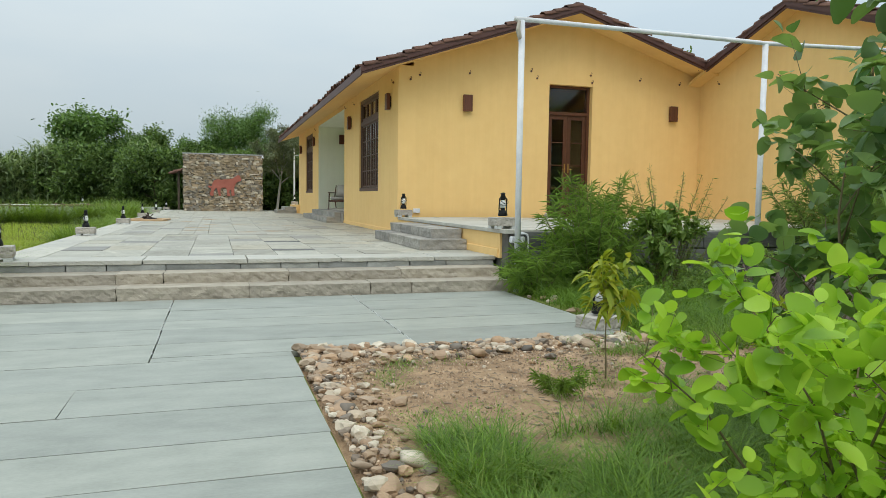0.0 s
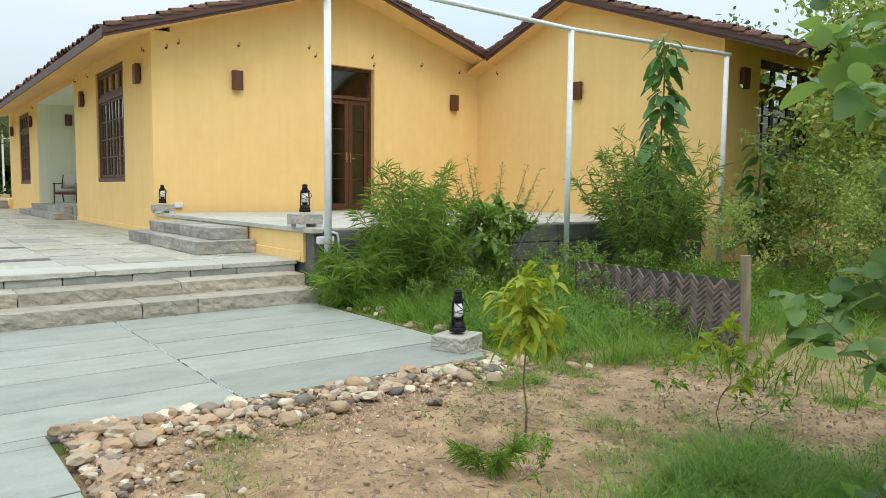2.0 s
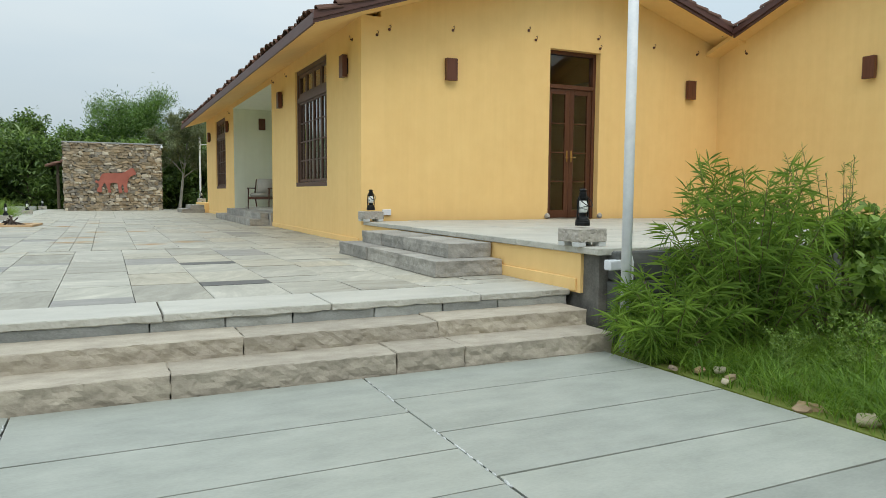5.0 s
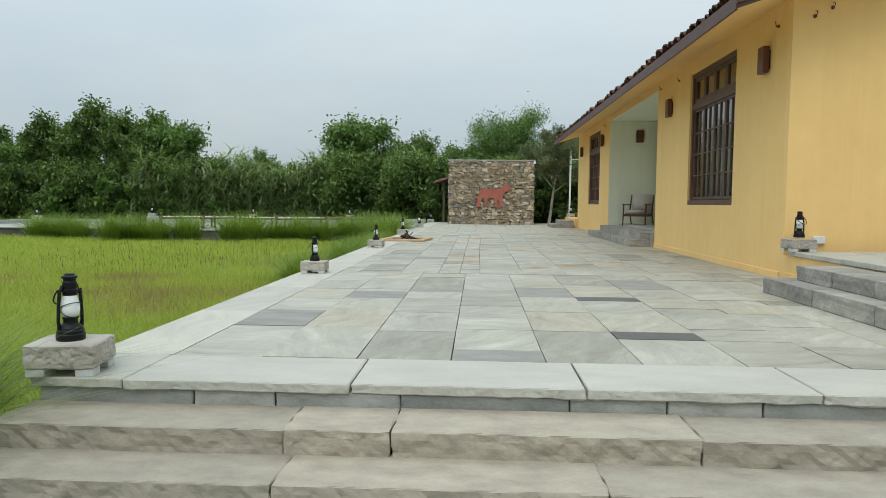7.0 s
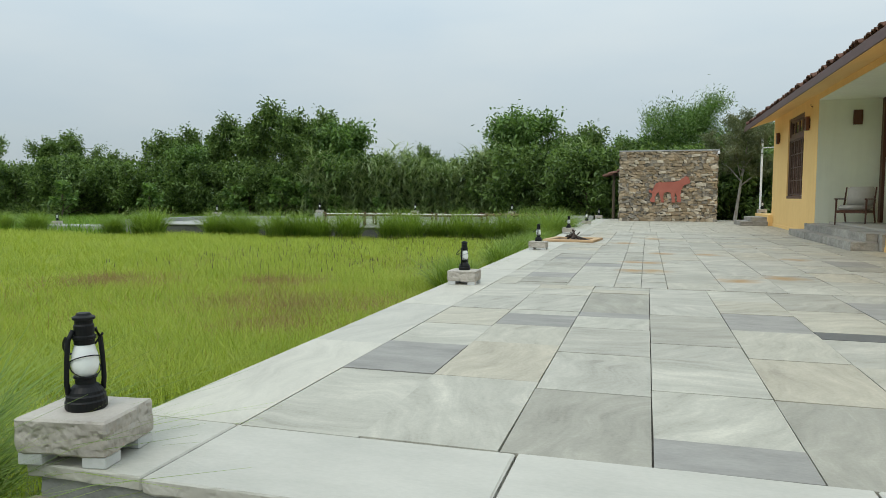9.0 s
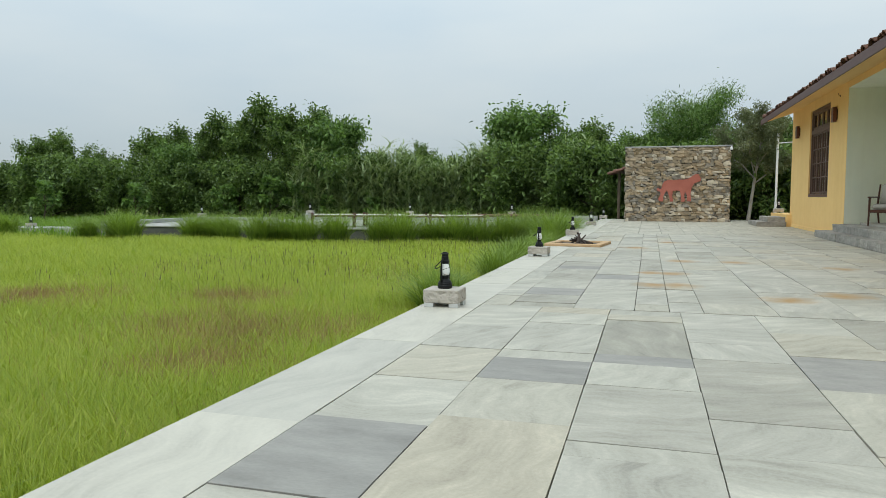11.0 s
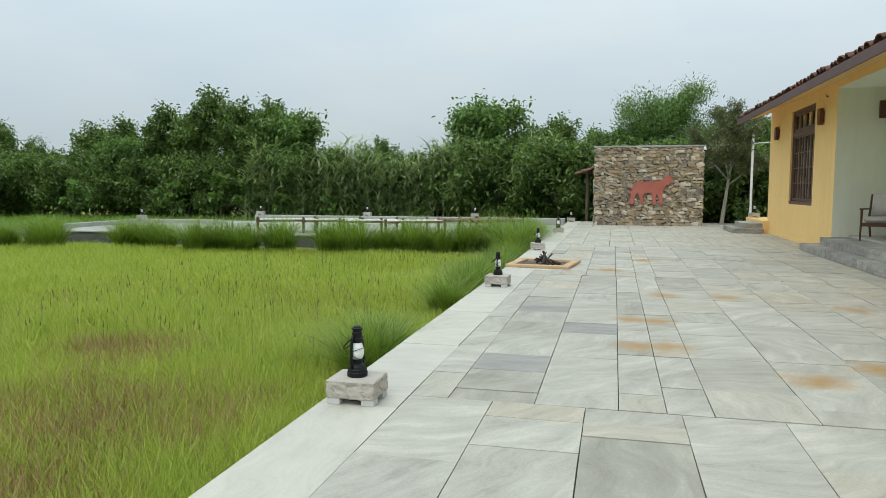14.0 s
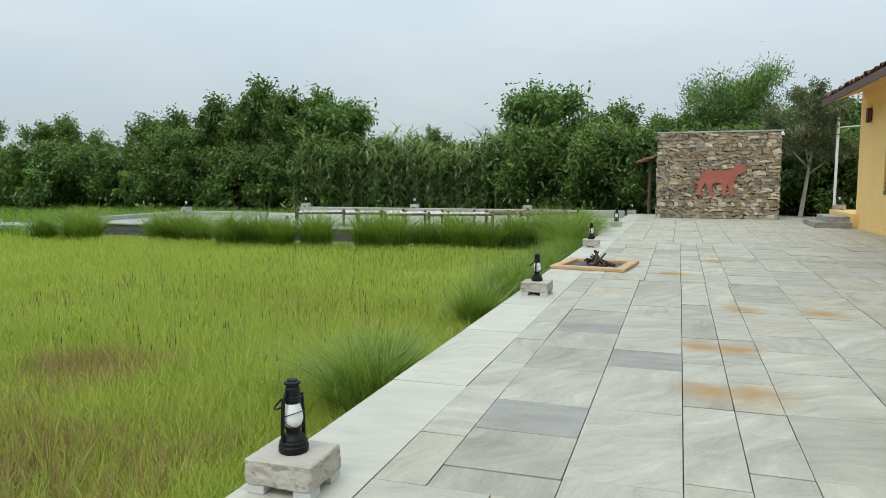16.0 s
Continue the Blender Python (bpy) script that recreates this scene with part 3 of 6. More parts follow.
def tile_field(bm, origin, along, down, up, n_along, n_down, step_a, step_d, rng):
    """Rows of half-round clay tiles over a slope, each row lapping the one below it."""
    sides = 4
    for i in range(n_down):
        for j in range(n_along):
            jitter = rng.uniform(-0.05, 0.05)
            o = origin + along * (j * step_a + rng.uniform(-0.012, 0.012)) + down * (i * step_d + jitter) + up * (rng.uniform(0, 0.034) + 0.012)
            r = step_a * rng.uniform(0.50, 0.58)
            turn = along * math.cos(rng.uniform(-0.08, 0.08)) + down * rng.uniform(-0.16, 0.16)
            ends = []
            for s, lift, rr in ((-0.04, -0.012, r * 0.86), (step_d + 0.05, 0.03, r)):
                ends.append([bm.verts.new(o + down * s + up * (lift + rr * 0.62 * math.sin(math.pi * k / sides)) + turn * (-rr * math.cos(math.pi * k / sides))) for k in range(sides + 1)])
                ends.append([bm.verts.new(v.co - up * 0.02) for v in ends[-1]])
            a, al, b, bl = ends
            for k in range(sides):
                bm.faces.new((a[k], a[k + 1], b[k + 1], b[k]))
                bm.faces.new((b[k], b[k + 1], bl[k + 1], bl[k]))
            bm.faces.new((a[0], b[0], bl[0], al[0]))
            bm.faces.new((a[-1], b[-1], bl[-1], al[-1]))
    return bm


rng = random.Random(11)
slope = Vector((-1, 0, -0.337)).normalized()
upn = Vector((-0.337, 0, 1)).normalized()
bm = bmesh.new()
tile_field(bm, Vector((RX, Y0R + 0.06, roof_west(RX) + 0.09)), Vector((0, 1, 0)), slope, upn, 97, 17, 0.19, 0.282, rng)
tagged(child_part("clay_tiles", bm, M_tile, house, "weathered dark brown country clay tiles"), kind="stuff")
slope = Vector((1, 0, -0.31)).normalized()
upn = Vector((0.31, 0, 1)).normalized()
bm = bmesh.new()
tile_field(bm, Vector((RX, Y0R + 0.06, roof_west(RX) + 0.09)), Vector((0, 1, 0)), slope, upn, 30, 13, 0.19, 0.282, rng)
for j in range(61):
    y = Y0R + 0.1 + j * 0.3
    prism(bm, [(RX - 0.15, roof_west(RX) + 0.12), (RX - 0.08, roof_west(RX) + 0.2 + rng.uniform(0, 0.02)), (RX + 0.08, roof_west(RX) + 0.2), (RX + 0.15, roof_west(RX) + 0.12)], "y", y - 0.02, y + 0.3)
tagged(child_part("ridge_tiles", bm, M_tile, house), kind="stuff")

# ---- house: second wing, its gable facing west ----
V2, S2 = 10.83, 11.75


def roof_two(y):
    return 4.86 - 0.37 * abs(y - 14.93)


wing = thing("second_house_wing", 14, 14.6, 0, "ochre-yellow plastered house wing with tiled gable roof", "house")
bm = bmesh.new()
prism(bm, [(S2, 0.0), (GY, 0.0), (GY, roof_two(GY)), (14.93, roof_two(14.93)), (S2, roof_two(S2))], "x", V2, V2 + WT)
child_part("gable_wall", bm, M_wall, wing)
W3 = (11.98, 13.95, 1.75, 3.50)
top2 = roof_two(S2) + 0.02
for x0, x1, z0, z1 in ((V2 + WT, W3[0], 0.0, top2), (W3[0], W3[1], 0.0, W3[2]), (W3[0], W3[1], W3[3], top2), (W3[1], 19.0, 0.0, top2)):
    child_part("south_wall", box(x0, x1, S2, S2 + WT, z0, z1), M_wall, wing)
child_part("east_wall", box(18.7, 19.0, S2 + WT, 18.5, 0.0, 3.5), M_wall, wing)
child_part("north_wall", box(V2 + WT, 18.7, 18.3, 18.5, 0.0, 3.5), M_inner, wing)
bm = bmesh.new()
S2E, F2 = 10.25, 10.45
prism(bm, [(S2E, roof_two(S2E)), (14.93, roof_two(14.93)), (14.93, roof_two(14.93) + 0.07), (S2E, roof_two(S2E) + 0.07)], "x", F2 + 0.03, 19.6)
prism(bm, [(14.93, roof_two(14.93)), (18.9, roof_two(18.9)), (18.9, roof_two(18.9) + 0.07), (14.93, roof_two(14.93) + 0.07)], "x", F2 + 0.03, 19.6)
child_part("soffit", bm, M_wall, wing)
bm = bmesh.new()
for y0, y1 in ((S2E - 0.03, 14.93), (14.93, 17.18)):
    prism(bm, [(y0, roof_two(y0) - 0.03), (y1, roof_two(y1) - 0.03), (y1, roof_two(y1) + 0.12), (y0, roof_two(y0) + 0.12)], "x", F2, F2 + 0.03)
    prism(bm, [(y0, roof_two(y0) + 0.02), (y1, roof_two(y1) + 0.02), (y1, roof_two(y1) + 0.13), (y0, roof_two(y0) + 0.13)], "x", F2 - 0.025, F2 - 0.002)
child_part("gable_fascia", bm, M_fascia, wing, "dark brown painted barge board")
z = roof_two(S2E)
child_part("eave_fascia", box(F2 + 0.03, 19.6, S2E - 0.03, S2E, z - 0.05, z + 0.11, 0.004), M_fascia, wing)
bm = bmesh.new()
tile_field(bm, Vector((F2 + 0.06, 14.93, roof_two(14.93) + 0.09)), Vector((1, 0, 0)), Vector((0, -1, -0.37)).normalized(), Vector((0, -0.37, 1)).normalized(), 46, 18, 0.19, 0.282, rng)
tile_field(bm, Vector((F2 + 0.06, 14.93, roof_two(14.93) + 0.09)), Vector((1, 0, 0)), Vector((0, 1, -0.37)).normalized(), Vector((0, 0.37, 1)).normalized(), 30, 9, 0.19, 0.282, rng)
tagged(child_part("clay_tiles", bm, M_tile, wing, "weathered reddish brown country clay tiles"), kind="stuff")

# ---- verandah platform ----
platform = thing("verandah_platform", 7.2, 14.8, 0, "raised stone verandah in front of the yellow gable", "verandah")
child_part("core", box(WX + 0.03, V2, 12.15, GY, 0.0, P - 0.06), M_joint, platform)
child_part("side_wall", box(WX, WX + 0.03, 12.35, GY, T - 0.02, P - 0.06), M_wall, platform, "yellow plastered side wall")
child_part("side_plinth", box(WX - 0.018, WX, 12.4, GY - 0.1, T - 0.01, T + 0.10, 0.006), M_wall, platform)
rng = random.Random(3)
y = 12.09
for row in range(9):
    y1 = min(y + 0.62, GY)
    x = WX - 0.035
    while x < V2 - 0.05:
        x1 = min(x + rng.uniform(0.7, 1.2), V2)
        child_part("floor_slab", box(x + 0.004, x1 - 0.004, y + 0.004, y1 - 0.004, P - 0.055, P + rng.uniform(-0.003, 0.003), 0.006), M_coping, platform)
        x = x1
    y = y1
    if y >= GY - 0.01:
        break
face = thing("platform_retaining_wall", 7.2, 12.1, 0, "dark damp stone retaining wall below the verandah", "retaining wall")
rng = random.Random(8)
z = -0.02
for h in (0.26, 0.24, 0.24):
    x = WX + 0.1
    while x < V2:
        w = rng.uniform(0.45, 0.95)
        ob = child_part("stone", hewn(w - 0.012, 0.12, h - 0.01, x, 0.012, 0.012, 0.12), M_darkstone, face)
        ob.matrix_basis = Matrix.Translation((x + w / 2, 12.09, z))
        x += w
    z += h


# ---- windows, doors, fittings on the walls ----
def pane_grid(owner, plane, at, a0, a1, z0, z1, cols, rows, rail, depth, timber=None):
    """A framed leaf with glazing bars, lying in the plane x = at or y = at."""
    def b(u0, u1, w0, w1, d0=0.0, d1=depth, bevel=0.003):
        return box(at + d0, at + d1, u0, u1, w0, w1, bevel) if plane == "x" else box(u0, u1, at + d0, at + d1, w0, w1, bevel)
    bm = b(a0, a0 + rail, z0, z1)
    def more(*args):
        if plane == "x":
            cut(bm, at + args[4], at + args[5], args[0], args[1], args[2], args[3], 0.003)
        else:
            cut(bm, args[0], args[1], at + args[4], at + args[5], args[2], args[3], 0.003)
    more(a1 - rail, a1, z0, z1, 0.0, depth)
    more(a0 + rail, a1 - rail, z1 - rail, z1, 0.001, depth)
    more(a0 + rail, a1 - rail, z0, z0 + rail * 1.5, 0.001, depth)
    ia0, ia1, iz0, iz1 = a0 + rail, a1 - rail, z0 + rail * 1.5, z1 - rail
    bar = 0.022
    for k in range(1, cols):
        c = ia0 + (ia1 - ia0) * k / cols
        more(c - bar / 2, c + bar / 2, iz0, iz1, 0.004, depth - 0.004)
    for k in range(1, rows):
        c = iz0 + (iz1 - iz0) * k / rows
        more(ia0, ia1, c - bar / 2, c + bar / 2, 0.006, depth - 0.006)
    leaf = child_part("sash", bm, timber or M_window, owner)
    g = b(ia0, ia1, iz0, iz1, depth / 2 - 0.003, depth / 2 + 0.003, 0.0)
    pane = part("pane", g, M_glass)
    pane.parent = leaf
    pane.visible_shadow = False
    return leaf


def big_window(name, y0, y1, z0, z1):
    x = WX + 0.055
    w = thing(name, x, (y0 + y1) / 2, z0, "tall dark-stained wooden casement window with small panes", "window")
    setting(w)
    bm = box(x - 0.02, x + 0.10, y0, y0 + 0.07, z0 + 0.08, z1, 0.004)
    cut(bm, x - 0.02, x + 0.10, y1 - 0.07, y1, z0 + 0.08, z1, 0.004)
    cut(bm, x - 0.018, x + 0.10, y0 + 0.07, y1 - 0.07, z1 - 0.08, z1, 0.004)
    zt = z1 - 0.58
    cut(bm, x - 0.022, x + 0.10, y0 + 0.07, y1 - 0.07, zt - 0.05, zt + 0.05, 0.004)
    child_part("window_frame", bm, M_window, w)
    child_part("window_sill", box(x - 0.05, x + 0.10, y0, y1, z0, z0 + 0.08, 0.006), M_window, w)
    n = 4
    for k in range(n):
        a0 = y0 + 0.07 + (y1 - y0 - 0.14) * k / n
        a1 = y0 + 0.07 + (y1 - y0 - 0.14) * (k + 1) / n
        pane_grid(w, "x", x + 0.01, a0 + 0.003, a1 - 0.003, z0 + 0.09, zt - 0.052, 2, 4, 0.035, 0.05)
        pane_grid(w, "x", x + 0.01, a0 + 0.003, a1 - 0.003, zt + 0.052, z1 - 0.082, 1, 1, 0.055, 0.05)
    return w


def make_curtain(y0, y1, z0, z1):
    """Pale cloth hanging in soft folds behind a window."""
    x = WX + 0.30
    c = thing("curtain", x, (y0 + y1) / 2, z0, "pale cream cloth curtain hanging in folds behind window", "curtain", "curtains")
    bm = bmesh.new()
    steps = 60
    rows = []
    for z in (z0 - 0.05, (z0 + z1) / 2, z1 - 0.02):
        rows.append([bm.verts.new((0.035 * math.sin(k * 1.25) + 0.012 * math.sin(k * 0.43 + z), y0 - (y0 + y1) / 2 + (y1 - y0) * k / steps, z - z0)) for k in range(steps + 1)])
    for lo, hi in zip(rows, rows[1:]):
        for k in range(steps):
            bm.faces.new((lo[k], lo[k + 1], hi[k + 1], hi[k]))
    ob = part("cloth", bm, M_curtain, c, "", True)
    ob.modifiers.new("thickness", "SOLIDIFY").thickness = 0.003
    return c


for w, top_z in ((W1, 2.95), (W2, 2.94)):
    make_curtain(w[0] - 0.05, w[1] + 0.05, w[2], top_z)
big_window("window_1", *W1)
big_window("window_2", *W2)

# window of the second wing
w3 = thing("window_3", 13, S2 + 0.1, W3[2], "dark-stained wooden casement window with small panes", "window")
setting(w3)
y = S2 + 0.10
bm = box(W3[0], W3[0] + 0.07, y - 0.02, y + 0.1, W3[2] + 0.08, W3[3], 0.004)
cut(bm, W3[1] - 0.07, W3[1], y - 0.02, y + 0.1, W3[2] + 0.08, W3[3], 0.004)
cut(bm, W3[0] + 0.07, W3[1] - 0.07, y - 0.018, y + 0.1, W3[3] - 0.08, W3[3], 0.004)
cut(bm, W3[0] + 0.07, W3[1] - 0.07, y - 0.022, y + 0.1, 2.92, 3.02, 0.004)
child_part("window_frame", bm, M_window, w3)
child_part("window_sill", box(W3[0], W3[1], y - 0.05, y + 0.1, W3[2], W3[2] + 0.08, 0.006), M_window, w3)
for k in range(3):
    a0 = W3[0] + 0.07 + (W3[1] - W3[0] - 0.14) * k / 3
    a1 = W3[0] + 0.07 + (W3[1] - W3[0] - 0.14) * (k + 1) / 3
    pane_grid(w3, "y", y + 0.01, a0 + 0.003, a1 - 0.003, W3[2] + 0.09, 2.918, 2, 3, 0.05, 0.05)
    pane_grid(w3, "y", y + 0.01, a0 + 0.003, a1 - 0.003, 3.022, W3[3] - 0.082, 1, 1, 0.055, 0.05)

# glazed double door in the gable
door = thing("door_1", 7.38, GY + 0.16, P, "closed dark-stained double door with glass panes and transom", "door")
setting(door)
y = GY + 0.15
bm = box(D0, D0 + 0.06, y - 0.03, y + 0.10, P, DT, 0.004)
cut(bm, D1 - 0.06, D1, y - 0.03, y + 0.10, P, DT, 0.004)
cut(bm, D0 + 0.06, D1 - 0.06, y - 0.028, y + 0.10, DT - 0.06, DT, 0.004)
cut(bm, D0 + 0.06, D1 - 0.06, y - 0.032, y + 0.10, 2.98, 3.05, 0.004)
child_part("door_frame", bm, M_wood, door)
mid = (D0 + D1) / 2
for a0, a1, hx in ((D0 + 0.062, mid - 0.002, mid - 0.045), (mid + 0.002, D1 - 0.062, mid + 0.045)):
    leaf = pane_grid(door, "y", y, a0, a1, P + 0.01, 2.978, 1, 4, 0.09, 0.045, M_wood)
    leaf.name = "door_leaf"
    bm = box(hx - 0.014, hx + 0.014, y - 0.008, y - 0.001, 1.72, 1.92, 0.003)
    tube(bm, [(hx, y - 0.008, 1.80), (hx, y - 0.045, 1.80), (hx + (0.07 if hx > mid else -0.07), y - 0.05, 1.80)], 0.007)
    tube(bm, [(hx, y - 0.012, 1.73), (hx, y - 0.012, 1.79)], 0.006)
    handle = part("door_handle", bm, M_brass, None, "brass lever handle")
    handle.parent = leaf
bm = box(D0 + 0.062, D1 - 0.062, y + 0.03, y + 0.036, 3.052, DT - 0.062)
pane = child_part("transom_pane", bm, M_glass, door)
pane.visible_shadow = False
for x in (D0 - 0.03, D1 + 0.03):
    bm = bmesh.new()
    lathe(bm, [(0.02, P), (0.045, P + 0.02), (0.05, P + 0.05), (0.03, P + 0.085), (0.008, P + 0.1)], 12, x, GY - 0.04)
    ob = part("door_stop_stone", bm, M_block, None, "", True)
    tagged(ob, "small rounded stone beside the glazed double door", "stone")

# front door at the back of the porch
door2 = thing("door_2", 5.1, 26.6, PP, "dark-stained wooden entrance door inside the porch", "door")
setting(door2)
child_part("door_leaf", box(5.05, 5.11, 25.6, 27.6, PP, 3.2, 0.006), M_wood, door2)
child_part("door_frame", box(4.97, 5.0, 25.52, 25.6, PP, 3.26, 0.004), M_wood, door2)
child_part("door_frame", box(4.97, 5.0, 27.6, 27.68, PP, 3.26, 0.004), M_wood, door2)
child_part("door_frame", box(4.97, 5.0, 25.6, 27.6, 3.2, 3.26, 0.004), M_wood, door2)
child_part("door_frame", box(4.93, 4.998, 29.28, 29.45, PP, 3.62, 0.004), M_wood, door2)


def sconce_mesh():
    bm = bmesh.new()
    cut(bm, -0.095, 0.095, -0.10, -0.022, -0.17, 0.17, 0.004)
    return bm


sconce = thing("wall_sconce", 5.07, GY, 3.10, "brown wooden up-and-down wall sconce on yellow plaster", "wall lamp", "wall sconces")
part("shade", sconce_mesh(), M_sconce, sconce)
part("back_plate", box(-0.075, 0.075, -0.022, 0.0, -0.12, 0.12, 0.003), M_black, sconce)
for x, y, z, rz in ((10.08, GY, 3.12, 0), (WX, 18.55, 3.14, -90), (WX, 23.1, 3.13, -90), (4.43, REC[1], 3.19, 0), (WX, 30.48, 3.16, -90), (WX, 34.65, 3.11, -90), (V2, 14.81, 3.14, -90), (11.40, S2, 3.08, 0)):
    copy_thing(sconce, pose(x, y, z, 0, 0, rz))

# small hooks and junction rosettes under the gable eaves
hook = thing("wall_hook", 3.85, GY, 3.52, "small brown cable hook fixed to yellow wall", "hook", "cable hooks")
bm = bmesh.new()
lathe(bm, [(0.022, 0.0), (0.022, 0.012), (0.008, 0.016), (0.008, 0.04)], 10)
bmesh.ops.rotate(bm, verts=bm.verts[:], matrix=Matrix.Rotation(radians(90), 3, "X"))
tube(bm, [(0, -0.035, 0), (0.012, -0.045, 0.03), (0.0, -0.045, 0.055), (-0.012, -0.04, 0.045)], 0.006, 6)
part("hook", bm, M_sconce, hook)
for x, y, z, rz in ((4.05, GY, 3.62, 0), (5.12, GY, 3.72, 0), (6.52, GY, 3.86, 0), (6.66, GY, 3.72, 0), (7.95, GY, 3.86, 0), (7.99, GY, 3.70, 0), (9.2, GY, 3.83, 0), (10.25, GY, 3.80, 0),
                    (WX, 18.25, 3.50, -90), (WX, 22.6, 3.57, -90), (WX, 23.9, 3.62, -90), (WX, 30.2, 3.55, -90), (V2, 12.35, 3.55, -90), (V2, 17.2, 3.76, -90)):
    copy_thing(hook, pose(x, y, z, 0, 0, rz))

# white socket boxes and conduit
socket = tagged(part("socket_box", box(3.93, 4.07, GY - 0.04, GY, P + 0.08, P + 0.17, 0.006), M_pipe), "white plastic outdoor socket box on the wall", "socket")
meter = thing("outdoor_switch_box", 3.72, 12.05, 0.3, "white switch box with bent conduit on dark stone", "switch box")
part("case", box(-0.11, 0.07, -0.06, 0.02, 0.27, 0.35, 0.008), M_pipe, meter)
bm = bmesh.new()
tube(bm, [(0.13, -0.03, -0.2), (0.13, -0.03, 0.33), (0.115, -0.03, 0.375), (0.07, -0.03, 0.39), (0.03, -0.03, 0.39)], 0.014, 8)
part("conduit", bm, M_pipe, meter, "", True)

# ---- white pipe frame in front of the verandah ----
pipe = thing("pipe_pergola", 3.60, 11.79, -0.02, "white painted steel pipe frame standing in the garden", "pipe frame")
for x, y in ((0.0, 0.0), (3.61, 0.0), (6.78, -0.35)):
    part("post", tube(bmesh.new(), [(x, y, 0), (x, y, 3.29)], 0.038, 14), M_pipe, pipe, "", True)
part("beam", tube(bmesh.new(), [(-0.1, 0, 3.305), (3.65, 0, 3.305), (6.86, -0.36, 3.33)], 0.03, 12), M_pipe, pipe, "", True)
bm = bmesh.new()
tube(bm, [(-0.06, -0.05, 3.27), (-0.075, -0.055, 3.16), (-0.05, -0.05, 3.07), (-0.07, -0.05, 3.03)], [0.02, 0.03, 0.026, 0.008], 8)
part("rag", bm, M_cushion, pipe, "knotted pale cloth strip")

# ---- stairs up to the terrace ----
front_steps = thing("terrace_steps", 0.5, 12.0, 0, "three long steps of rough-hewn tan and grey stone", "steps")
rng = random.Random(21)


def lay(owner, name, material, x0, x1, y0, y1, z0, z1, amp=0.010):
    ob = child_part(name, hewn(x1 - x0, y1 - y0, z1 - z0, x0 + y0, amp, 0.006, 0.04), material, owner)
    ob.matrix_basis = Matrix.Translation(((x0 + x1) / 2, (y0 + y1) / 2 + rng.uniform(-0.006, 0.006), z0))
    return ob


for joints, y0, y1, z0, z1 in (((-2.62, -0.93, 0.41, 1.77, 2.26, 3.50), 11.80, 12.19, -0.03, 0.135),
                               ((-2.35, -0.97, -0.49, 0.87, 2.22, 3.52), 12.14, 12.51, 0.12, 0.25)):
    for a, b in zip(joints, joints[1:]):
        lay(front_steps, "step_stone", M_step, a + 0.003, b - 0.003, y0, y1, z0, z1 + rng.uniform(-0.004, 0.004), 0.015)
x = -2.32
while x < 3.55:
    b = min(x + rng.uniform(0.4, 0.85), 3.58)
    lay(front_steps, "riser_stone", M_riser, x + 0.004, b - 0.004, 12.50, 12.62, 0.235, 0.322, 0.006)
    x = b
for a, b in ((-2.36, -1.88), (-1.88, -0.735), (-0.735, 0.42), (0.42, 1.54), (1.54, 2.75), (2.75, 3.60)):
    lay(front_steps, "coping_stone", M_coping, a + 0.005, b - 0.005, 12.48, 13.05, 0.318, T, 0.007)

# ---- two more flights of stone steps ----
side_steps = thing("verandah_steps", 3.3, 15.2, T, "two weathered grey stone steps up to the verandah", "steps")


def flight(owner, x0, x1, ys, z0, z1):
    for a, b in zip(ys, ys[1:]):
        ob = child_part("step_stone", hewn(x1 - x0, b - a - 0.010, z1 - z0, a * 1.7, 0.009), M_oldstep, owner)
        ob.matrix_basis = Matrix.Translation(((x0 + x1) / 2 + rng.uniform(-0.01, 0.01), (a + b) / 2, z0))


flight(side_steps, 2.86, WX - 0.02, (13.58, 14.5, 15.5, 16.55), T, T + 0.155)
flight(side_steps, 3.10, WX - 0.02, (13.80, 14.95, 15.65, 16.35), T + 0.155, T + 0.30)
porch_steps = thing("porch_steps", 3.3, 26.8, T, "two long weathered grey stone steps below the porch", "steps")
flight(porch_steps, 3.10, WX - 0.06, (24.3, 26.3, 28.0, 29.85), T, T + 0.155)
flight(porch_steps, 3.36, WX - 0.06, (24.35, 26.8, 29.4), T + 0.155, PP)
porch_floor = setting(part("porch_floor", box(WX - 0.05, 5.0, REC[0] + 0.01, REC[1] - 0.01, T - 0.05, PP, 0.01), M_oldstep), "grey stone porch floor", "floor")
end_steps = thing("end_steps", 3.1, 36.5, T, "two grey stone steps at the house end", "steps")
flight(end_steps, 2.62, 3.45, (35.3, 36.3, 37.2), T, T + 0.14)
flight(end_steps, 2.95, 3.45, (35.5, 36.4, 37.1), T + 0.14, T + 0.28)
tagged(part("end_platform", box(3.45, 7.5, 35.4, 38.2, 0.0, T + 0.36, 0.01), M_wall), "low yellow plastered platform at the house end", "platform")

# ---- lanterns on stone blocks ----
block = thing("stone_plinth_block", -2.133, 17.853, T, "small rough stone block on four pale feet", "stone block", "lantern blocks")
bm = hewn(0.34, 0.30, 0.125, 5, 0.009, 0.008, 0.03)
bmesh.ops.translate(bm, vec=(0, 0, 0.04), verts=bm.verts[:])
part("block", bm, M_block, block)
for x, y in ((-0.12, -0.10), (0.12, -0.10), (-0.12, 0.10), (0.12, 0.10)):
    part("foot", box(x - 0.045, x + 0.045, y - 0.045, y + 0.045, 0.0, 0.042, 0.004), M_foot, block)

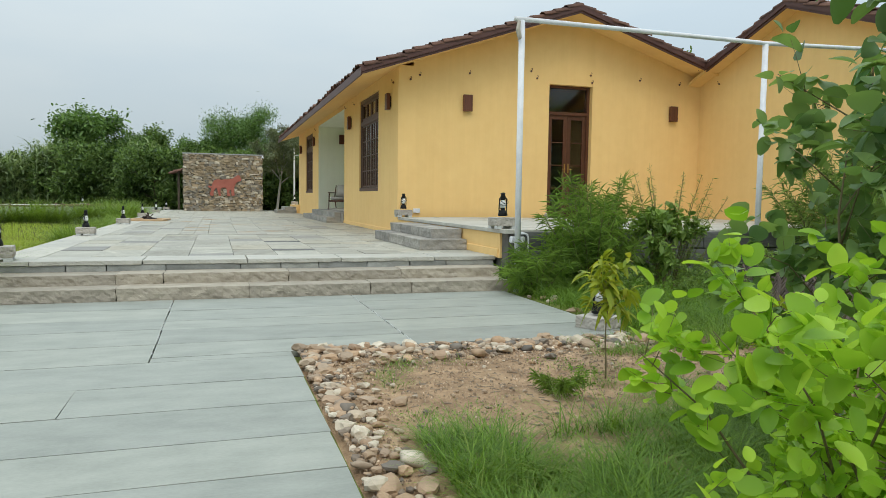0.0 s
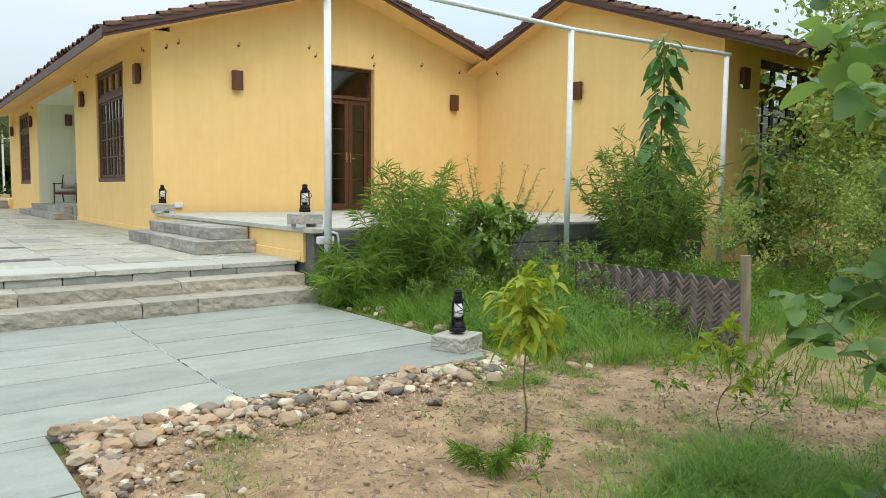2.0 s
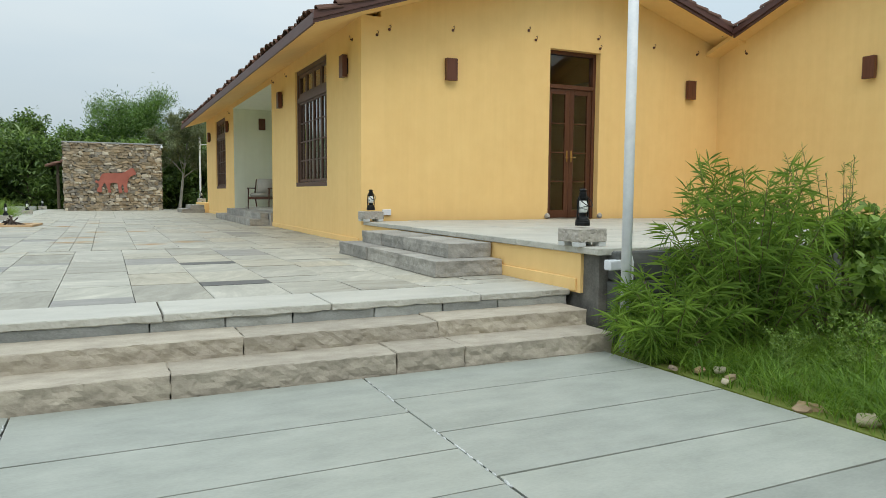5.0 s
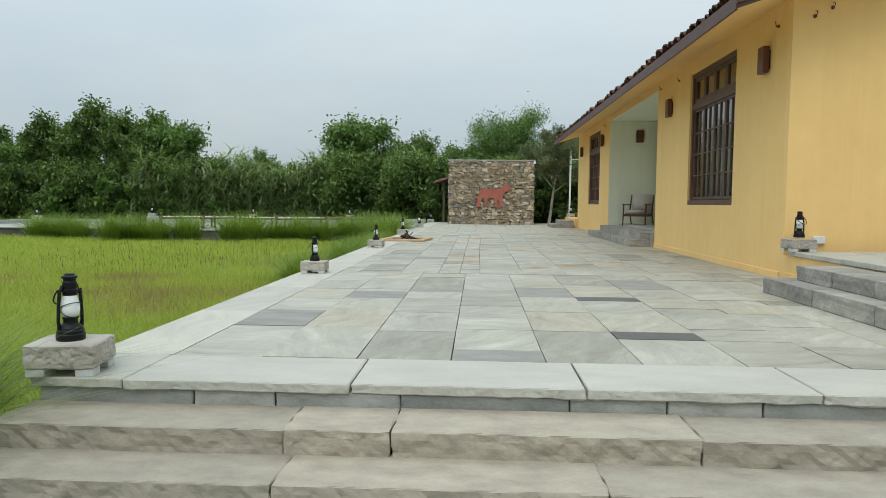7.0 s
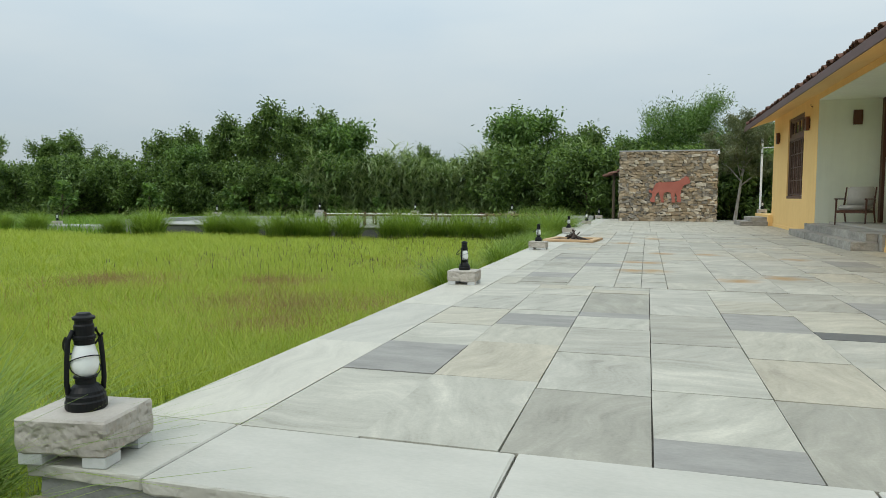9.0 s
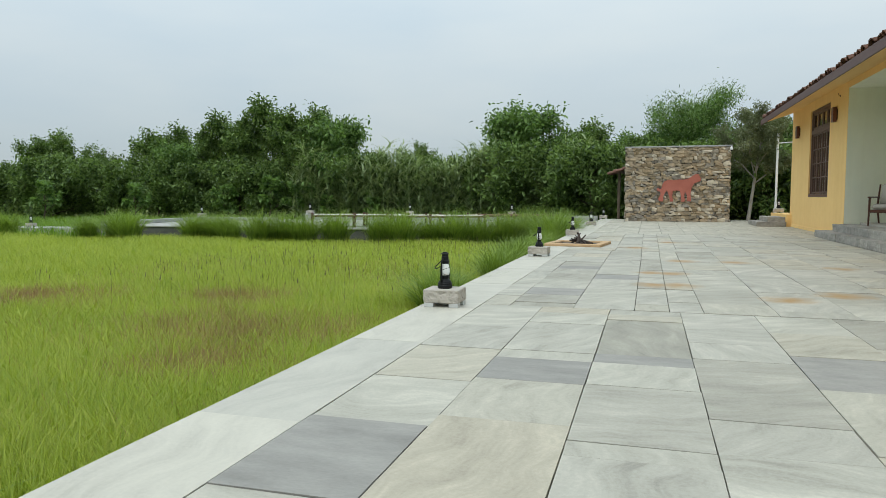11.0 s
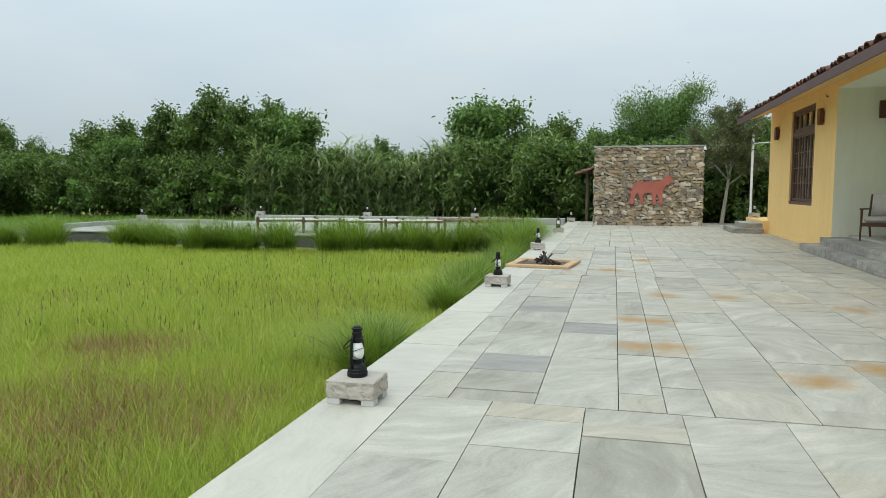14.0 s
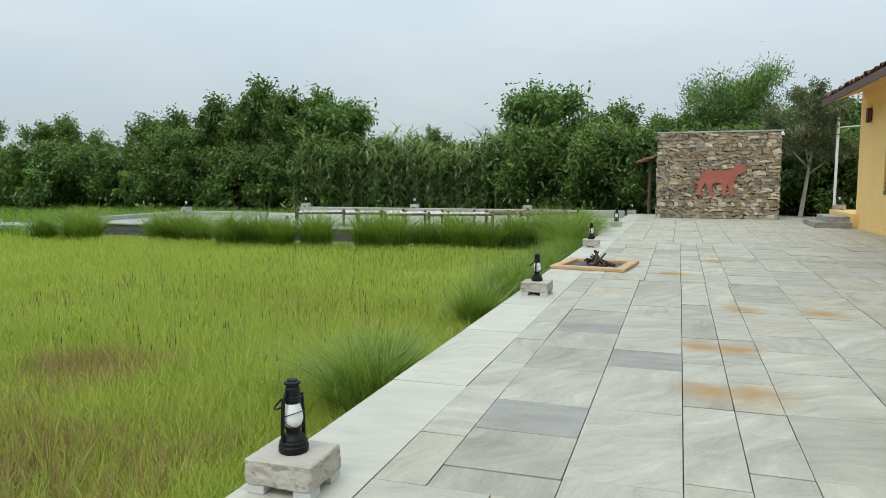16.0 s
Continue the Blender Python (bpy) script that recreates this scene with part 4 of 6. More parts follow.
lantern = thing("hurricane_lantern", -2.133, 17.853, T + 0.165, "black metal hurricane lantern with frosted white glass", "lantern", "lanterns")
bm = bmesh.new()
lathe(bm, [(0.066, 0.0), (0.070, 0.006), (0.070, 0.03), (0.066, 0.036), (0.066, 0.05), (0.061, 0.056), (0.058, 0.066), (0.045, 0.082), (0.034, 0.09), (0.034, 0.108), (0.04, 0.112), (0.04, 0.118)], 24)
part("fuel_tank", bm, M_black, lantern)
bm = bmesh.new()
lathe(bm, [(0.030, 0.116), (0.042, 0.135), (0.047, 0.160), (0.044, 0.19), (0.034, 0.225), (0.030, 0.236)], 24)
chimney = part("glass", bm, M_milk, lantern, "frosted white glass chimney", True)
bm = bmesh.new()
lathe(bm, [(0.034, 0.232), (0.036, 0.25), (0.040, 0.252), (0.040, 0.262), (0.034, 0.266), (0.034, 0.30), (0.030, 0.306), (0.030, 0.318), (0.038, 0.322), (0.038, 0.330), (0.026, 0.336), (0.022, 0.344)], 24)
cap = part("cap", bm, M_black, lantern)
for s in (-1, 1):
    bm = tube(bmesh.new(), [(s * 0.058, 0, 0.06), (s * 0.063, 0, 0.10), (s * 0.060, 0, 0.18), (s * 0.054, 0, 0.25), (s * 0.036, 0, 0.285)], [0.010, 0.009, 0.009, 0.009, 0.009], 8)
    part("side_tube", bm, M_black, lantern, "", True)
bm = bmesh.new()
ring = [(0.050 * math.cos(a), 0.050 * math.sin(a), 0.175 + 0.022 * math.sin(a)) for a in [2 * math.pi * k / 24 for k in range(25)]]
tube(bm, ring, 0.0022, 5)
ring = [(0.050 * math.cos(a), 0.050 * math.sin(a), 0.15 - 0.03 * math.sin(a)) for a in [2 * math.pi * k / 24 for k in range(25)]]
tube(bm, ring, 0.0022, 5)
part("wire_guard", bm, M_black, chimney)
bm = bmesh.new()
arc = [(0.062 * math.cos(a) * (1.0), -0.11 * math.sin(a), 0.262 - 0.085 * math.sin(a)) for a in [math.pi * k / 14 for k in range(15)]]
tube(bm, arc, 0.0045, 6)
part("bail_handle", bm, M_black, cap)

spots = ((-2.22, 12.62, T, 8), (-2.126, 22.99, T, -3), (-2.19, 28.58, T, 4), (-2.25, 41.1, T, 0), (-2.2, 34.2, T, 5))
turns = (240, 265, 255, 260, 200)
lantern.rotation_euler = (0, 0, radians(250))
for (x, y, z, rz), tr in zip(spots, turns):
    k = 1.0 if y < 13 else 0.88
    copy_thing(block, pose(x, y, z, 0, 0, rz)).scale = (k, k, k)
    copy_thing(lantern, pose(x, y, z + 0.165 * k, 0, 0, tr)).scale = (k, k, k)
block.scale = lantern.scale = (0.89, 0.89, 0.89)
block.location, lantern.location = (-2.155, 17.84, T), (-2.155, 17.84, T + 0.147)
# by the path, on the verandah and at the house end
for x, y, z, rz, tr in ((3.285, 9.283, -0.04, 22, 10), (3.66, 12.42, P, 4, 5), (3.66, GY - 0.26, P, 3, 10), (3.62, 37.8, T + 0.36, 0, 40)):
    copy_thing(block, pose(x, y, z, 0, 0, rz))
    copy_thing(lantern, pose(x, y, z + 0.165, 0, 0, tr))

# ---- fire pit ----
pit = thing("fire_pit", -1.785, 25.68, T, "square sunken-looking fire pit with sandstone kerb", "fire pit", "", -7)
for x0, x1, y0, y1 in ((-0.52, 0.52, -0.55, -0.42), (-0.52, 0.52, 0.42, 0.55), (-0.52, -0.39, -0.42, 0.42), (0.39, 0.52, -0.42, 0.42)):
    part("kerb", box(x0, x1, y0 + 0.003, y1 - 0.003, 0.0, 0.05, 0.008), M_pit, pit)
part("ash_bed", box(-0.39, 0.39, -0.42, 0.42, 0.0, 0.012, 0.002), M_ash, pit)
rng = random.Random(4)
for k in range(15):
    a = rng.uniform(0, 2 * math.pi)
    r0, r1 = rng.uniform(0.15, 0.33), rng.uniform(0.0, 0.2)
    b = a + math.pi + rng.uniform(-0.8, 0.8)
    p0 = (-1.785 + r0 * math.cos(a), 25.68 + r0 * math.sin(a), T + 0.03)
    p1 = (-1.785 + r1 * math.cos(b), 25.68 + r1 * math.sin(b), T + rng.uniform(0.08, 0.24))
    m = [(p0[i] + p1[i]) / 2 + rng.uniform(-0.02, 0.02) for i in range(3)]
    ob = part("firewood_stick", tube(bmesh.new(), [p0, m, p1], [rng.uniform(0.014, 0.026), rng.uniform(0.014, 0.024), rng.uniform(0.006, 0.014)], 7), M_firewood)
    tagged(ob, "burnt dark firewood stick lying in the fire pit", "firewood", "firewood")

# ---- porch chair ----
chair = thing("lounge_chair", 4.25, 28.65, PP, "wooden lounge chair with beige cushions in the porch", "chair", "", -32)
part("seat_cushion", box(-0.27, 0.27, -0.28, 0.27, 0.34, 0.45, 0.03, 3), M_cushion, chair, "beige seat cushion", True)
bm = box(-0.27, 0.27, -0.06, 0.06, 0.0, 0.46, 0.03, 3)
bmesh.ops.rotate(bm, verts=bm.verts[:], matrix=Matrix.Rotation(radians(-14), 3, "X"))
bmesh.ops.translate(bm, vec=(0, 0.27, 0.42), verts=bm.verts[:])
part("back_cushion", bm, M_cushion, chair, "beige back cushion", True)
part("seat_frame", box(-0.29, 0.29, -0.30, 0.30, 0.27, 0.335, 0.01), M_wood, chair)
for s in (-1, 1):
    part("front_leg", tube(bmesh.new(), [(s * 0.31, -0.30, 0.0), (s * 0.31, -0.26, 0.58)], [0.016, 0.024], 8), M_wood, chair)
    part("back_leg", tube(bmesh.new(), [(s * 0.31, 0.38, 0.0), (s * 0.31, 0.22, 0.40), (s * 0.31, 0.36, 0.86)], [0.016, 0.024, 0.016], 8), M_wood, chair)
    part("armrest", box(s * 0.31 - 0.035, s * 0.31 + 0.035, -0.33, 0.30, 0.575, 0.605, 0.012, 2), M_wood, chair)

# ---- rubble stone wall with the animal plaque ----
SW0, SW1, SWY, SWT = -1.34, 2.21, 38.97, 3.03
rubble = thing("rubble_stone_wall", (SW0 + SW1) / 2, SWY + 0.2, T, "free-standing wall of mixed brown and grey rubble stones", "stone wall")
child_part("core", box(SW0 + 0.03, SW1 - 0.03, SWY + 0.03, SWY + 0.42, T - 0.02, SWT - 0.01), M_mortar, rubble)
child_part("cap", box(SW0 - 0.05, SW1 + 0.06, SWY - 0.04, SWY + 0.50, SWT, SWT + 0.05, 0.006), M_cap, rubble, "thin grey stone cap")


def rubble_stone(seed, colour_material):
    r = random.Random(seed)
    b = bmesh.new()
    bmesh.ops.create_cube(b, size=1.0)
    bmesh.ops.bevel(b, geom=b.edges[:], offset=0.14, segments=1, affect="EDGES")
    for v in b.verts:
        v.co += Vector((r.uniform(-0.18, 0.18), r.uniform(-0.14, 0.14), r.uniform(-0.18, 0.18)))
    return mesh_of(b, "stone", colour_material)


M_rubble_b = surface("rubble_grey", (0.16, 0.145, 0.12), (0.36, 0.325, 0.27), 5.0, 40, 0.85, 0.6, 0.015, 0.35)
M_rubble_c = surface("rubble_ochre", (0.24, 0.175, 0.105), (0.44, 0.35, 0.23), 5.0, 40, 0.85, 0.6, 0.015, 0.3)
M_rubble_d = surface("rubble_pale", (0.42, 0.37, 0.29), (0.58, 0.52, 0.42), 5.0, 40, 0.85, 0.6, 0.015, 0.15)
rub = [rubble_stone(k, m) for k, m in enumerate((M_rubble, M_rubble, M_rubble, M_rubble, M_rubble, M_rubble_b, M_rubble_b, M_rubble_b, M_rubble_c, M_rubble_c, M_rubble_d, M_rubble_d, M_rubble, M_rubble_b))]
rng = random.Random(77)
z = T - 0.01
laid, bits = 0, [[] for _ in rub]
while z < SWT - 0.05:
    h = min(rng.uniform(0.065, 0.135), SWT - z)
    x = SW0 + rng.uniform(-0.02, 0.02)
    while x < SW1 - 0.04:
        w = min(rng.choice((0.08, 0.12, 0.16, 0.2, 0.27)) * rng.uniform(0.8, 1.2), SW1 - x)
        split = h > 0.15 and rng.random() < 0.15
        for s0, s1 in ((0, 0.5), (0.5, 1.0)) if split else ((0, 1.0),):
            m = Matrix.LocRotScale((x + w / 2, SWY + 0.06 + rng.uniform(-0.02, 0.02), z + h * (s0 + s1) / 2), Euler((rng.uniform(-0.15, 0.15), rng.uniform(-0.42, 0.42), rng.uniform(-0.15, 0.15))),
                                                (w * rng.uniform(0.96, 1.10), 0.18, h * (s1 - s0) * rng.uniform(0.98, 1.3)))
            pick = rng.randrange(len(rub))
            if 0.8 < z < 2.35 and laid < 300:
                ob = new("stone", rub[pick])
                ob.parent = rubble
                ob.matrix_parent_inverse = rubble.matrix_world.inverted()
                ob.matrix_basis = m
                laid += 1
            else:
                b0 = bmesh.new()
                b0.from_mesh(rub[pick])
                b0.transform(m)
                bits[pick].append(b0)
        x += w
    z += h
for pick, group in enumerate(bits):
    verts, faces = [], []
    for b0 in group:
        base = len(verts)
        b0.verts.index_update()
        verts += [tuple(v.co) for v in b0.verts]
        faces += [[base + v.index for v in fc.verts] for fc in b0.faces]
        b0.free()
    if verts:
        ob = new("outer_stones", arrays("outer_stones", verts, faces, rub[pick].materials[0]))
        ob.parent = rubble
        ob.matrix_parent_inverse = rubble.matrix_world.inverted()
        tagged(ob, kind="stuff")
for side_x in (SW0 + 0.05, SW1 - 0.05):
    z = T
    while z < SWT - 0.06:
        h = rng.uniform(0.12, 0.22)
        ob = new("stone", rng.choice(rub))
        ob.parent = rubble
        ob.matrix_parent_inverse = rubble.matrix_world.inverted()
        ob.matrix_basis = Matrix.LocRotScale((side_x, SWY + 0.30, min(z + h / 2, SWT - 0.07)), None, (0.16, 0.36, h))
        z += h

# plaque in the outline of a standing big cat, a plain flat shape
cat = [(0.0, 0.10), (0.03, 0.02), (0.14, 0.0), (0.19, 0.05), (0.17, 0.16), (0.24, 0.33), (0.30, 0.40), (0.34, 0.30), (0.40, 0.10), (0.41, 0.0), (0.50, 0.0), (0.52, 0.05), (0.48, 0.16), (0.50, 0.36), (0.62, 0.40),
       (0.74, 0.38), (0.78, 0.20), (0.80, 0.0), (0.90, 0.0), (0.92, 0.05), (0.89, 0.2), (0.92, 0.36), (0.98, 0.22), (0.99, 0.02), (1.10, 0.0), (1.13, 0.06), (1.10, 0.25), (1.14, 0.5), (1.22, 0.64), (1.34, 0.70), (1.42, 0.72), (1.45, 0.80),
       (1.40, 0.88), (1.36, 0.97), (1.27, 0.99), (1.19, 0.93), (1.02, 0.82), (0.86, 0.78), (0.70, 0.79), (0.52, 0.76), (0.36, 0.78), (0.22, 0.74), (0.14, 0.62), (0.10, 0.46), (0.05, 0.44), (0.00, 0.50), (-0.06, 0.44), (-0.02, 0.37), (0.07, 0.36), (0.08, 0.24)]
bm = bmesh.new()
prism(bm, [(-0.20 + px, 1.09 + pz) for px, pz in cat], "y", SWY - 0.10, SWY - 0.055)
plaque = tagged(part("animal_plaque", bm, M_plaque), "flat terracotta-red big cat silhouette on the stone wall", "plaque")
cam_box = thing("security_camera", SW1 + 0.02, SWY - 0.02, SWT - 0.12, "small white dome camera under the wall cap", "camera")
bm = bmesh.new()
lathe(bm, [(0.05, 0.0), (0.05, 0.06), (0.02, 0.12)], 14)
part("housing", bm, M_pipe, cam_box)
bm = bmesh.new()
lathe(bm, [(0.01, -0.045), (0.03, -0.035), (0.042, 0.0)], 14)
part("lens_dome", bm, M_black, cam_box)

# small tiled shelter roof glimpsed behind the stone wall, and the far pole
shed = thing("shed_roof", -2.0, 42.5, 0, "low dark tiled lean-to roof behind the stone wall", "shed")
bm = bmesh.new()
tile_field(bm, Vector((-0.2, 41.6, 2.75)), Vector((0, 1, 0)), Vector((-1, 0, -0.32)).normalized(), Vector((-0.32, 0, 1)).normalized(), 9, 7, 0.19, 0.28, rng)
tagged(child_part("clay_tiles", bm, M_tile, shed), kind="stuff")
child_part("post", tube(bmesh.new(), [(-1.7, 42.0, -0.1), (-1.7, 42.0, 2.3)], 0.06), M_bark, shed)
child_part("post", tube(bmesh.new(), [(-0.4, 42.9, -0.1), (-0.4, 42.9, 2.7)], 0.06), M_bark, shed)
child_part("rafter", box(-2.1, -0.2, 42.0, 42.1, 2.2, 2.3), M_bark, shed)
far_pole = thing("pipe_pole", 3.75, 39.2, T, "slim white metal pole at the end of the terrace", "pole")
part("pole", tube(bmesh.new(), [(0, 0, -0.4), (0, 0, 3.1)], 0.04, 10), M_pipe, far_pole)
part("arm", tube(bmesh.new(), [(0, 0, 2.75), (1.4, 0.2, 2.85)], 0.018, 8), M_pipe, far_pole)


# ---- planting helpers ----
def unit(a):
    return a / np.maximum(np.linalg.norm(a, axis=1, keepdims=True), 1e-6)


def blades(rng, base, height, width, lean, segs=2):
    """Grass blades: tapered bent strips. base (n,3), height, width, lean (n)."""
    n = len(base)
    ang = rng.uniform(0, 2 * np.pi, n)
    d = np.stack([np.cos(ang), np.sin(ang), np.zeros(n)], 1)
    s = np.stack([-np.sin(ang + rng.uniform(-0.9, 0.9, n)), np.cos(ang), np.zeros(n)], 1)
    s = unit(s)
    rows = []
    for k in range(segs + 1):
        t = k / segs
        c = base + d * (lean * t ** 1.8)[:, None] + np.array([0, 0, 1.0]) * (height * (t - 0.22 * (lean / np.maximum(height, 0.01)) * t ** 2.2))[:, None]
        w = (width * (1 - 0.85 * t ** 1.4) * 0.5)[:, None]
        rows += [c - s * w, c + s * w]
    v = np.stack(rows, 1).reshape(-1, 3)
    k = np.arange(n)[:, None] * (2 * (segs + 1))
    f = np.concatenate([k + np.array([2 * j, 2 * j + 1, 2 * j + 3, 2 * j + 2]) for j in range(segs)], 0)
    return v, f


def leaves(rng, base, aim, length, width, fold=0.18, droop=0.15, oval=True):
    """Folded leaves; two quads each, meeting at the midrib."""
    n = len(base)
    aim = unit(aim)
    side = unit(np.cross(aim, unit(rng.normal(0, 0.5, (n, 3)) + np.array([0, 0, 1.0]))))
    up = np.cross(side, aim)
    L, W = length[:, None], width[:, None] * 0.5
    tip = base + aim * L - np.array([0, 0, 1.0]) * L * droop
    a, b = (0.30, 0.68) if oval else (0.22, 0.5)
    wa, wb = (0.92, 0.85) if oval else (1.0, 0.75)
    def off(t, w, s):
        return base + aim * L * t - np.array([0, 0, 1.0]) * L * droop * t * t + s * side * W * w + up * W * fold * w * 2
    v = np.stack([base, off(a, wa, -1), off(b, wb, -1), tip, off(b, wb, 1), off(a, wa, 1)], 1).reshape(-1, 3)
    k = np.arange(n)[:, None] * 6
    f = np.concatenate([k + np.array([0, 1, 2, 3]), k + np.array([0, 3, 4, 5])], 0)
    return v, f


def broad_leaves(rng, base, aim, length, width, fold=0.18, droop=0.25, lobes=0.0, segs=5):
    """Broad leaves with a rounded outline, a sunken midrib and a drooping tip; lobes makes the rim wavy."""
    n = len(base)
    aim = unit(aim)
    side = unit(np.cross(aim, unit(rng.normal(0, 0.45, (n, 3)) + np.array([0, 0, 1.0]))))
    up = np.cross(side, aim)
    L, W = length[:, None], width[:, None] * 0.5
    curl = np.broadcast_to(np.asarray(droop, float).reshape(-1, 1), (n, 1)) * rng.uniform(0.5, 1.4, (n, 1))
    rows = []
    for k in range(segs + 1):
        t = k / segs
        mid = base + aim * L * t - np.array([0, 0, 1.0]) * L * curl * t * t
        w = W * (math.sin(math.pi * (0.04 + 0.92 * t ** 0.85)) ** 0.7)
        rim = w * (1.0 + lobes * rng.uniform(-1, 1, (n, 1)))
        rows += [mid - side * rim + up * w * fold * 2, mid, mid + side * rim * (1 + 0.5 * lobes * rng.uniform(-1, 1, (n, 1))) + up * w * fold * 2]
    v = np.stack(rows, 1).reshape(-1, 3)
    k = np.arange(n)[:, None] * (3 * (segs + 1))
    f = np.concatenate([k + np.array([3 * j + a, 3 * j + a + 1, 3 * j + a + 4, 3 * j + a + 3]) for j in range(segs) for a in (0, 1)], 0)
    return v, f


def branching(rng, height, spread, limbs, twigs, start=0.3, lean=(0, 0), wobble=0.12, rise=0.5):
    """Trunk, limb and twig lines of a tree as (points, radii), and the twig ends."""
    lines, ends = [], []
    r0 = height * 0.016 + (0.012 if height > 1.5 else 0.0)
    trunk = [np.array([0, 0, -0.05])]
    m = 6
    for k in range(1, m + 1):
        t = k / m
        trunk.append(np.array([lean[0] * t * height, lean[1] * t * height, height * 0.82 * t]) + np.append(rng.normal(0, wobble * 0.25, 2), 0))
    lines.append((trunk, [r0 * (1 - 0.8 * k / m) for k in range(m + 1)]))
    for i in range(limbs):
        t = start + (1 - start) * (i + rng.uniform(0, 0.8)) / limbs
        t = min(t, 0.99)
        seg = t * m
        j = int(seg)
        p = trunk[j] + (trunk[min(j + 1, m)] - trunk[j]) * (seg - j)
        a = i * 2.4 + rng.uniform(-0.5, 0.5)
        reach = spread * rng.uniform(0.65, 1.1) * (1.0 - 0.55 * max(0.0, (t - 0.6) / 0.4))
        d = np.array([math.cos(a), math.sin(a), rise * rng.uniform(0.5, 1.4) + 0.7 * t])
        q = p + d * reach * 0.55 + rng.normal(0, 0.04 * spread, 3)
        e = p + d * reach * np.array([1, 1, 0.85]) + rng.normal(0, 0.06 * spread, 3)
        rr = r0 * (0.55 - 0.3 * t)
        lines.append(([p, q, e], [rr, rr * 0.6, rr * 0.25]))
        for s in range(twigs):
            u = rng.uniform(0.35, 1.0)
            b = p + (e - p) * u
            d2 = unit((rng.normal(0, 1, 3) + d * 0.6 + np.array([0, 0, 0.3]))[None])[0]
            b2 = b + d2 * spread * rng.uniform(0.18, 0.42)
            lines.append(([b, (b + b2) / 2 + rng.normal(0, 0.02 * spread, 3), b2], [rr * 0.3, rr * 0.2, rr * 0.1]))
            ends.append((b, b2))
    return lines, ends


def make_tree(name, seed, height, spread, limbs, twigs, per, leaf, slim, material, bark, label, category="tree", start=0.3, puff=0.3, droop=0.25, lean=(0, 0), oval=True, rise=0.5, sides=6, girth=1.0, broad=False):
    rng = np.random.default_rng(seed)
    lines, ends = branching(rng, height, spread, limbs, twigs, start, lean, 0.12, rise)
    owner = new(name)
    tagged(owner, label, category)
    bm = bmesh.new()
    for k, (pts, radii) in enumerate(lines):
        tube(bm, pts, [r * girth for r in radii], sides if k <= limbs else 3)
    part("trunk", bm, bark, owner, "", True)
    b = np.repeat(np.array([e[0] for e in ends]), per, 0)
    e = np.repeat(np.array([x[1] for x in ends]), per, 0)
    n = len(b)
    t = rng.uniform(0.15, 1.08, n)[:, None]
    base = b + (e - b) * t + rng.normal(0, puff * spread * 0.16, (n, 3))
    aim = unit(e - b) * 0.5 + rng.normal(0, 0.75, (n, 3)) + np.array([0, 0, 0.12])
    L = leaf * rng.uniform(0.65, 1.25, n)
    v, f = broad_leaves(rng, base, aim, L, L * slim, 0.14, droop) if broad else leaves(rng, base, aim, L, L * slim, 0.16, droop, oval)
    ob = new("crown", arrays("crown", v, f, material, broad))
    ob.parent = owner
    return owner


def put(ob, x, y, z, rz=0.0, s=1.0):
    ob.matrix_world = Matrix.LocRotScale((x, y, z), Euler((0, 0, radians(rz))), (s, s, s))
    return ob


def again(ob, x, y, z, rz=0.0, s=1.0):
    m = copy_thing(ob, pose(x, y, z, 0, 0, rz))
    m.scale = (s, s, s)
    return m


# ---- field grass ----
rng = np.random.default_rng(2)


def field_density(n, x0, x1, y0, y1, power):
    x = x1 - (x1 - x0) * rng.uniform(0, 1, n) ** power
    y = rng.uniform(y0, y1, n)
    return x, y


DRY = ((-4.45, 18.3, 1.1), (-5.5, 20.2, 0.8), (-3.9, 17.0, 0.7), (-8.2, 19.6, 0.9))


def dryness(x, y):
    d = np.zeros(len(x))
    for cx, cy, cr in DRY:
        wob = np.array([noise.noise(Vector((a * 1.6, b * 1.6, 4.0))) for a, b in zip(x, y)])
        d = np.maximum(d, np.clip(1.25 - np.hypot(x - cx, (y - cy) * 1.1) / cr + 0.6 * wob, 0, 1))
    return d


parts_v, parts_f, count = [], [], 0
for n, x0, x1, y0, y1, power, h0, h1, w in ((150000, -8.0, -2.40, 14.5, 23.0, 1.3, 0.10, 0.25, 0.0046), (80000, -12.0, -2.40, 12.0, 31.0, 1.1, 0.14, 0.28, 0.0075), (110000, -30.0, -2.42, 20.0, 31.5, 1.0, 0.15, 0.29, 0.012), (14000, -30.0, -6.0, 12.0, 22.0, 1.0, 0.16, 0.3, 0.016)):
    x, y = field_density(n, x0, x1, y0, y1, power)
    patch = np.array([noise.noise(Vector((a * 0.35, b * 0.35, 3.1))) for a, b in zip(x, y)])
    keep = patch > -0.55 + 0.25 * rng.uniform(-1, 1, n)
    keep &= rng.uniform(0, 1, n) > 0.8 * dryness(x, y)
    x, y, patch = x[keep], y[keep], patch[keep]
    h = rng.uniform(h0, h1, len(x)) * (1.0 + 0.55 * patch)
    base = np.stack([x, y, np.full(len(x), -0.14)], 1)
    v, f = blades(rng, base, h, np.full(len(x), w) * rng.uniform(0.7, 1.3, len(x)), h * rng.uniform(0.25, 1.1, len(x)), 2)
    parts_v.append(v)
    parts_f.append(f + count)
    count += len(v)
field = new("field_grass", arrays("field_grass", np.concatenate(parts_v), np.concatenate(parts_f), M_blade))
tagged(field, "bright green knee-high meadow grass beside the terrace", "grass", "", "stuff")
n = 150000
x, y = field_density(n, -9.5, -2.7, 15.2, 25.0, 1.0)
keep = rng.uniform(0, 1, n) < dryness(x, y) * 0.9 + 0.04
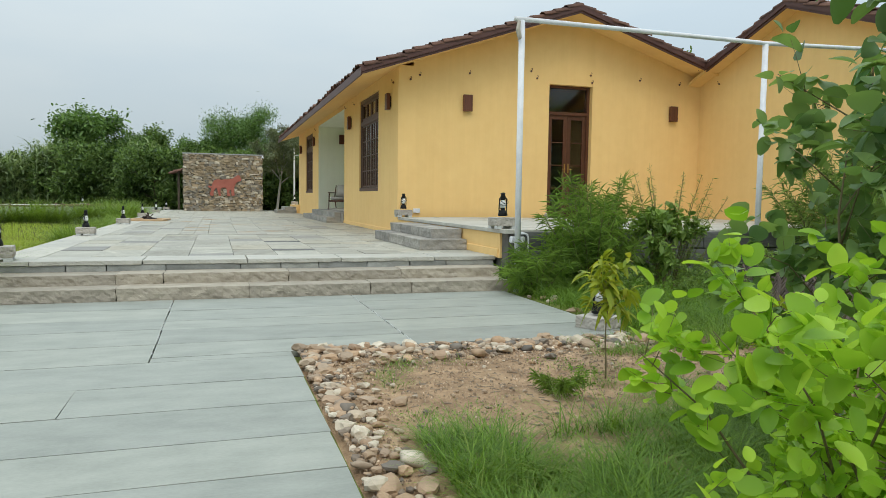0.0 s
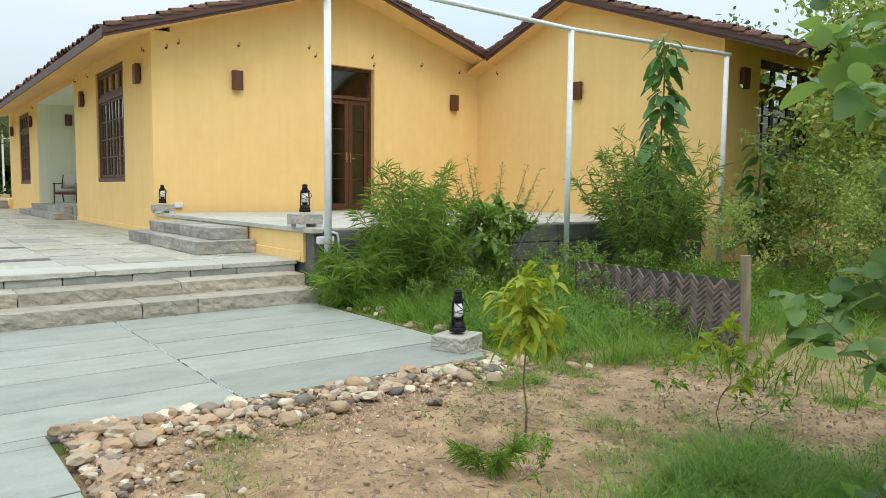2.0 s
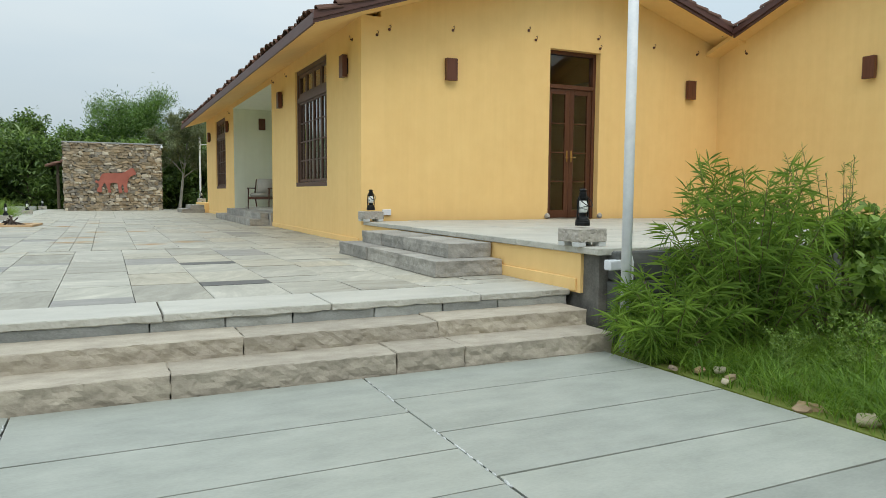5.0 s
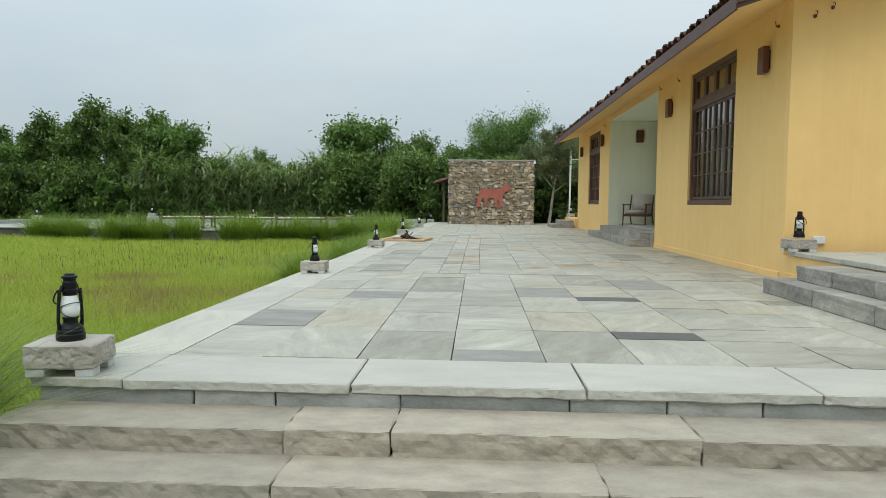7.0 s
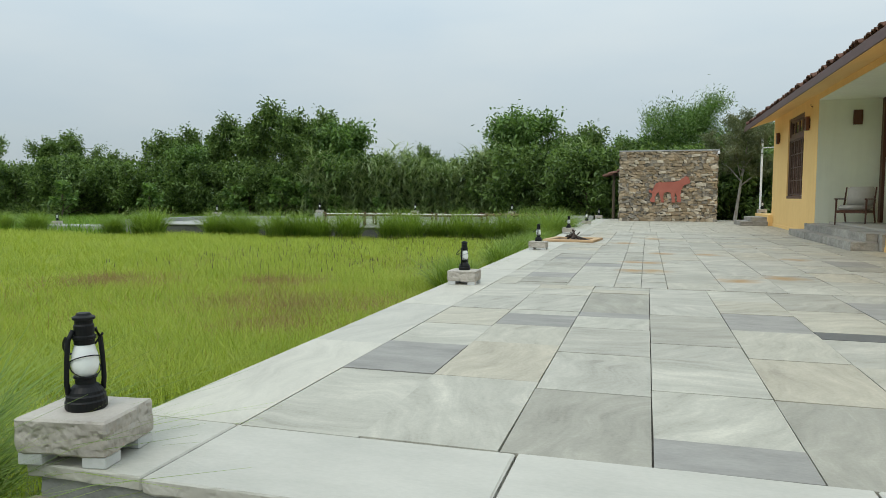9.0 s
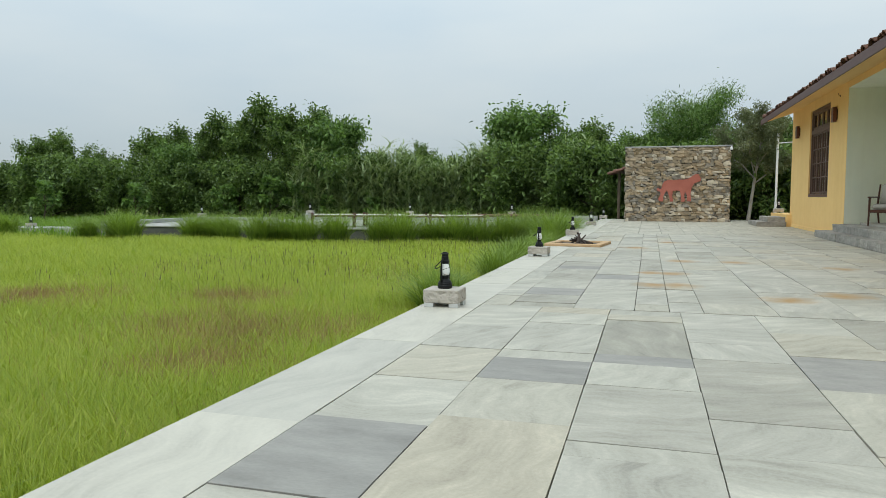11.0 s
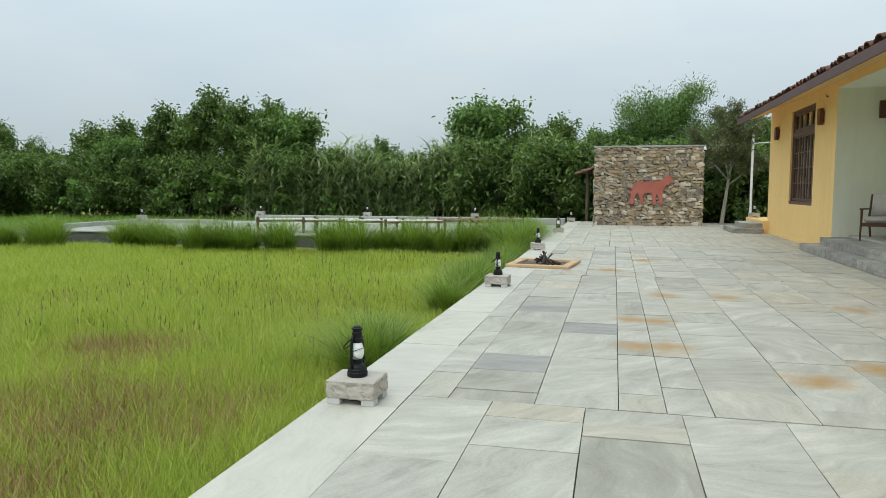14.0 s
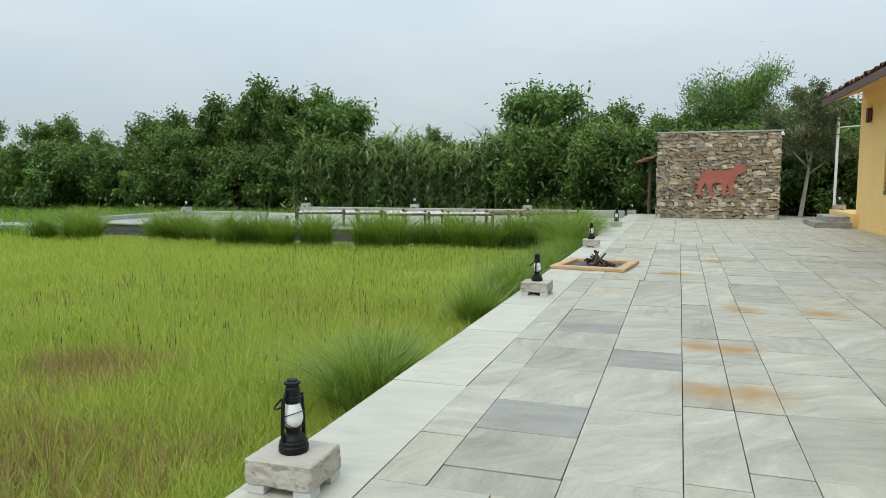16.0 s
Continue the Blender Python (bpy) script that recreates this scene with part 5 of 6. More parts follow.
x, y = x[keep], y[keep]
h = rng.uniform(0.12, 0.27, len(x))
v, f = blades(rng, np.stack([x, y, np.full(len(x), -0.14)], 1), h, np.full(len(x), 0.0065), h * rng.uniform(0.2, 0.9, len(x)), 2)
tagged(new("dry_grass", arrays("dry_grass", v, f, M_straw)), "dry brown grass patches within the meadow", "grass", "", "stuff")
# seed heads standing over the meadow
n = 650
x, y = rng.uniform(-9, -3, n), rng.uniform(20, 30, n)
h = rng.uniform(0.27, 0.38, n)
v, f = blades(rng, np.stack([x, y, np.full(n, -0.14)], 1), h, np.full(n, 0.006), h * 0.1, 1)
v2, f2 = blades(rng, np.stack([x, y, h - 0.16], 1), np.full(n, 0.07), np.full(n, 0.012), np.full(n, 0.01), 1)
tagged(new("seed_heads", arrays("seed_heads", np.concatenate([v, v2]), np.concatenate([f, f2 + len(v)]), M_bark)), "thin dark grass seed heads over the meadow", "grass", "", "stuff")

# ---- ornamental grass clumps ----
clumps = []
for k in range(3):
    rng = np.random.default_rng(50 + k)
    n = 900
    a, r = rng.uniform(0, 2 * np.pi, n), 0.27 * np.sqrt(rng.uniform(0, 1, n))
    base = np.stack([r * np.cos(a), r * np.sin(a), np.zeros(n)], 1)
    h = rng.uniform(0.42, 0.85, n)
    lean = h * rng.uniform(0.25, 1.2, n) * (0.45 + r / 0.27)
    v, f = blades(rng, base, h, rng.uniform(0.008, 0.015, n), lean, 4)
    ob = new("ornamental_grass", arrays("ornamental_grass", v, f, M_clump))
    tagged(ob, "arching dark green ornamental grass clump in the meadow edge", "grass clump", "grass clumps")
    clumps.append(ob)
rr = random.Random(6)
clump_spots = [(-16.5, 31.0), (-17.2, 31.4), (-18.4, 31.3), (-14.6, 31.8), (-13.9, 31.9), (-13.2, 31.6), (-11.7, 31.0), (-11.0, 31.3), (-10.3, 31.1), (-9.5, 31.5), (-8.0, 31.5), (-7.3, 31.3), (-6.6, 31.8), (-5.9, 32.0), (-5.2, 32.2), (-4.6, 32.8), (-3.9, 33.3), (-3.3, 34.3), (-3.1, 35.5), (-3.0, 32.6), (-3.1, 31.4),
               (-2.85, 20.0), (-2.95, 20.7), (-2.85, 23.2), (-2.9, 24.6), (-2.9, 25.4), (-3.0, 26.6), (-2.9, 27.6), (-3.0, 28.4), (-2.95, 29.9), (-3.0, 30.7), (-2.88, 12.2), (-2.92, 11.75), (-3.1, 12.6), (-22.0, 31.5), (-24.0, 32.0)]
for k, (x, y) in enumerate(clump_spots):
    src = clumps[k % 3]
    s = rr.uniform(0.85, 1.15) * (1.05 if y < 13 else 0.8 if x > -3.2 and y < 31 else 1.3)
    if k < 3:
        put(src, x, y, -0.10, rr.uniform(0, 360), s)
    else:
        again(src, x, y, -0.10, rr.uniform(0, 360), s)

# ---- pool terrace with low walls and cots ----
setting(part("pool_deck_base", box(-18.7, -2.45, 33.25, 40.6, -0.15, 0.195), M_darkstone), "dark stone edge of the pool deck", "deck")
deck = setting(part("pool_deck", box(-18.75, -2.45, 33.2, 40.6, 0.20, 0.25, 0.01), M_deck), "pale stone deck around the pool court", "deck")
setting(part("lower_deck", box(-24.0, -18.76, 33.0, 34.2, -0.15, 0.12, 0.01), M_deck), "pale stone walkway beside the pool court", "deck")
for nm, x0, x1, y0, y1, z1 in (("low_wall", -19.0, -18.75, 32.6, 38.3, 0.40), ("low_wall", -18.75, -15.2, 38.05, 38.3, 0.40), ("low_wall", -15.2, -2.45, 40.6, 40.9, 0.50)):
    ob = part(nm, box(x0, x1, y0, y1, -0.15, z1, 0.012), M_concrete)
    tagged(ob, "low grey concrete parapet wall around the pool court", "low wall", "pool walls")
for x, y, z in ((-18.8, 38.2, 0.40), (-15.0, 40.75, 0.50), (-10.3, 40.75, 0.50), (-5.9, 40.75, 0.50), (-23.0, 33.5, 0.12)):
    copy_thing(block, pose(x, y, z, 0, 0, 4))
    copy_thing(lantern, pose(x, y, z + 0.165, 0, 0, 30))
copy_thing(lantern, pose(-11.6, 33.6, 0.25, 0, 0, 30))


def make_cot(label, web):
    c = new("cot")
    tagged(c, label, "cot", "cots on the deck")
    for sx in (-0.9, 0.9):
        for sy in (-0.42, 0.42):
            bm = bmesh.new()
            lathe(bm, [(0.03, 0.0), (0.042, 0.05), (0.03, 0.10), (0.045, 0.25), (0.045, 0.44), (0.03, 0.47)], 10, sx, sy)
            part("leg", bm, M_cot, c, "", True)
    for s in (-1, 1):
        part("side_rail", tube(bmesh.new(), [(-0.9, s * 0.42, 0.37), (0.9, s * 0.42, 0.37)], 0.032, 8), M_cot, c)
        part("end_rail", tube(bmesh.new(), [(s * 0.9, -0.42, 0.37), (s * 0.9, 0.42, 0.37)], 0.032, 8), M_cot, c)
    for k in range(12):
        x = -0.84 + k * 0.14
        part("webbing_band", box(x, x + 0.12, -0.42, 0.42, 0.392 + 0.008 * (k % 2), 0.412 + 0.008 * (k % 2), 0.004), web, c)
    return c


cot = put(make_cot("wooden rope cot with cream webbing on the deck", M_webbing), -10.7, 34.4, 0.25, 28)
for x, y, rz in ((-9.25, 34.6, 26), (-7.9, 34.4, 30), (-6.6, 34.5, 27)):
    again(cot, x, y, 0.25, rz)
cot_b = put(make_cot("wooden rope cot with dark brown webbing on the deck", M_webbing_b), -5.45, 35.7, 0.25, 40)
again(cot_b, -4.4, 35.7, 0.25, 36)

# ---- far trees and reeds ----
big = make_tree("broadleaf_tree", 1, 7.0, 3.0, 16, 12, 95, 0.27, 0.42, M_tree, M_bark, "dense dark green broadleaf tree behind the meadow", start=0.08, puff=0.48)
put(big, -21.8, 49.5, -0.15, 0, 0.9)
tall = make_tree("leafy_tree", 2, 6.6, 2.2, 17, 10, 85, 0.27, 0.48, M_tree_b, M_bark, "upright mid-green leafy tree at the wood edge", start=0.05, puff=0.85)
put(tall, -7.0, 48.5, -0.15, 0, 0.9)
feather = make_tree("feathery_tree", 3, 7.0, 2.5, 22, 12, 170, 0.20, 0.2, M_tree_b, M_bark, "feathery light green tree behind the stone wall", start=0.12, rise=0.42, droop=0.05, puff=0.75)
put(feather, 1.6, 50.0, -0.15, 0, 0.9)
bush = make_tree("wild_shrub", 4, 3.4, 1.9, 13, 10, 72, 0.23, 0.42, M_tree, M_bark, "dense dark green wild shrub at the wood edge", "shrub", start=0.03, rise=0.4, puff=0.7)
put(bush, -3.0, 44.5, -0.15)
young = make_tree("young_tree", 5, 2.6, 0.8, 8, 5, 22, 0.26, 0.6, M_tree_b, M_bark, "young broad-leaved tree with fresh green leaves", start=0.25)
put(young, -20.0, 46.0, -0.15)
rr = random.Random(31)
for x, y, s in ((-25.5, 50.5, 0.93), (-18.6, 49.0, 0.92), (-29.5, 50.0, 0.84), (-33.5, 49.0, 0.62), (-38.5, 49.5, 0.58), (-43.5, 47.0, 0.56), (-49.0, 46.0, 0.60), (-55.0, 45.0, 0.66), (-62.0, 44.0, 0.75), (-72.0, 44.0, 0.9), (-30.0, 55.0, 0.80), (-14.0, 53.0, 0.66), (-3.6, 50.0, 0.78), (6.2, 46.5, 0.78), (10.5, 48.0, 0.8)):
    again(big, x, y, -0.15, rr.uniform(0, 360), s * 0.88)
for x, y, s in ((-4.8, 49.0, 0.8), (-0.7, 51.5, 0.85), (-17.4, 48.0, 0.98), (-27.4, 48.0, 0.78), (-36.0, 46.0, 0.52), (-46.0, 45.0, 0.56), (4.6, 49.0, 0.85)):
    again(tall, x, y, -0.15, rr.uniform(0, 360), s * 0.86)
for x, y, s in ((-1.2, 45.0, 0.95), (0.6, 45.3, 1.0), (2.4, 45.0, 1.0), (4.0, 44.5, 1.05), (5.4, 43.0, 0.95), (6.9, 42.5, 1.0), (-4.9, 45.6, 1.0), (-6.8, 46.2, 1.05), (-20.5, 47.5, 0.9), (-23.0, 47.8, 0.95), (-25.5, 47.8, 0.9), (-28.0, 47.2, 0.95), (-31.0, 46.3, 0.9), (-34.0, 45.5, 1.0), (-37.5, 45.0, 0.9), (-41.0, 43.5, 1.0), (-45.0, 42.0, 0.9), (-50.0, 42.0, 1.0), (-56.0, 41.0, 1.1), (-64.0, 40.0, 1.2), (-9.0, 47.6, 0.95), (-12.0, 47.9, 0.9), (-15.2, 47.4, 1.0), (-0.3, 43.6, 0.8), (1.8, 43.2, 0.8), (3.9, 42.4, 0.85)):
    again(bush, x, y, -0.15, rr.uniform(0, 360), s)
for x, y, s in ((-22.5, 45.5, 0.8), (-18.5, 46.0, 0.9), (-27.0, 44.0, 0.85), (-31.5, 42.5, 0.9), (-16.5, 45.6, 0.6), (-13.9, 45.4, 0.55)):
    again(young, x, y, -0.15, rr.uniform(0, 360), s)
olive = make_tree("olive_toned_tree", 7, 4.6, 1.45, 16, 11, 120, 0.115, 0.3, M_tree_c, M_palebark, "slim tree with pale bent trunk and olive leaves", start=0.48, lean=(0.10, 0.0), rise=0.55)
put(olive, 2.95, 40.3, -0.1)

rng = np.random.default_rng(12)
n = 1150
sx = rng.uniform(-18.5, -3.0, n)
sy = rng.uniform(45.6, 48.6, n)
sh = rng.uniform(2.3, 4.2, n) * (0.86 + 0.14 * np.sin(sx * 1.3))
per = 20
k = np.repeat(np.arange(n), per)
lev = rng.uniform(0.12, 1.0, n * per)
base = np.stack([sx[k] + rng.normal(0, 0.06, n * per), sy[k] + rng.normal(0, 0.06, n * per), -0.1 + sh[k] * lev], 1)
hh = rng.uniform(0.3, 0.65, n * per)
v, f = blades(rng, base, hh, rng.uniform(0.06, 0.11, n * per), rng.uniform(0.5, 1.15, n * per), 3)
stalk = np.stack([sx, sy, np.full(n, -0.1)], 1)
v2, f2 = blades(rng, stalk, sh, np.full(n, 0.03), sh * 0.08, 3)
tagged(new("giant_reeds", arrays("giant_reeds", np.concatenate([v, v2]), np.concatenate([f, f2 + len(v)]), M_reed)), "tall arching grey-green giant reeds behind the pool court", "reeds", "", "stuff")
# undergrowth filling the wood edge
rng = np.random.default_rng(16)
n = 34000
x = rng.uniform(-78, 13, n)
top = np.array([2.6 + 1.5 * noise.noise(Vector((a * 0.35, 0.0, 5.0))) + 0.6 * noise.noise(Vector((a * 1.4, 0.0, 2.0))) for a in x])
y = rng.uniform(48.2, 52.0, n) + np.where(x < -30, (-30 - x) * 0.06 - 2.0, 0.0)
z = -0.1 + np.maximum(top, 1.2) * rng.uniform(0, 1, n) ** 0.7
aim = rng.normal(0, 0.8, (n, 3)) + np.array([0, -0.4, 0.1])
L = rng.uniform(0.28, 0.5, n)
v, f = leaves(rng, np.stack([x, y, z], 1), aim, L, L * 0.45, 0.16, 0.3)
tagged(new("undergrowth", arrays("undergrowth", v, f, M_tree)), "dense dark green undergrowth of the wood edge", "undergrowth", "", "stuff")
# rough grass at the foot of the wood
rng = np.random.default_rng(13)
n = 26000
x, y = rng.uniform(-45, 8, n), rng.uniform(40.8, 47, n)
keep = (x < -2.6) | (y > 42.5)
keep &= ~((x > -15) & (x < -2.4) & (y < 41.0))
x, y = x[keep], y[keep]
h = rng.uniform(0.15, 0.45, len(x))
v, f = blades(rng, np.stack([x, y, np.full(len(x), -0.14)], 1), h, np.full(len(x), 0.04), h * 0.5, 2)
n2 = 16000
x, y = rng.uniform(-45, -18, n2), rng.uniform(31, 41, n2)
h = rng.uniform(0.2, 0.5, n2)
v2, f2 = blades(rng, np.stack([x, y, np.full(n2, -0.14)], 1), h, np.full(n2, 0.035), h * 0.5, 2)
tagged(new("rough_grass", arrays("rough_grass", np.concatenate([v, v2]), np.concatenate([f, f2 + len(v)]), M_weed)), "rough green grass at the wood edge", "grass", "", "stuff")
# distant wood closing the view all round
rng = np.random.default_rng(14)
for x, y, s in ((-80, 60, 1.2), (-65, 65, 1.1), (-50, 62, 0.9), (22, 52, 1.2), (30, 40, 1.2), (32, 25, 1.2), (30, 8, 1.2), (-40, 2, 1.2), (-45, 18, 1.2), (-30, -12, 1.2), (0, -22, 1.3), (18, -14, 1.2), (17, 30, 1.0), (-55, 30, 1.2)):
    again(big, x, y, -0.15, rr.uniform(0, 360), s)

# ---- garden beside the path ----
fine = make_tree("fine_leaved_tree", 21, 4.4, 1.7, 16, 10, 62, 0.105, 0.5, M_garden, M_bark, "slender fine-leaved olive green garden tree", start=0.06, rise=0.45, puff=0.7, girth=0.45)
put(fine, 10.7, 9.1, -0.03)
again(fine, 12.6, 8.2, -0.03, 120, 1.12)
again(fine, 8.0, 7.2, -0.03, 220, 0.55)
again(fine, 9.3, 7.4, -0.03, 20, 0.75)
again(fine, 13.2, 9.6, -0.03, 70, 1.0)
garden_shrub = make_tree("garden_shrub", 24, 1.75, 0.72, 12, 7, 26, 0.062, 0.55, M_garden, M_twig, "leafy olive green garden shrub in rough grass", "shrub", start=0.06, rise=0.5, puff=0.6, girth=0.4)
put(garden_shrub, 6.6, 6.3, -0.03, 300, 1.26)
again(garden_shrub, 8.6, 8.7, -0.03, 200, 0.85)
again(garden_shrub, 9.6, 9.6, -0.03, 250, 0.91)
again(garden_shrub, 7.4, 9.5, -0.03, 90, 0.60)
again(garden_shrub, 7.3, 8.0, -0.03, 10, 0.65)
again(garden_shrub, 8.1, 8.3, -0.03, 50, 0.83)
again(garden_shrub, 9.4, 8.5, -0.03, 170, 1.06)
again(garden_shrub, 10.2, 10.3, -0.03, 310, 1.13)
again(garden_shrub, 6.4, 7.2, -0.03, 260, 0.50)


def make_feathery(name, seed, height, spread, stems, label, m=105, long=1.0, leaf=None, slim=0.06):
    """A shrub of many thin stems set with needle-like leaves."""
    rng = np.random.default_rng(seed)
    owner = new(name)
    tagged(owner, label, "shrub")
    bm = bmesh.new()
    vs, fs, c = [], [], 0
    for k in range(stems):
        a = rng.uniform(0, 2 * np.pi)
        out = spread * np.sqrt(rng.uniform(0.02, 1))
        h = height * rng.uniform(0.5, 1.0) * (1 - 0.35 * out / spread)
        p0 = np.array([0.18 * out * math.cos(a), 0.18 * out * math.sin(a), 0.0])
        p1 = np.array([0.55 * out * math.cos(a), 0.55 * out * math.sin(a), h * 0.6])
        p2 = np.array([out * math.cos(a), out * math.sin(a), h])
        pts = [(1 - t) ** 2 * p0 + 2 * t * (1 - t) * p1 + t * t * p2 for t in np.linspace(0, 1, 5)]
        tube(bm, pts, [0.008, 0.007, 0.005, 0.004, 0.002], 4)
        t = rng.uniform(0.12, 1.0, m)
        base = (1 - t)[:, None] ** 2 * p0 + 2 * (t * (1 - t))[:, None] * p1 + (t * t)[:, None] * p2
        d = (p2 - p0)[None] * 0.35 + rng.normal(0, 0.5, (m, 3)) * height * 0.6
        L = rng.uniform(0.10, 0.22, m) * long
        v, f = leaves(rng, base, d, L, slim * L / long, 0.1, 0.25, False)
        vs.append(v)
        fs.append(f + c)
        c += len(v)
    part("stem", bm, M_twig, owner)
    ob = new("foliage", arrays("foliage", np.concatenate(vs), np.concatenate(fs), leaf or M_feather))
    ob.parent = owner
    return owner


put(make_feathery("feathery_shrub", 1, 1.85, 0.66, 80, "feathery fresh green shrub beside the stone steps", 95), 4.42, 11.35, -0.02)
put(make_feathery("fern_leaved_shrub", 2, 2.45, 1.05, 84, "dense fern-leaved dark green shrub by the pipe post", 105, 1.0, M_fern, 0.085), 7.95, 11.05, -0.02)
put(make_feathery("wispy_shrub", 3, 2.05, 0.85, 42, "tall wispy shrub with thin spikes", 95, 0.36, M_fern, 0.035), 5.45, 11.35, -0.02)
put(make_feathery("low_feathery_plant", 5, 0.75, 0.5, 26, "low feathery plant growing at the step end"), 3.72, 11.45, -0.02)
put(make_tree("broad_leaf_shrub", 22, 1.02, 0.5, 10, 6, 20, 0.10, 0.55, M_fern, M_twig, "broad-leaved green shrub below the verandah", "shrub", start=0.08), 5.15, 10.95, -0.02)


def make_large_leaf(name, seed, height, count, size, label):
    rng = np.random.default_rng(seed)
    owner = new(name)
    tagged(owner, label, "plant")
    pts = [np.array([0.03 * math.sin(k), 0.03 * math.cos(2 * k), height * k / 6 - 0.02]) for k in range(7)]
    part("stem", tube(bmesh.new(), pts, [0.022 - 0.002 * k for k in range(7)], 7), M_twig, owner)
    t = np.linspace(0.22, 1.0, count)
    a = np.arange(count) * 2.4 + rng.uniform(-0.5, 0.5, count)
    out = np.stack([np.cos(a), np.sin(a), np.zeros(count)], 1)
    stalk = rng.uniform(0.06, 0.20, count) * (1.2 - 0.75 * t)
    base = np.stack([np.zeros(count), np.zeros(count), height * t], 1) + out * stalk[:, None] + rng.normal(0, 0.02, (count, 3))
    aim = out + np.array([0, 0, 1.0]) * rng.uniform(-0.5, 0.35, count)[:, None]
    L = size * rng.uniform(0.6, 1.15, count) * (1.0 - 0.45 * (t - 0.22) / 0.78)
    v, f = broad_leaves(rng, base, aim, L, L * rng.uniform(0.55, 0.75, count), 0.16, rng.uniform(0.5, 1.1, count), 0.16, 7)
    ob = new("foliage", arrays("foliage", v, f, M_teak, True))
    ob.parent = owner
    return owner


put(make_large_leaf("large_leaved_sapling", 4, 3.35, 110, 0.40, "tall sapling with large drooping dark green leaves"), 8.65, 11.35, -0.02)
put(make_large_leaf("large_leaved_sapling", 9, 1.9, 42, 0.40, "short sapling with large drooping dark green leaves"), 9.95, 10.6, -0.02)

# foreground bushes by the path
lime = make_tree("lime_green_bush", 41, 0.98, 0.58, 15, 6, 12, 0.068, 0.74, M_lime, M_twig, "low bush with rounded bright lime-green leaves", "shrub", start=0.05, rise=0.7, droop=0.1, puff=0.25, broad=True)
put(lime, 1.34, 4.95, -0.01, 40, 0.84)
again(lime, 1.66, 4.76, -0.01, 160, 0.86)
again(lime, 1.20, 4.68, -0.01, 270, 0.56)
again(lime, 1.8, 5.12, -0.01, 90, 0.62)
roundleaf = make_tree("round_leaved_bush", 43, 2.3, 0.72, 13, 6, 8, 0.115, 0.80, M_round, M_twig, "tall open bush with large rounded green leaves", "shrub", start=0.10, rise=0.55, droop=0.3, puff=0.3, sides=8, girth=0.4, broad=True)
put(roundleaf, 2.30, 5.86, -0.02, 60, 0.70)
again(roundleaf, 2.86, 5.86, -0.02, 240, 1.06)
again(roundleaf, 2.75, 5.35, -0.02, 190, 1.0)
again(roundleaf, 3.5, 5.75, -0.02, 300, 1.0)
sap = make_tree("mango_sapling", 45, 0.86, 0.18, 13, 3, 5, 0.10, 0.36, M_sapling, M_twig, "thin sapling with drooping yellow-green leaves in soil", "sapling", start=0.5, droop=0.6, rise=0.35, girth=0.45, broad=True)
put(sap, 2.42, 7.70, -0.01)
sap2 = make_tree("yellowing_sapling", 46, 0.62, 0.14, 9, 2, 6, 0.08, 0.3, M_sapling, M_twig, "small sapling with yellow-green leaves in soil", "sapling", start=0.4, girth=0.4)
put(sap2, 3.2, 7.13, -0.01)
seedling = make_tree("seedling", 47, 0.36, 0.12, 9, 2, 10, 0.035, 0.35, M_weed, M_twig, "small bushy green seedling in bare soil", "seedling", start=0.2, girth=0.4)
put(seedling, 3.31, 7.53, -0.01)
again(seedling, 3.29, 7.06, -0.01, 80, 1.1)
again(seedling, 1.95, 7.15, -0.01, 200, 0.7)
fern = put(make_feathery("fern_seedling", 8, 0.5, 0.4, 8, "small bright green ferny seedling in bare soil"), 1.95, 7.45, -0.01, 0, 0.4)

# leafy weeds between the shrubs and the mat fence
leafy = make_tree("leafy_weed", 52, 0.62, 0.34, 11, 5, 16, 0.05, 0.42, M_fern, M_twig, "knee-high leafy green weed below the verandah", "weed", start=0.05, rise=0.6, puff=0.6, girth=0.35)
put(leafy, 4.35, 10.45, -0.02, 0, 0.6)
rr = random.Random(61)
for x, y, k in ((4.75, 10.0, 0.5), (5.2, 10.3, 0.65), (5.7, 10.75, 0.75), (6.2, 10.5, 0.7), (6.6, 11.0, 0.8), (5.0, 9.3, 0.45), (4.2, 9.85, 0.4), (5.35, 9.7, 0.6), (6.9, 10.3, 0.7), (5.0, 8.6, 0.45), (4.0, 10.7, 0.45), (4.45, 8.75, 0.35)):
    again(leafy, x, y, -0.02, rr.uniform(0, 360), k)

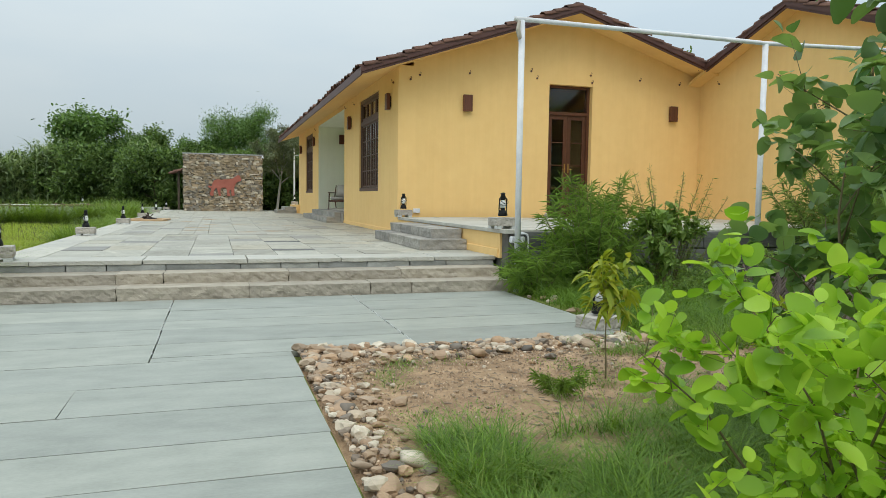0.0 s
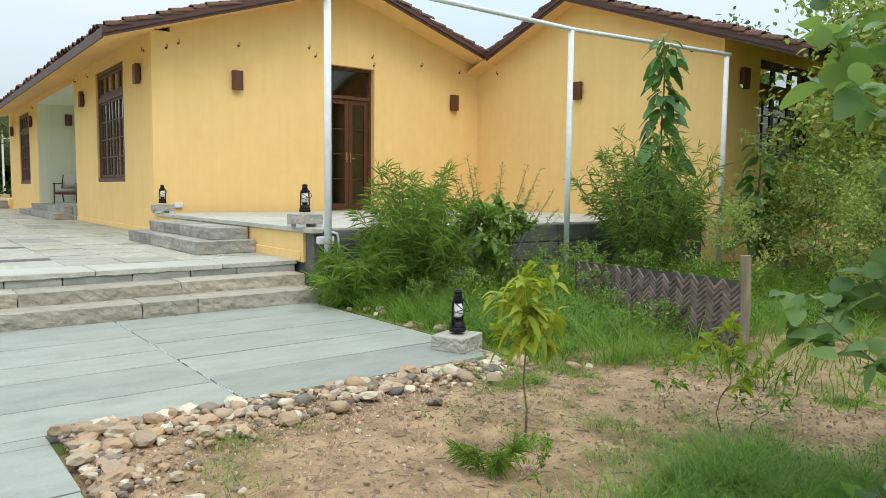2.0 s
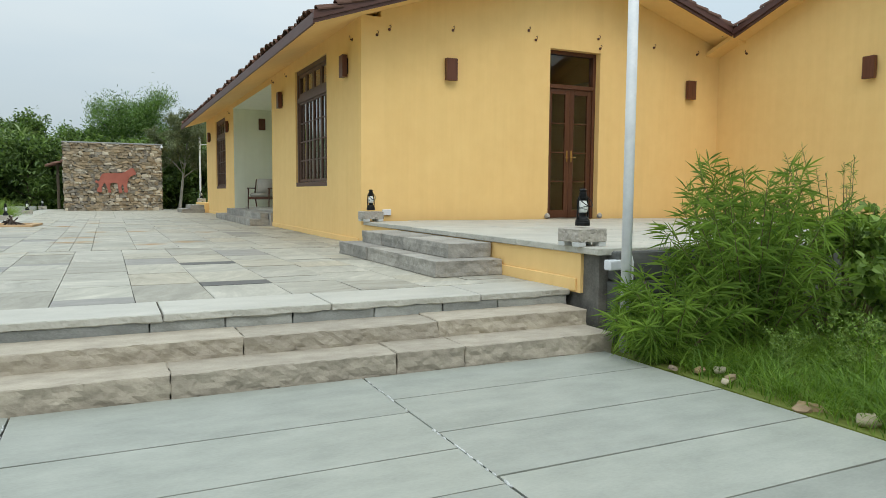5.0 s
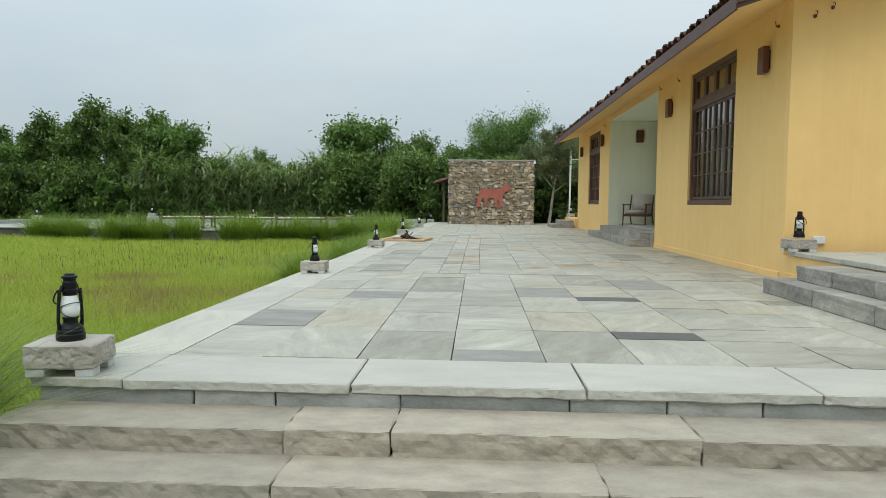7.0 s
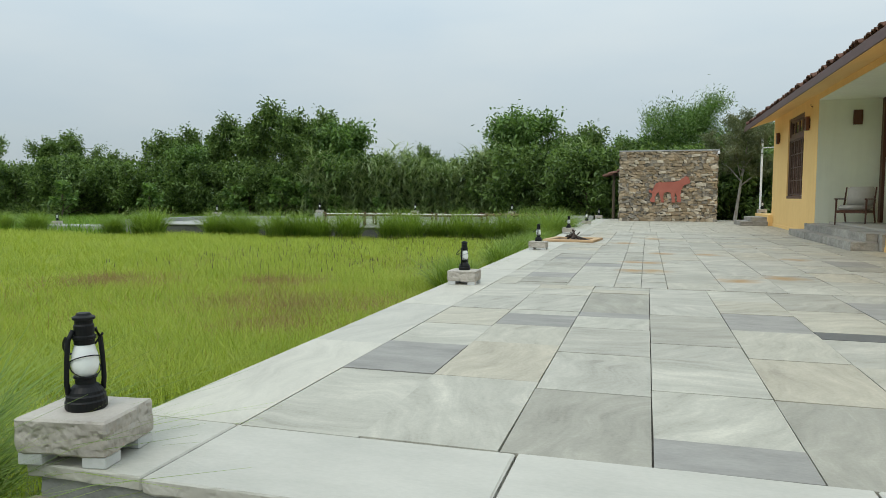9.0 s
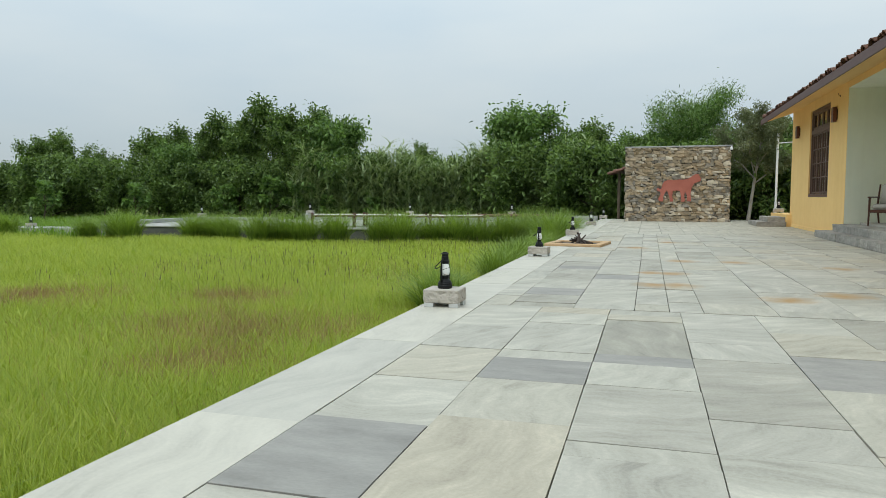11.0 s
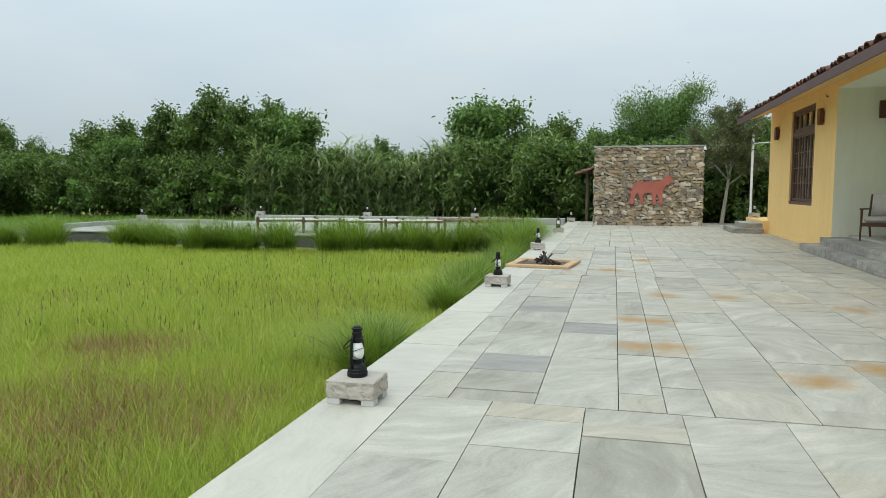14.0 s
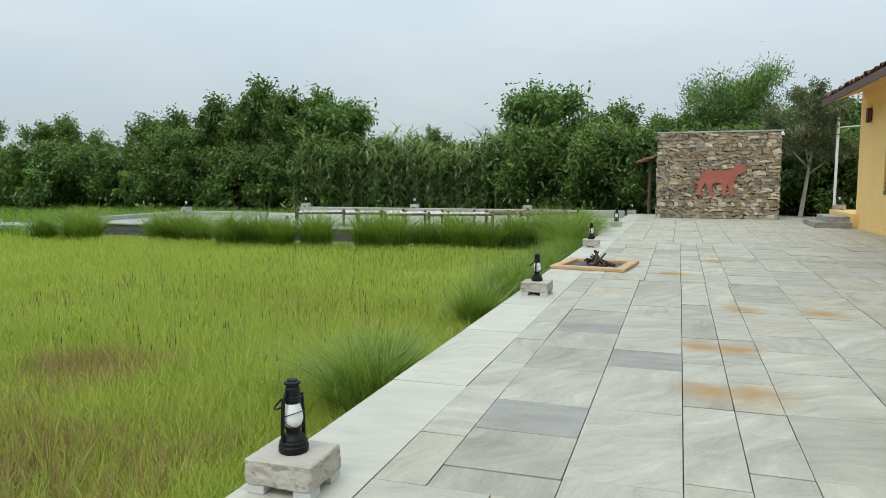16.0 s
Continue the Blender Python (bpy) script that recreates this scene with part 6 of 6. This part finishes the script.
# weeds and grass over the garden
rng = np.random.default_rng(71)
vs, fs, c = [], [], 0
for n, x0, x1, y0, y1, h0, h1, w, gap in ((46000, 3.6, 9.5, 8.2, 12.0, 0.07, 0.30, 0.006, -0.35), (46000, 0.95, 3.1, 4.6, 6.95, 0.05, 0.21, 0.0055, -0.22), (16000, 1.0, 4.4, 6.9, 8.45, 0.03, 0.09, 0.004, 0.22), (5000, 2.6, 4.2, 8.2, 9.4, 0.03, 0.12, 0.0045, 0.0), (9000, 4.0, 12.0, 4.5, 8.2, 0.08, 0.3, 0.009, -0.3), (18000, 3.0, 6.2, 4.8, 6.6, 0.03, 0.13, 0.0045, -0.3), (3500, 3.5, 5.0, 8.6, 11.2, 0.1, 0.3, 0.007, -0.6)):
    x, y = rng.uniform(x0, x1, n), rng.uniform(y0, y1, n)
    pn = np.array([noise.noise(Vector((a * 0.9, b * 0.9, 1.7))) for a, b in zip(x, y)])
    tuft = np.array([noise.noise(Vector((a * 4.5, b * 4.5, 6.1))) for a, b in zip(x, y)])
    keep = pn + 0.75 * tuft > gap + 0.2 * rng.uniform(-1, 1, n)
    keep &= ~((x < 3.46) & (y > 8.9))
    x, y, tuft = x[keep], y[keep], tuft[keep]
    h = rng.uniform(h0, h1, len(x)) * (0.95 + 0.9 * tuft)
    v, f = blades(rng, np.stack([x, y, np.full(len(x), -0.03)], 1), h, np.full(len(x), w), h * rng.uniform(0.5, 1.9, len(x)), 3)
    vs.append(v)
    fs.append(f + c)
    c += len(v)
tagged(new("garden_weeds", arrays("garden_weeds", np.concatenate(vs), np.concatenate(fs), M_weed)), "green weeds and creeping grass over the garden bed", "grass", "", "stuff")
# broad-leaved creeping weeds among the grass
vs, fs, c = [], [], 0
for n, x0, x1, y0, y1, top, size, gap in ((24000, 3.6, 9.2, 8.4, 12.0, 0.30, 0.035, 0.0), (7000, 1.0, 4.2, 4.7, 6.9, 0.07, 0.016, 0.12), (4500, 0.9, 4.4, 7.0, 8.4, 0.04, 0.014, 0.3)):
    x, y = rng.uniform(x0, x1, n), rng.uniform(y0, y1, n)
    tuft = np.array([noise.noise(Vector((a * 1.9, b * 1.9, 3.3))) + 0.4 * noise.noise(Vector((a * 6, b * 6, 8.8))) for a, b in zip(x, y)])
    keep = (tuft > gap) & ~((x < 3.5) & (y > 8.85))
    x, y, tuft = x[keep], y[keep], tuft[keep]
    n = len(x)
    z = top * np.clip(0.25 + 1.6 * (tuft - gap), 0, 1) * rng.uniform(0.1, 1.0, n) ** 0.6
    aim = rng.normal(0, 0.8, (n, 3)) + np.array([0, 0, 0.35])
    L = size * rng.uniform(0.6, 1.5, n)
    v, f = leaves(rng, np.stack([x, y, z], 1), aim, L, L * 0.45, 0.15, 0.2)
    vs.append(v)
    fs.append(f + c)
    c += len(v)
tagged(new("creeping_weeds", arrays("creeping_weeds", np.concatenate(vs), np.concatenate(fs), M_weed)), "leafy green creeping weeds in low mounds", "weeds", "", "stuff")
def soil_z(x, y):
    return -0.012 + 0.03 * noise.noise(Vector(((x - 3.55) / 5.9 * 9, (y - 5.95) / 5.9 * 9, 0)))


# fallen twigs and litter on the soil
rng = random.Random(15)
bm = bmesh.new()
for k in range(1100):
    x, y = rng.uniform(0.85, 4.6), rng.uniform(6.2, 8.7)
    a, l = rng.uniform(0, 6.3), rng.uniform(0.015, 0.07)
    z = soil_z(x, y)
    tube(bm, [(x, y, z + 0.004), (x + l * math.cos(a), y + l * math.sin(a), z + 0.007)], rng.uniform(0.0015, 0.004), 4)
tagged(part("ground_litter", bm, M_rawwood), "scattered dry twigs and leaf litter on soil", "litter", "", "stuff")

# ---- woven mat fence ----
fence = thing("woven_mat_fence", 4.70, 7.87, 0, "low fence of dark herringbone-woven palm mat on a post", "fence")
part("post", tube(bmesh.new(), [(0, 0, -0.05), (0.01, 0.0, 0.35), (0.0, 0.01, 0.72)], [0.036, 0.033, 0.036], 9), M_rawwood, fence, "grey wooden post")
fa, fb = Vector((0.03, 0.03, 0)), Vector((0.92, 2.35, 0))
run = fb - fa
length = run.length
run.normalize()
nrm = Vector((-run.y, run.x, 0))
strip_meshes = []
for s in (1, -1):
    bm = bmesh.new()
    cut(bm, -0.067, 0.067, -0.009, 0.009, -0.016, 0.016, 0.007)
    bmesh.ops.rotate(bm, verts=bm.verts[:], matrix=Matrix.Rotation(radians(38 * s), 3, "Y"))
    strip_meshes.append(mesh_of(bm, "strip", M_weave))
bm = bmesh.new()
prism(bm, [(0, 0.0), (length, 0.0), (length, 0.44), (0, 0.54)], "y", -0.004, 0.004)
back = part("mat_backing", bm, M_mortar, fence)
turn = Matrix((run, nrm, Vector((0, 0, 1)))).transposed().to_4x4()
back.matrix_basis = Matrix.Translation(fa) @ turn
rng = random.Random(9)
col = 0
u = 0.06
while u < length - 0.05:
    zz = 0.03
    tilt = col % 2
    while zz < 0.51 - 0.10 * u / length:
        ob = new("strip", strip_meshes[tilt])
        ob.parent = fence
        ob.matrix_basis = Matrix.Translation(fa + run * u + nrm * (0.012 + rng.uniform(0, 0.005)) + Vector((0, 0, zz))) @ turn
        zz += 0.041
    u += 0.092
    col += 1

# ---- river stones along the bed ----
border = thing("stone_border", 1.5, 8.5, 0, "border of loose rounded river stones along the path", "stone border")
pebbles = []
for k in range(8):
    r = random.Random(100 + k)
    bm = bmesh.new()
    bmesh.ops.create_icosphere(bm, subdivisions=2, radius=1.0)
    for v in bm.verts:
        v.co *= 1.0 + 0.42 * noise.noise(v.co * 1.5 + Vector((k * 5.1, 0, 0))) + r.uniform(-0.06, 0.06)
        v.co.z = max(-0.7, min(0.72 + 0.2 * v.co.x, v.co.z))
    pebbles.append(mesh_of(bm, "stone", M_pebble, k % 4 == 0))
rng = random.Random(17)


def pebble(x, y, s):
    ob = new("stone", rng.choice(pebbles))
    ob.parent = border
    ob.matrix_parent_inverse = border.matrix_world.inverted()
    sx, sy, sz = s * rng.uniform(0.85, 1.35), s * rng.uniform(0.75, 1.1), s * rng.uniform(0.5, 0.8)
    ob.matrix_basis = Matrix.LocRotScale((x, y, soil_z(x, y) + sz * 0.6 + rng.uniform(0, 0.012)), Euler((rng.uniform(-0.3, 0.3), rng.uniform(-0.3, 0.3), rng.uniform(0, 6.3))), (sx, sy, sz))


for k in range(180):
    pebble(0.63 + 2.7 * rng.random() ** 1.1, 8.93 - abs(rng.gauss(0, 0.20)) - 0.03, 0.024 + 0.036 * rng.random() ** 1.7)
for k in range(98):
    pebble(0.635 + abs(rng.gauss(0, 0.13)), rng.uniform(5.9, 8.9), 0.024 + 0.034 * rng.random() ** 1.7)
for k in range(13):
    pebble(rng.uniform(3.2, 3.9), rng.uniform(8.3, 9.2), rng.uniform(0.02, 0.05))
for k in range(9):
    pebble(rng.uniform(3.48, 3.7), rng.uniform(9.9, 11.4), rng.uniform(0.025, 0.06))
# smaller stones filling the border
bm = bmesh.new()
bmesh.ops.create_icosphere(bm, subdivisions=1, radius=1.0)
ico_v = np.array([v.co[:] for v in bm.verts])
ico_f = np.array([[v.index for v in f.verts] for f in bm.faces])
bm.free()
r = np.random.default_rng(19)
vs, fs = [], []
for k in range(1150):
    if k < 700:
        x, y = 0.62 + 2.8 * r.uniform() ** 1.1, 8.94 - abs(r.normal(0, 0.23))
    elif k < 1030:
        x, y = 0.62 + abs(r.normal(0, 0.15)), r.uniform(5.7, 8.9)
    else:
        x, y = r.uniform(0.8, 4.2), r.uniform(6.8, 8.9)
    s = r.uniform(0.008, 0.027) if k < 1030 else r.uniform(0.006, 0.016)
    a = r.uniform(0, 6.3)
    v = ico_v * r.uniform(0.75, 1.25, (len(ico_v), 1)) * (s * 1.25, s * 0.9, s * 0.7)
    v = np.stack([x + v[:, 0] * math.cos(a) - v[:, 1] * math.sin(a), y + v[:, 0] * math.sin(a) + v[:, 1] * math.cos(a), v[:, 2] + soil_z(x, y) + s * 0.4 + r.uniform(0, 0.01)], 1)
    vs.append(v)
    fs.append(ico_f + k * len(ico_v))
ob = new("stone_fill", arrays("stone_fill", np.concatenate(vs), np.concatenate(fs), M_small))
ob.parent = border
ob.matrix_parent_inverse = border.matrix_world.inverted()
tagged(ob, kind="stuff")
# gravel between the stones and over the soil
rng = np.random.default_rng(23)
n = 9000
k = np.arange(n)
gx = np.where(k < 3200, rng.uniform(0.62, 3.4, n), np.where(k < 4300, 0.63 + np.abs(rng.normal(0, 0.2, n)), rng.uniform(0.8, 4.6, n)))
gy = np.where(k < 3200, 8.9 - np.abs(rng.normal(0, 0.35, n)), np.where(k < 4300, rng.uniform(5.8, 8.9, n), rng.uniform(6.6, 8.8, n)))
s = 0.003 + 0.009 * rng.uniform(0, 1, n) ** 2
a0 = rng.uniform(0, 6.3, n)
gz = np.array([soil_z(a, b) for a, b in zip(gx, gy)])
ring = [np.stack([gx + s * rng.uniform(0.7, 1.2, n) * np.cos(a0 + j * 1.256), gy + s * rng.uniform(0.7, 1.2, n) * np.sin(a0 + j * 1.256), gz - 0.004], 1) for j in range(5)]
tops = [np.stack([gx + 0.6 * s * np.cos(a0 + j * 1.256), gy + 0.6 * s * np.sin(a0 + j * 1.256), gz + 0.003 + s * rng.uniform(0.4, 0.8, n)], 1) for j in range(5)]
v = np.stack(ring + tops, 1).reshape(-1, 3)
o = (k * 10)[:, None]
f = np.concatenate([o + np.array([j, (j + 1) % 5, 5 + (j + 1) % 5, 5 + j]) for j in range(5)], 0).tolist() + (o + np.array([5, 6, 7, 8, 9])).tolist()
tagged(new("gravel", arrays("gravel", v, f, M_gravel)), "small pale gravel scattered over the soil", "gravel", "", "stuff")


# ---- paving slabs, last ----
def flat_slab(seed, bevel):
    r = random.Random(seed)
    bm = bmesh.new()
    bmesh.ops.create_cube(bm, size=1.0)
    for v in bm.verts:
        v.co.x += r.uniform(-0.004, 0.004)
        v.co.y += r.uniform(-0.004, 0.004)
        v.co.z += 0.5
    top = [e for e in bm.edges if all(v.co.z > 0.6 for v in e.verts)]
    bmesh.ops.bevel(bm, geom=top, offset=bevel, segments=1, affect="EDGES")
    return bm


rng = random.Random(33)
path_meshes = [mesh_of(flat_slab(k, 0.006), "slab", M_slab) for k in range(4)]


def slab(owner, meshes, x0, x1, y0, y1, z0, z1, gap, name="slab"):
    ob = new(name, rng.choice(meshes))
    ob.parent = owner
    ob.matrix_parent_inverse = owner.matrix_world.inverted()
    ob.matrix_basis = Matrix.LocRotScale(((x0 + x1) / 2, (y0 + y1) / 2, z0), Euler((rng.uniform(-0.0015, 0.0015), rng.uniform(-0.0015, 0.0015), rng.uniform(-0.002, 0.002))), (x1 - x0 - gap, y1 - y0 - gap, z1 - z0))
    return ob


for xs, ys in (((-0.37, 1.53), (8.95, 9.42, 10.02, 10.45, 11.03, 11.79)), ((-2.7, -0.37), (8.82, 9.42, 10.06, 10.6, 11.2, 11.79)), ((1.53, 3.42), (8.97, 9.55, 10.10, 10.68, 11.28, 11.79))):
    for y0, y1 in zip(ys, ys[1:]):
        slab(pavement, path_meshes, xs[0], xs[1], y0, y1, -0.04, 0.0, 0.012)
ys = (-3.0, -2.1, -1.2, -0.4, 0.5, 1.4, 2.2, 3.1, 4.0, 4.9, 5.6, 6.2, 6.66, 7.12, 7.66, 8.2, 8.82)
for k, (y0, y1) in enumerate(zip(ys, ys[1:])):
    cutx = (-0.9, -1.4, -0.7, -1.6)[k % 4]
    slab(pavement, path_meshes, cutx, 0.58, y0, y1, -0.04, 0.0, 0.008)
    slab(pavement, path_meshes, -2.7, cutx, y0, y1, -0.04, 0.0, 0.008)
slab(pavement, path_meshes, -0.37, 0.58, 8.82, 8.95, -0.04, 0.0, 0.008)

tile_meshes = [mesh_of(flat_slab(10 + k, 0.006), "slab", M_terrace) for k in range(5)]
dark_meshes = [mesh_of(flat_slab(15 + k, 0.006), "slab", M_darkslab) for k in range(2)]
slate_meshes = [mesh_of(flat_slab(17, 0.006), "slab", M_slate)]
edge_meshes = [mesh_of(flat_slab(20 + k, 0.006), "slab", M_edge) for k in range(4)]
y = 13.05
while y < 41.2:
    y1 = min(y + rng.uniform(1.2, 1.7), 41.4)
    slab(terrace_body, edge_meshes, -2.36, -1.87, y, y1, T - 0.05, T, 0.006, "edge_slab")
    y = y1
bands = ((13.05, 18.0, (-1.87, -1.35, -0.80, -0.26, 0.28, 0.82, 1.40, 1.96, 2.52, 3.08, 3.58)),
         (18.0, 24.4, (-1.87, -1.63, -1.10, -0.61, -0.34, -0.08, 0.47, 1.03, 1.60, 2.16, 2.72, 3.2, 3.58)),
         (24.4, 30.0, (-1.87, -1.58, -1.05, -0.62, -0.33, -0.05, 0.52, 1.08, 1.64, 2.2, 2.75, 3.2, 3.58)),
         (30.0, 41.4, (-1.87, -1.35, -0.75, -0.2, 0.35, 0.95, 1.5, 2.1, 2.7, 3.2, 3.58)))
# cross joints of the columns that the walk passes; the others are laid at random
CROSS = {(0, 0): (14.06, 14.80, 15.52, 16.28, 17.02), (0, 1): (14.05, 14.95, 15.60, 16.09, 16.31, 17.26, 17.72), (0, 2): (13.94, 14.63, 14.79, 15.62, 16.10, 16.33, 17.52, 17.76),
         (0, 3): (13.36, 14.06, 14.81, 15.21, 16.35, 16.82), (0, 4): (14.05, 14.92, 15.82, 16.57, 17.29), (0, 5): (13.80, 14.06, 14.85, 15.66, 15.92, 16.9),
         (1, 0): (18.59, 19.38, 20.06, 20.79, 21.5, 22.4, 23.3), (1, 1): (18.23, 18.73, 19.22, 19.95, 20.59, 21.19, 21.58, 22.19, 23.0, 23.7), (1, 2): (18.26, 19.24, 20.16, 20.66, 21.11, 22.0, 22.6, 23.5),
         (1, 3): (18.35, 18.98, 19.42, 19.93, 20.41, 21.22, 22.0, 22.8, 23.6), (1, 4): (18.55, 19.05, 19.42, 20.0, 20.5, 21.25, 22.1, 22.9)}
DARK = ((-1.6, 14.4), (0.0, 13.2), (-1.1, 15.8), (-0.5, 16.2), (-1.4, 19.0), (-0.85, 20.4), (-1.4, 21.4), (0.55, 16.2), (1.7, 17.4), (2.2, 21.5))
near, rest = 0, bmesh.new()
for band, (ya, yb, xs) in enumerate(bands):
    for col, (x0, x1) in enumerate(zip(xs, xs[1:])):
        cross = list(CROSS.get((band, col), ()))
        y = ya
        while y < yb - 0.02:
            if (band, col) in CROSS:
                y1 = cross.pop(0) if cross else yb
            else:
                y1 = y + rng.choice((0.28, 0.42, 0.55, 0.6, 0.6, 0.75, 0.9))
                if yb - y1 < 0.25:
                    y1 = yb
            if ya < 29 or near < 300:
                dark = any(x0 < px < x1 and y < py < y1 for px, py in DARK)
                slate = (band, col) == (0, 5) and y1 - y < 0.3
                slab(terrace_body, slate_meshes if slate else dark_meshes if dark else tile_meshes, x0, x1, y, y1, T - 0.045, T + rng.uniform(-0.003, 0.003), 0.0055)
                near += 1
            else:
                cut(rest, x0 + 0.004, x1 - 0.004, y + 0.004, y1 - 0.004, T - 0.045, T + rng.uniform(-0.002, 0.002))
            y = y1
if rest.verts:
    far = part("far_slabs", rest, M_terrace, terrace_body)
    far.matrix_parent_inverse = terrace_body.matrix_world.inverted()
    tagged(far, kind="stuff")
else:
    rest.free()
# pale mortar crumbs in the open joints of the path
r = np.random.default_rng(29)
vs, fs = [], []
for k in range(70):
    x, y = (1.53, r.uniform(9.0, 11.7)) if k < 45 else (-0.37, r.uniform(9.0, 11.7))
    size = r.uniform(0.006, 0.02)
    v = ico_v * r.uniform(0.7, 1.3, (len(ico_v), 1)) * (0.006, size * 1.6, 0.008)
    vs.append(v + (x + r.normal(0, 0.003), y, 0.0))
    fs.append(ico_f + k * len(ico_v))
ob = new("mortar_crumbs", arrays("mortar_crumbs", np.concatenate(vs), np.concatenate(fs), M_foot))
tagged(ob, "pale mortar crumbs in the open paving joints", "mortar", "", "stuff")
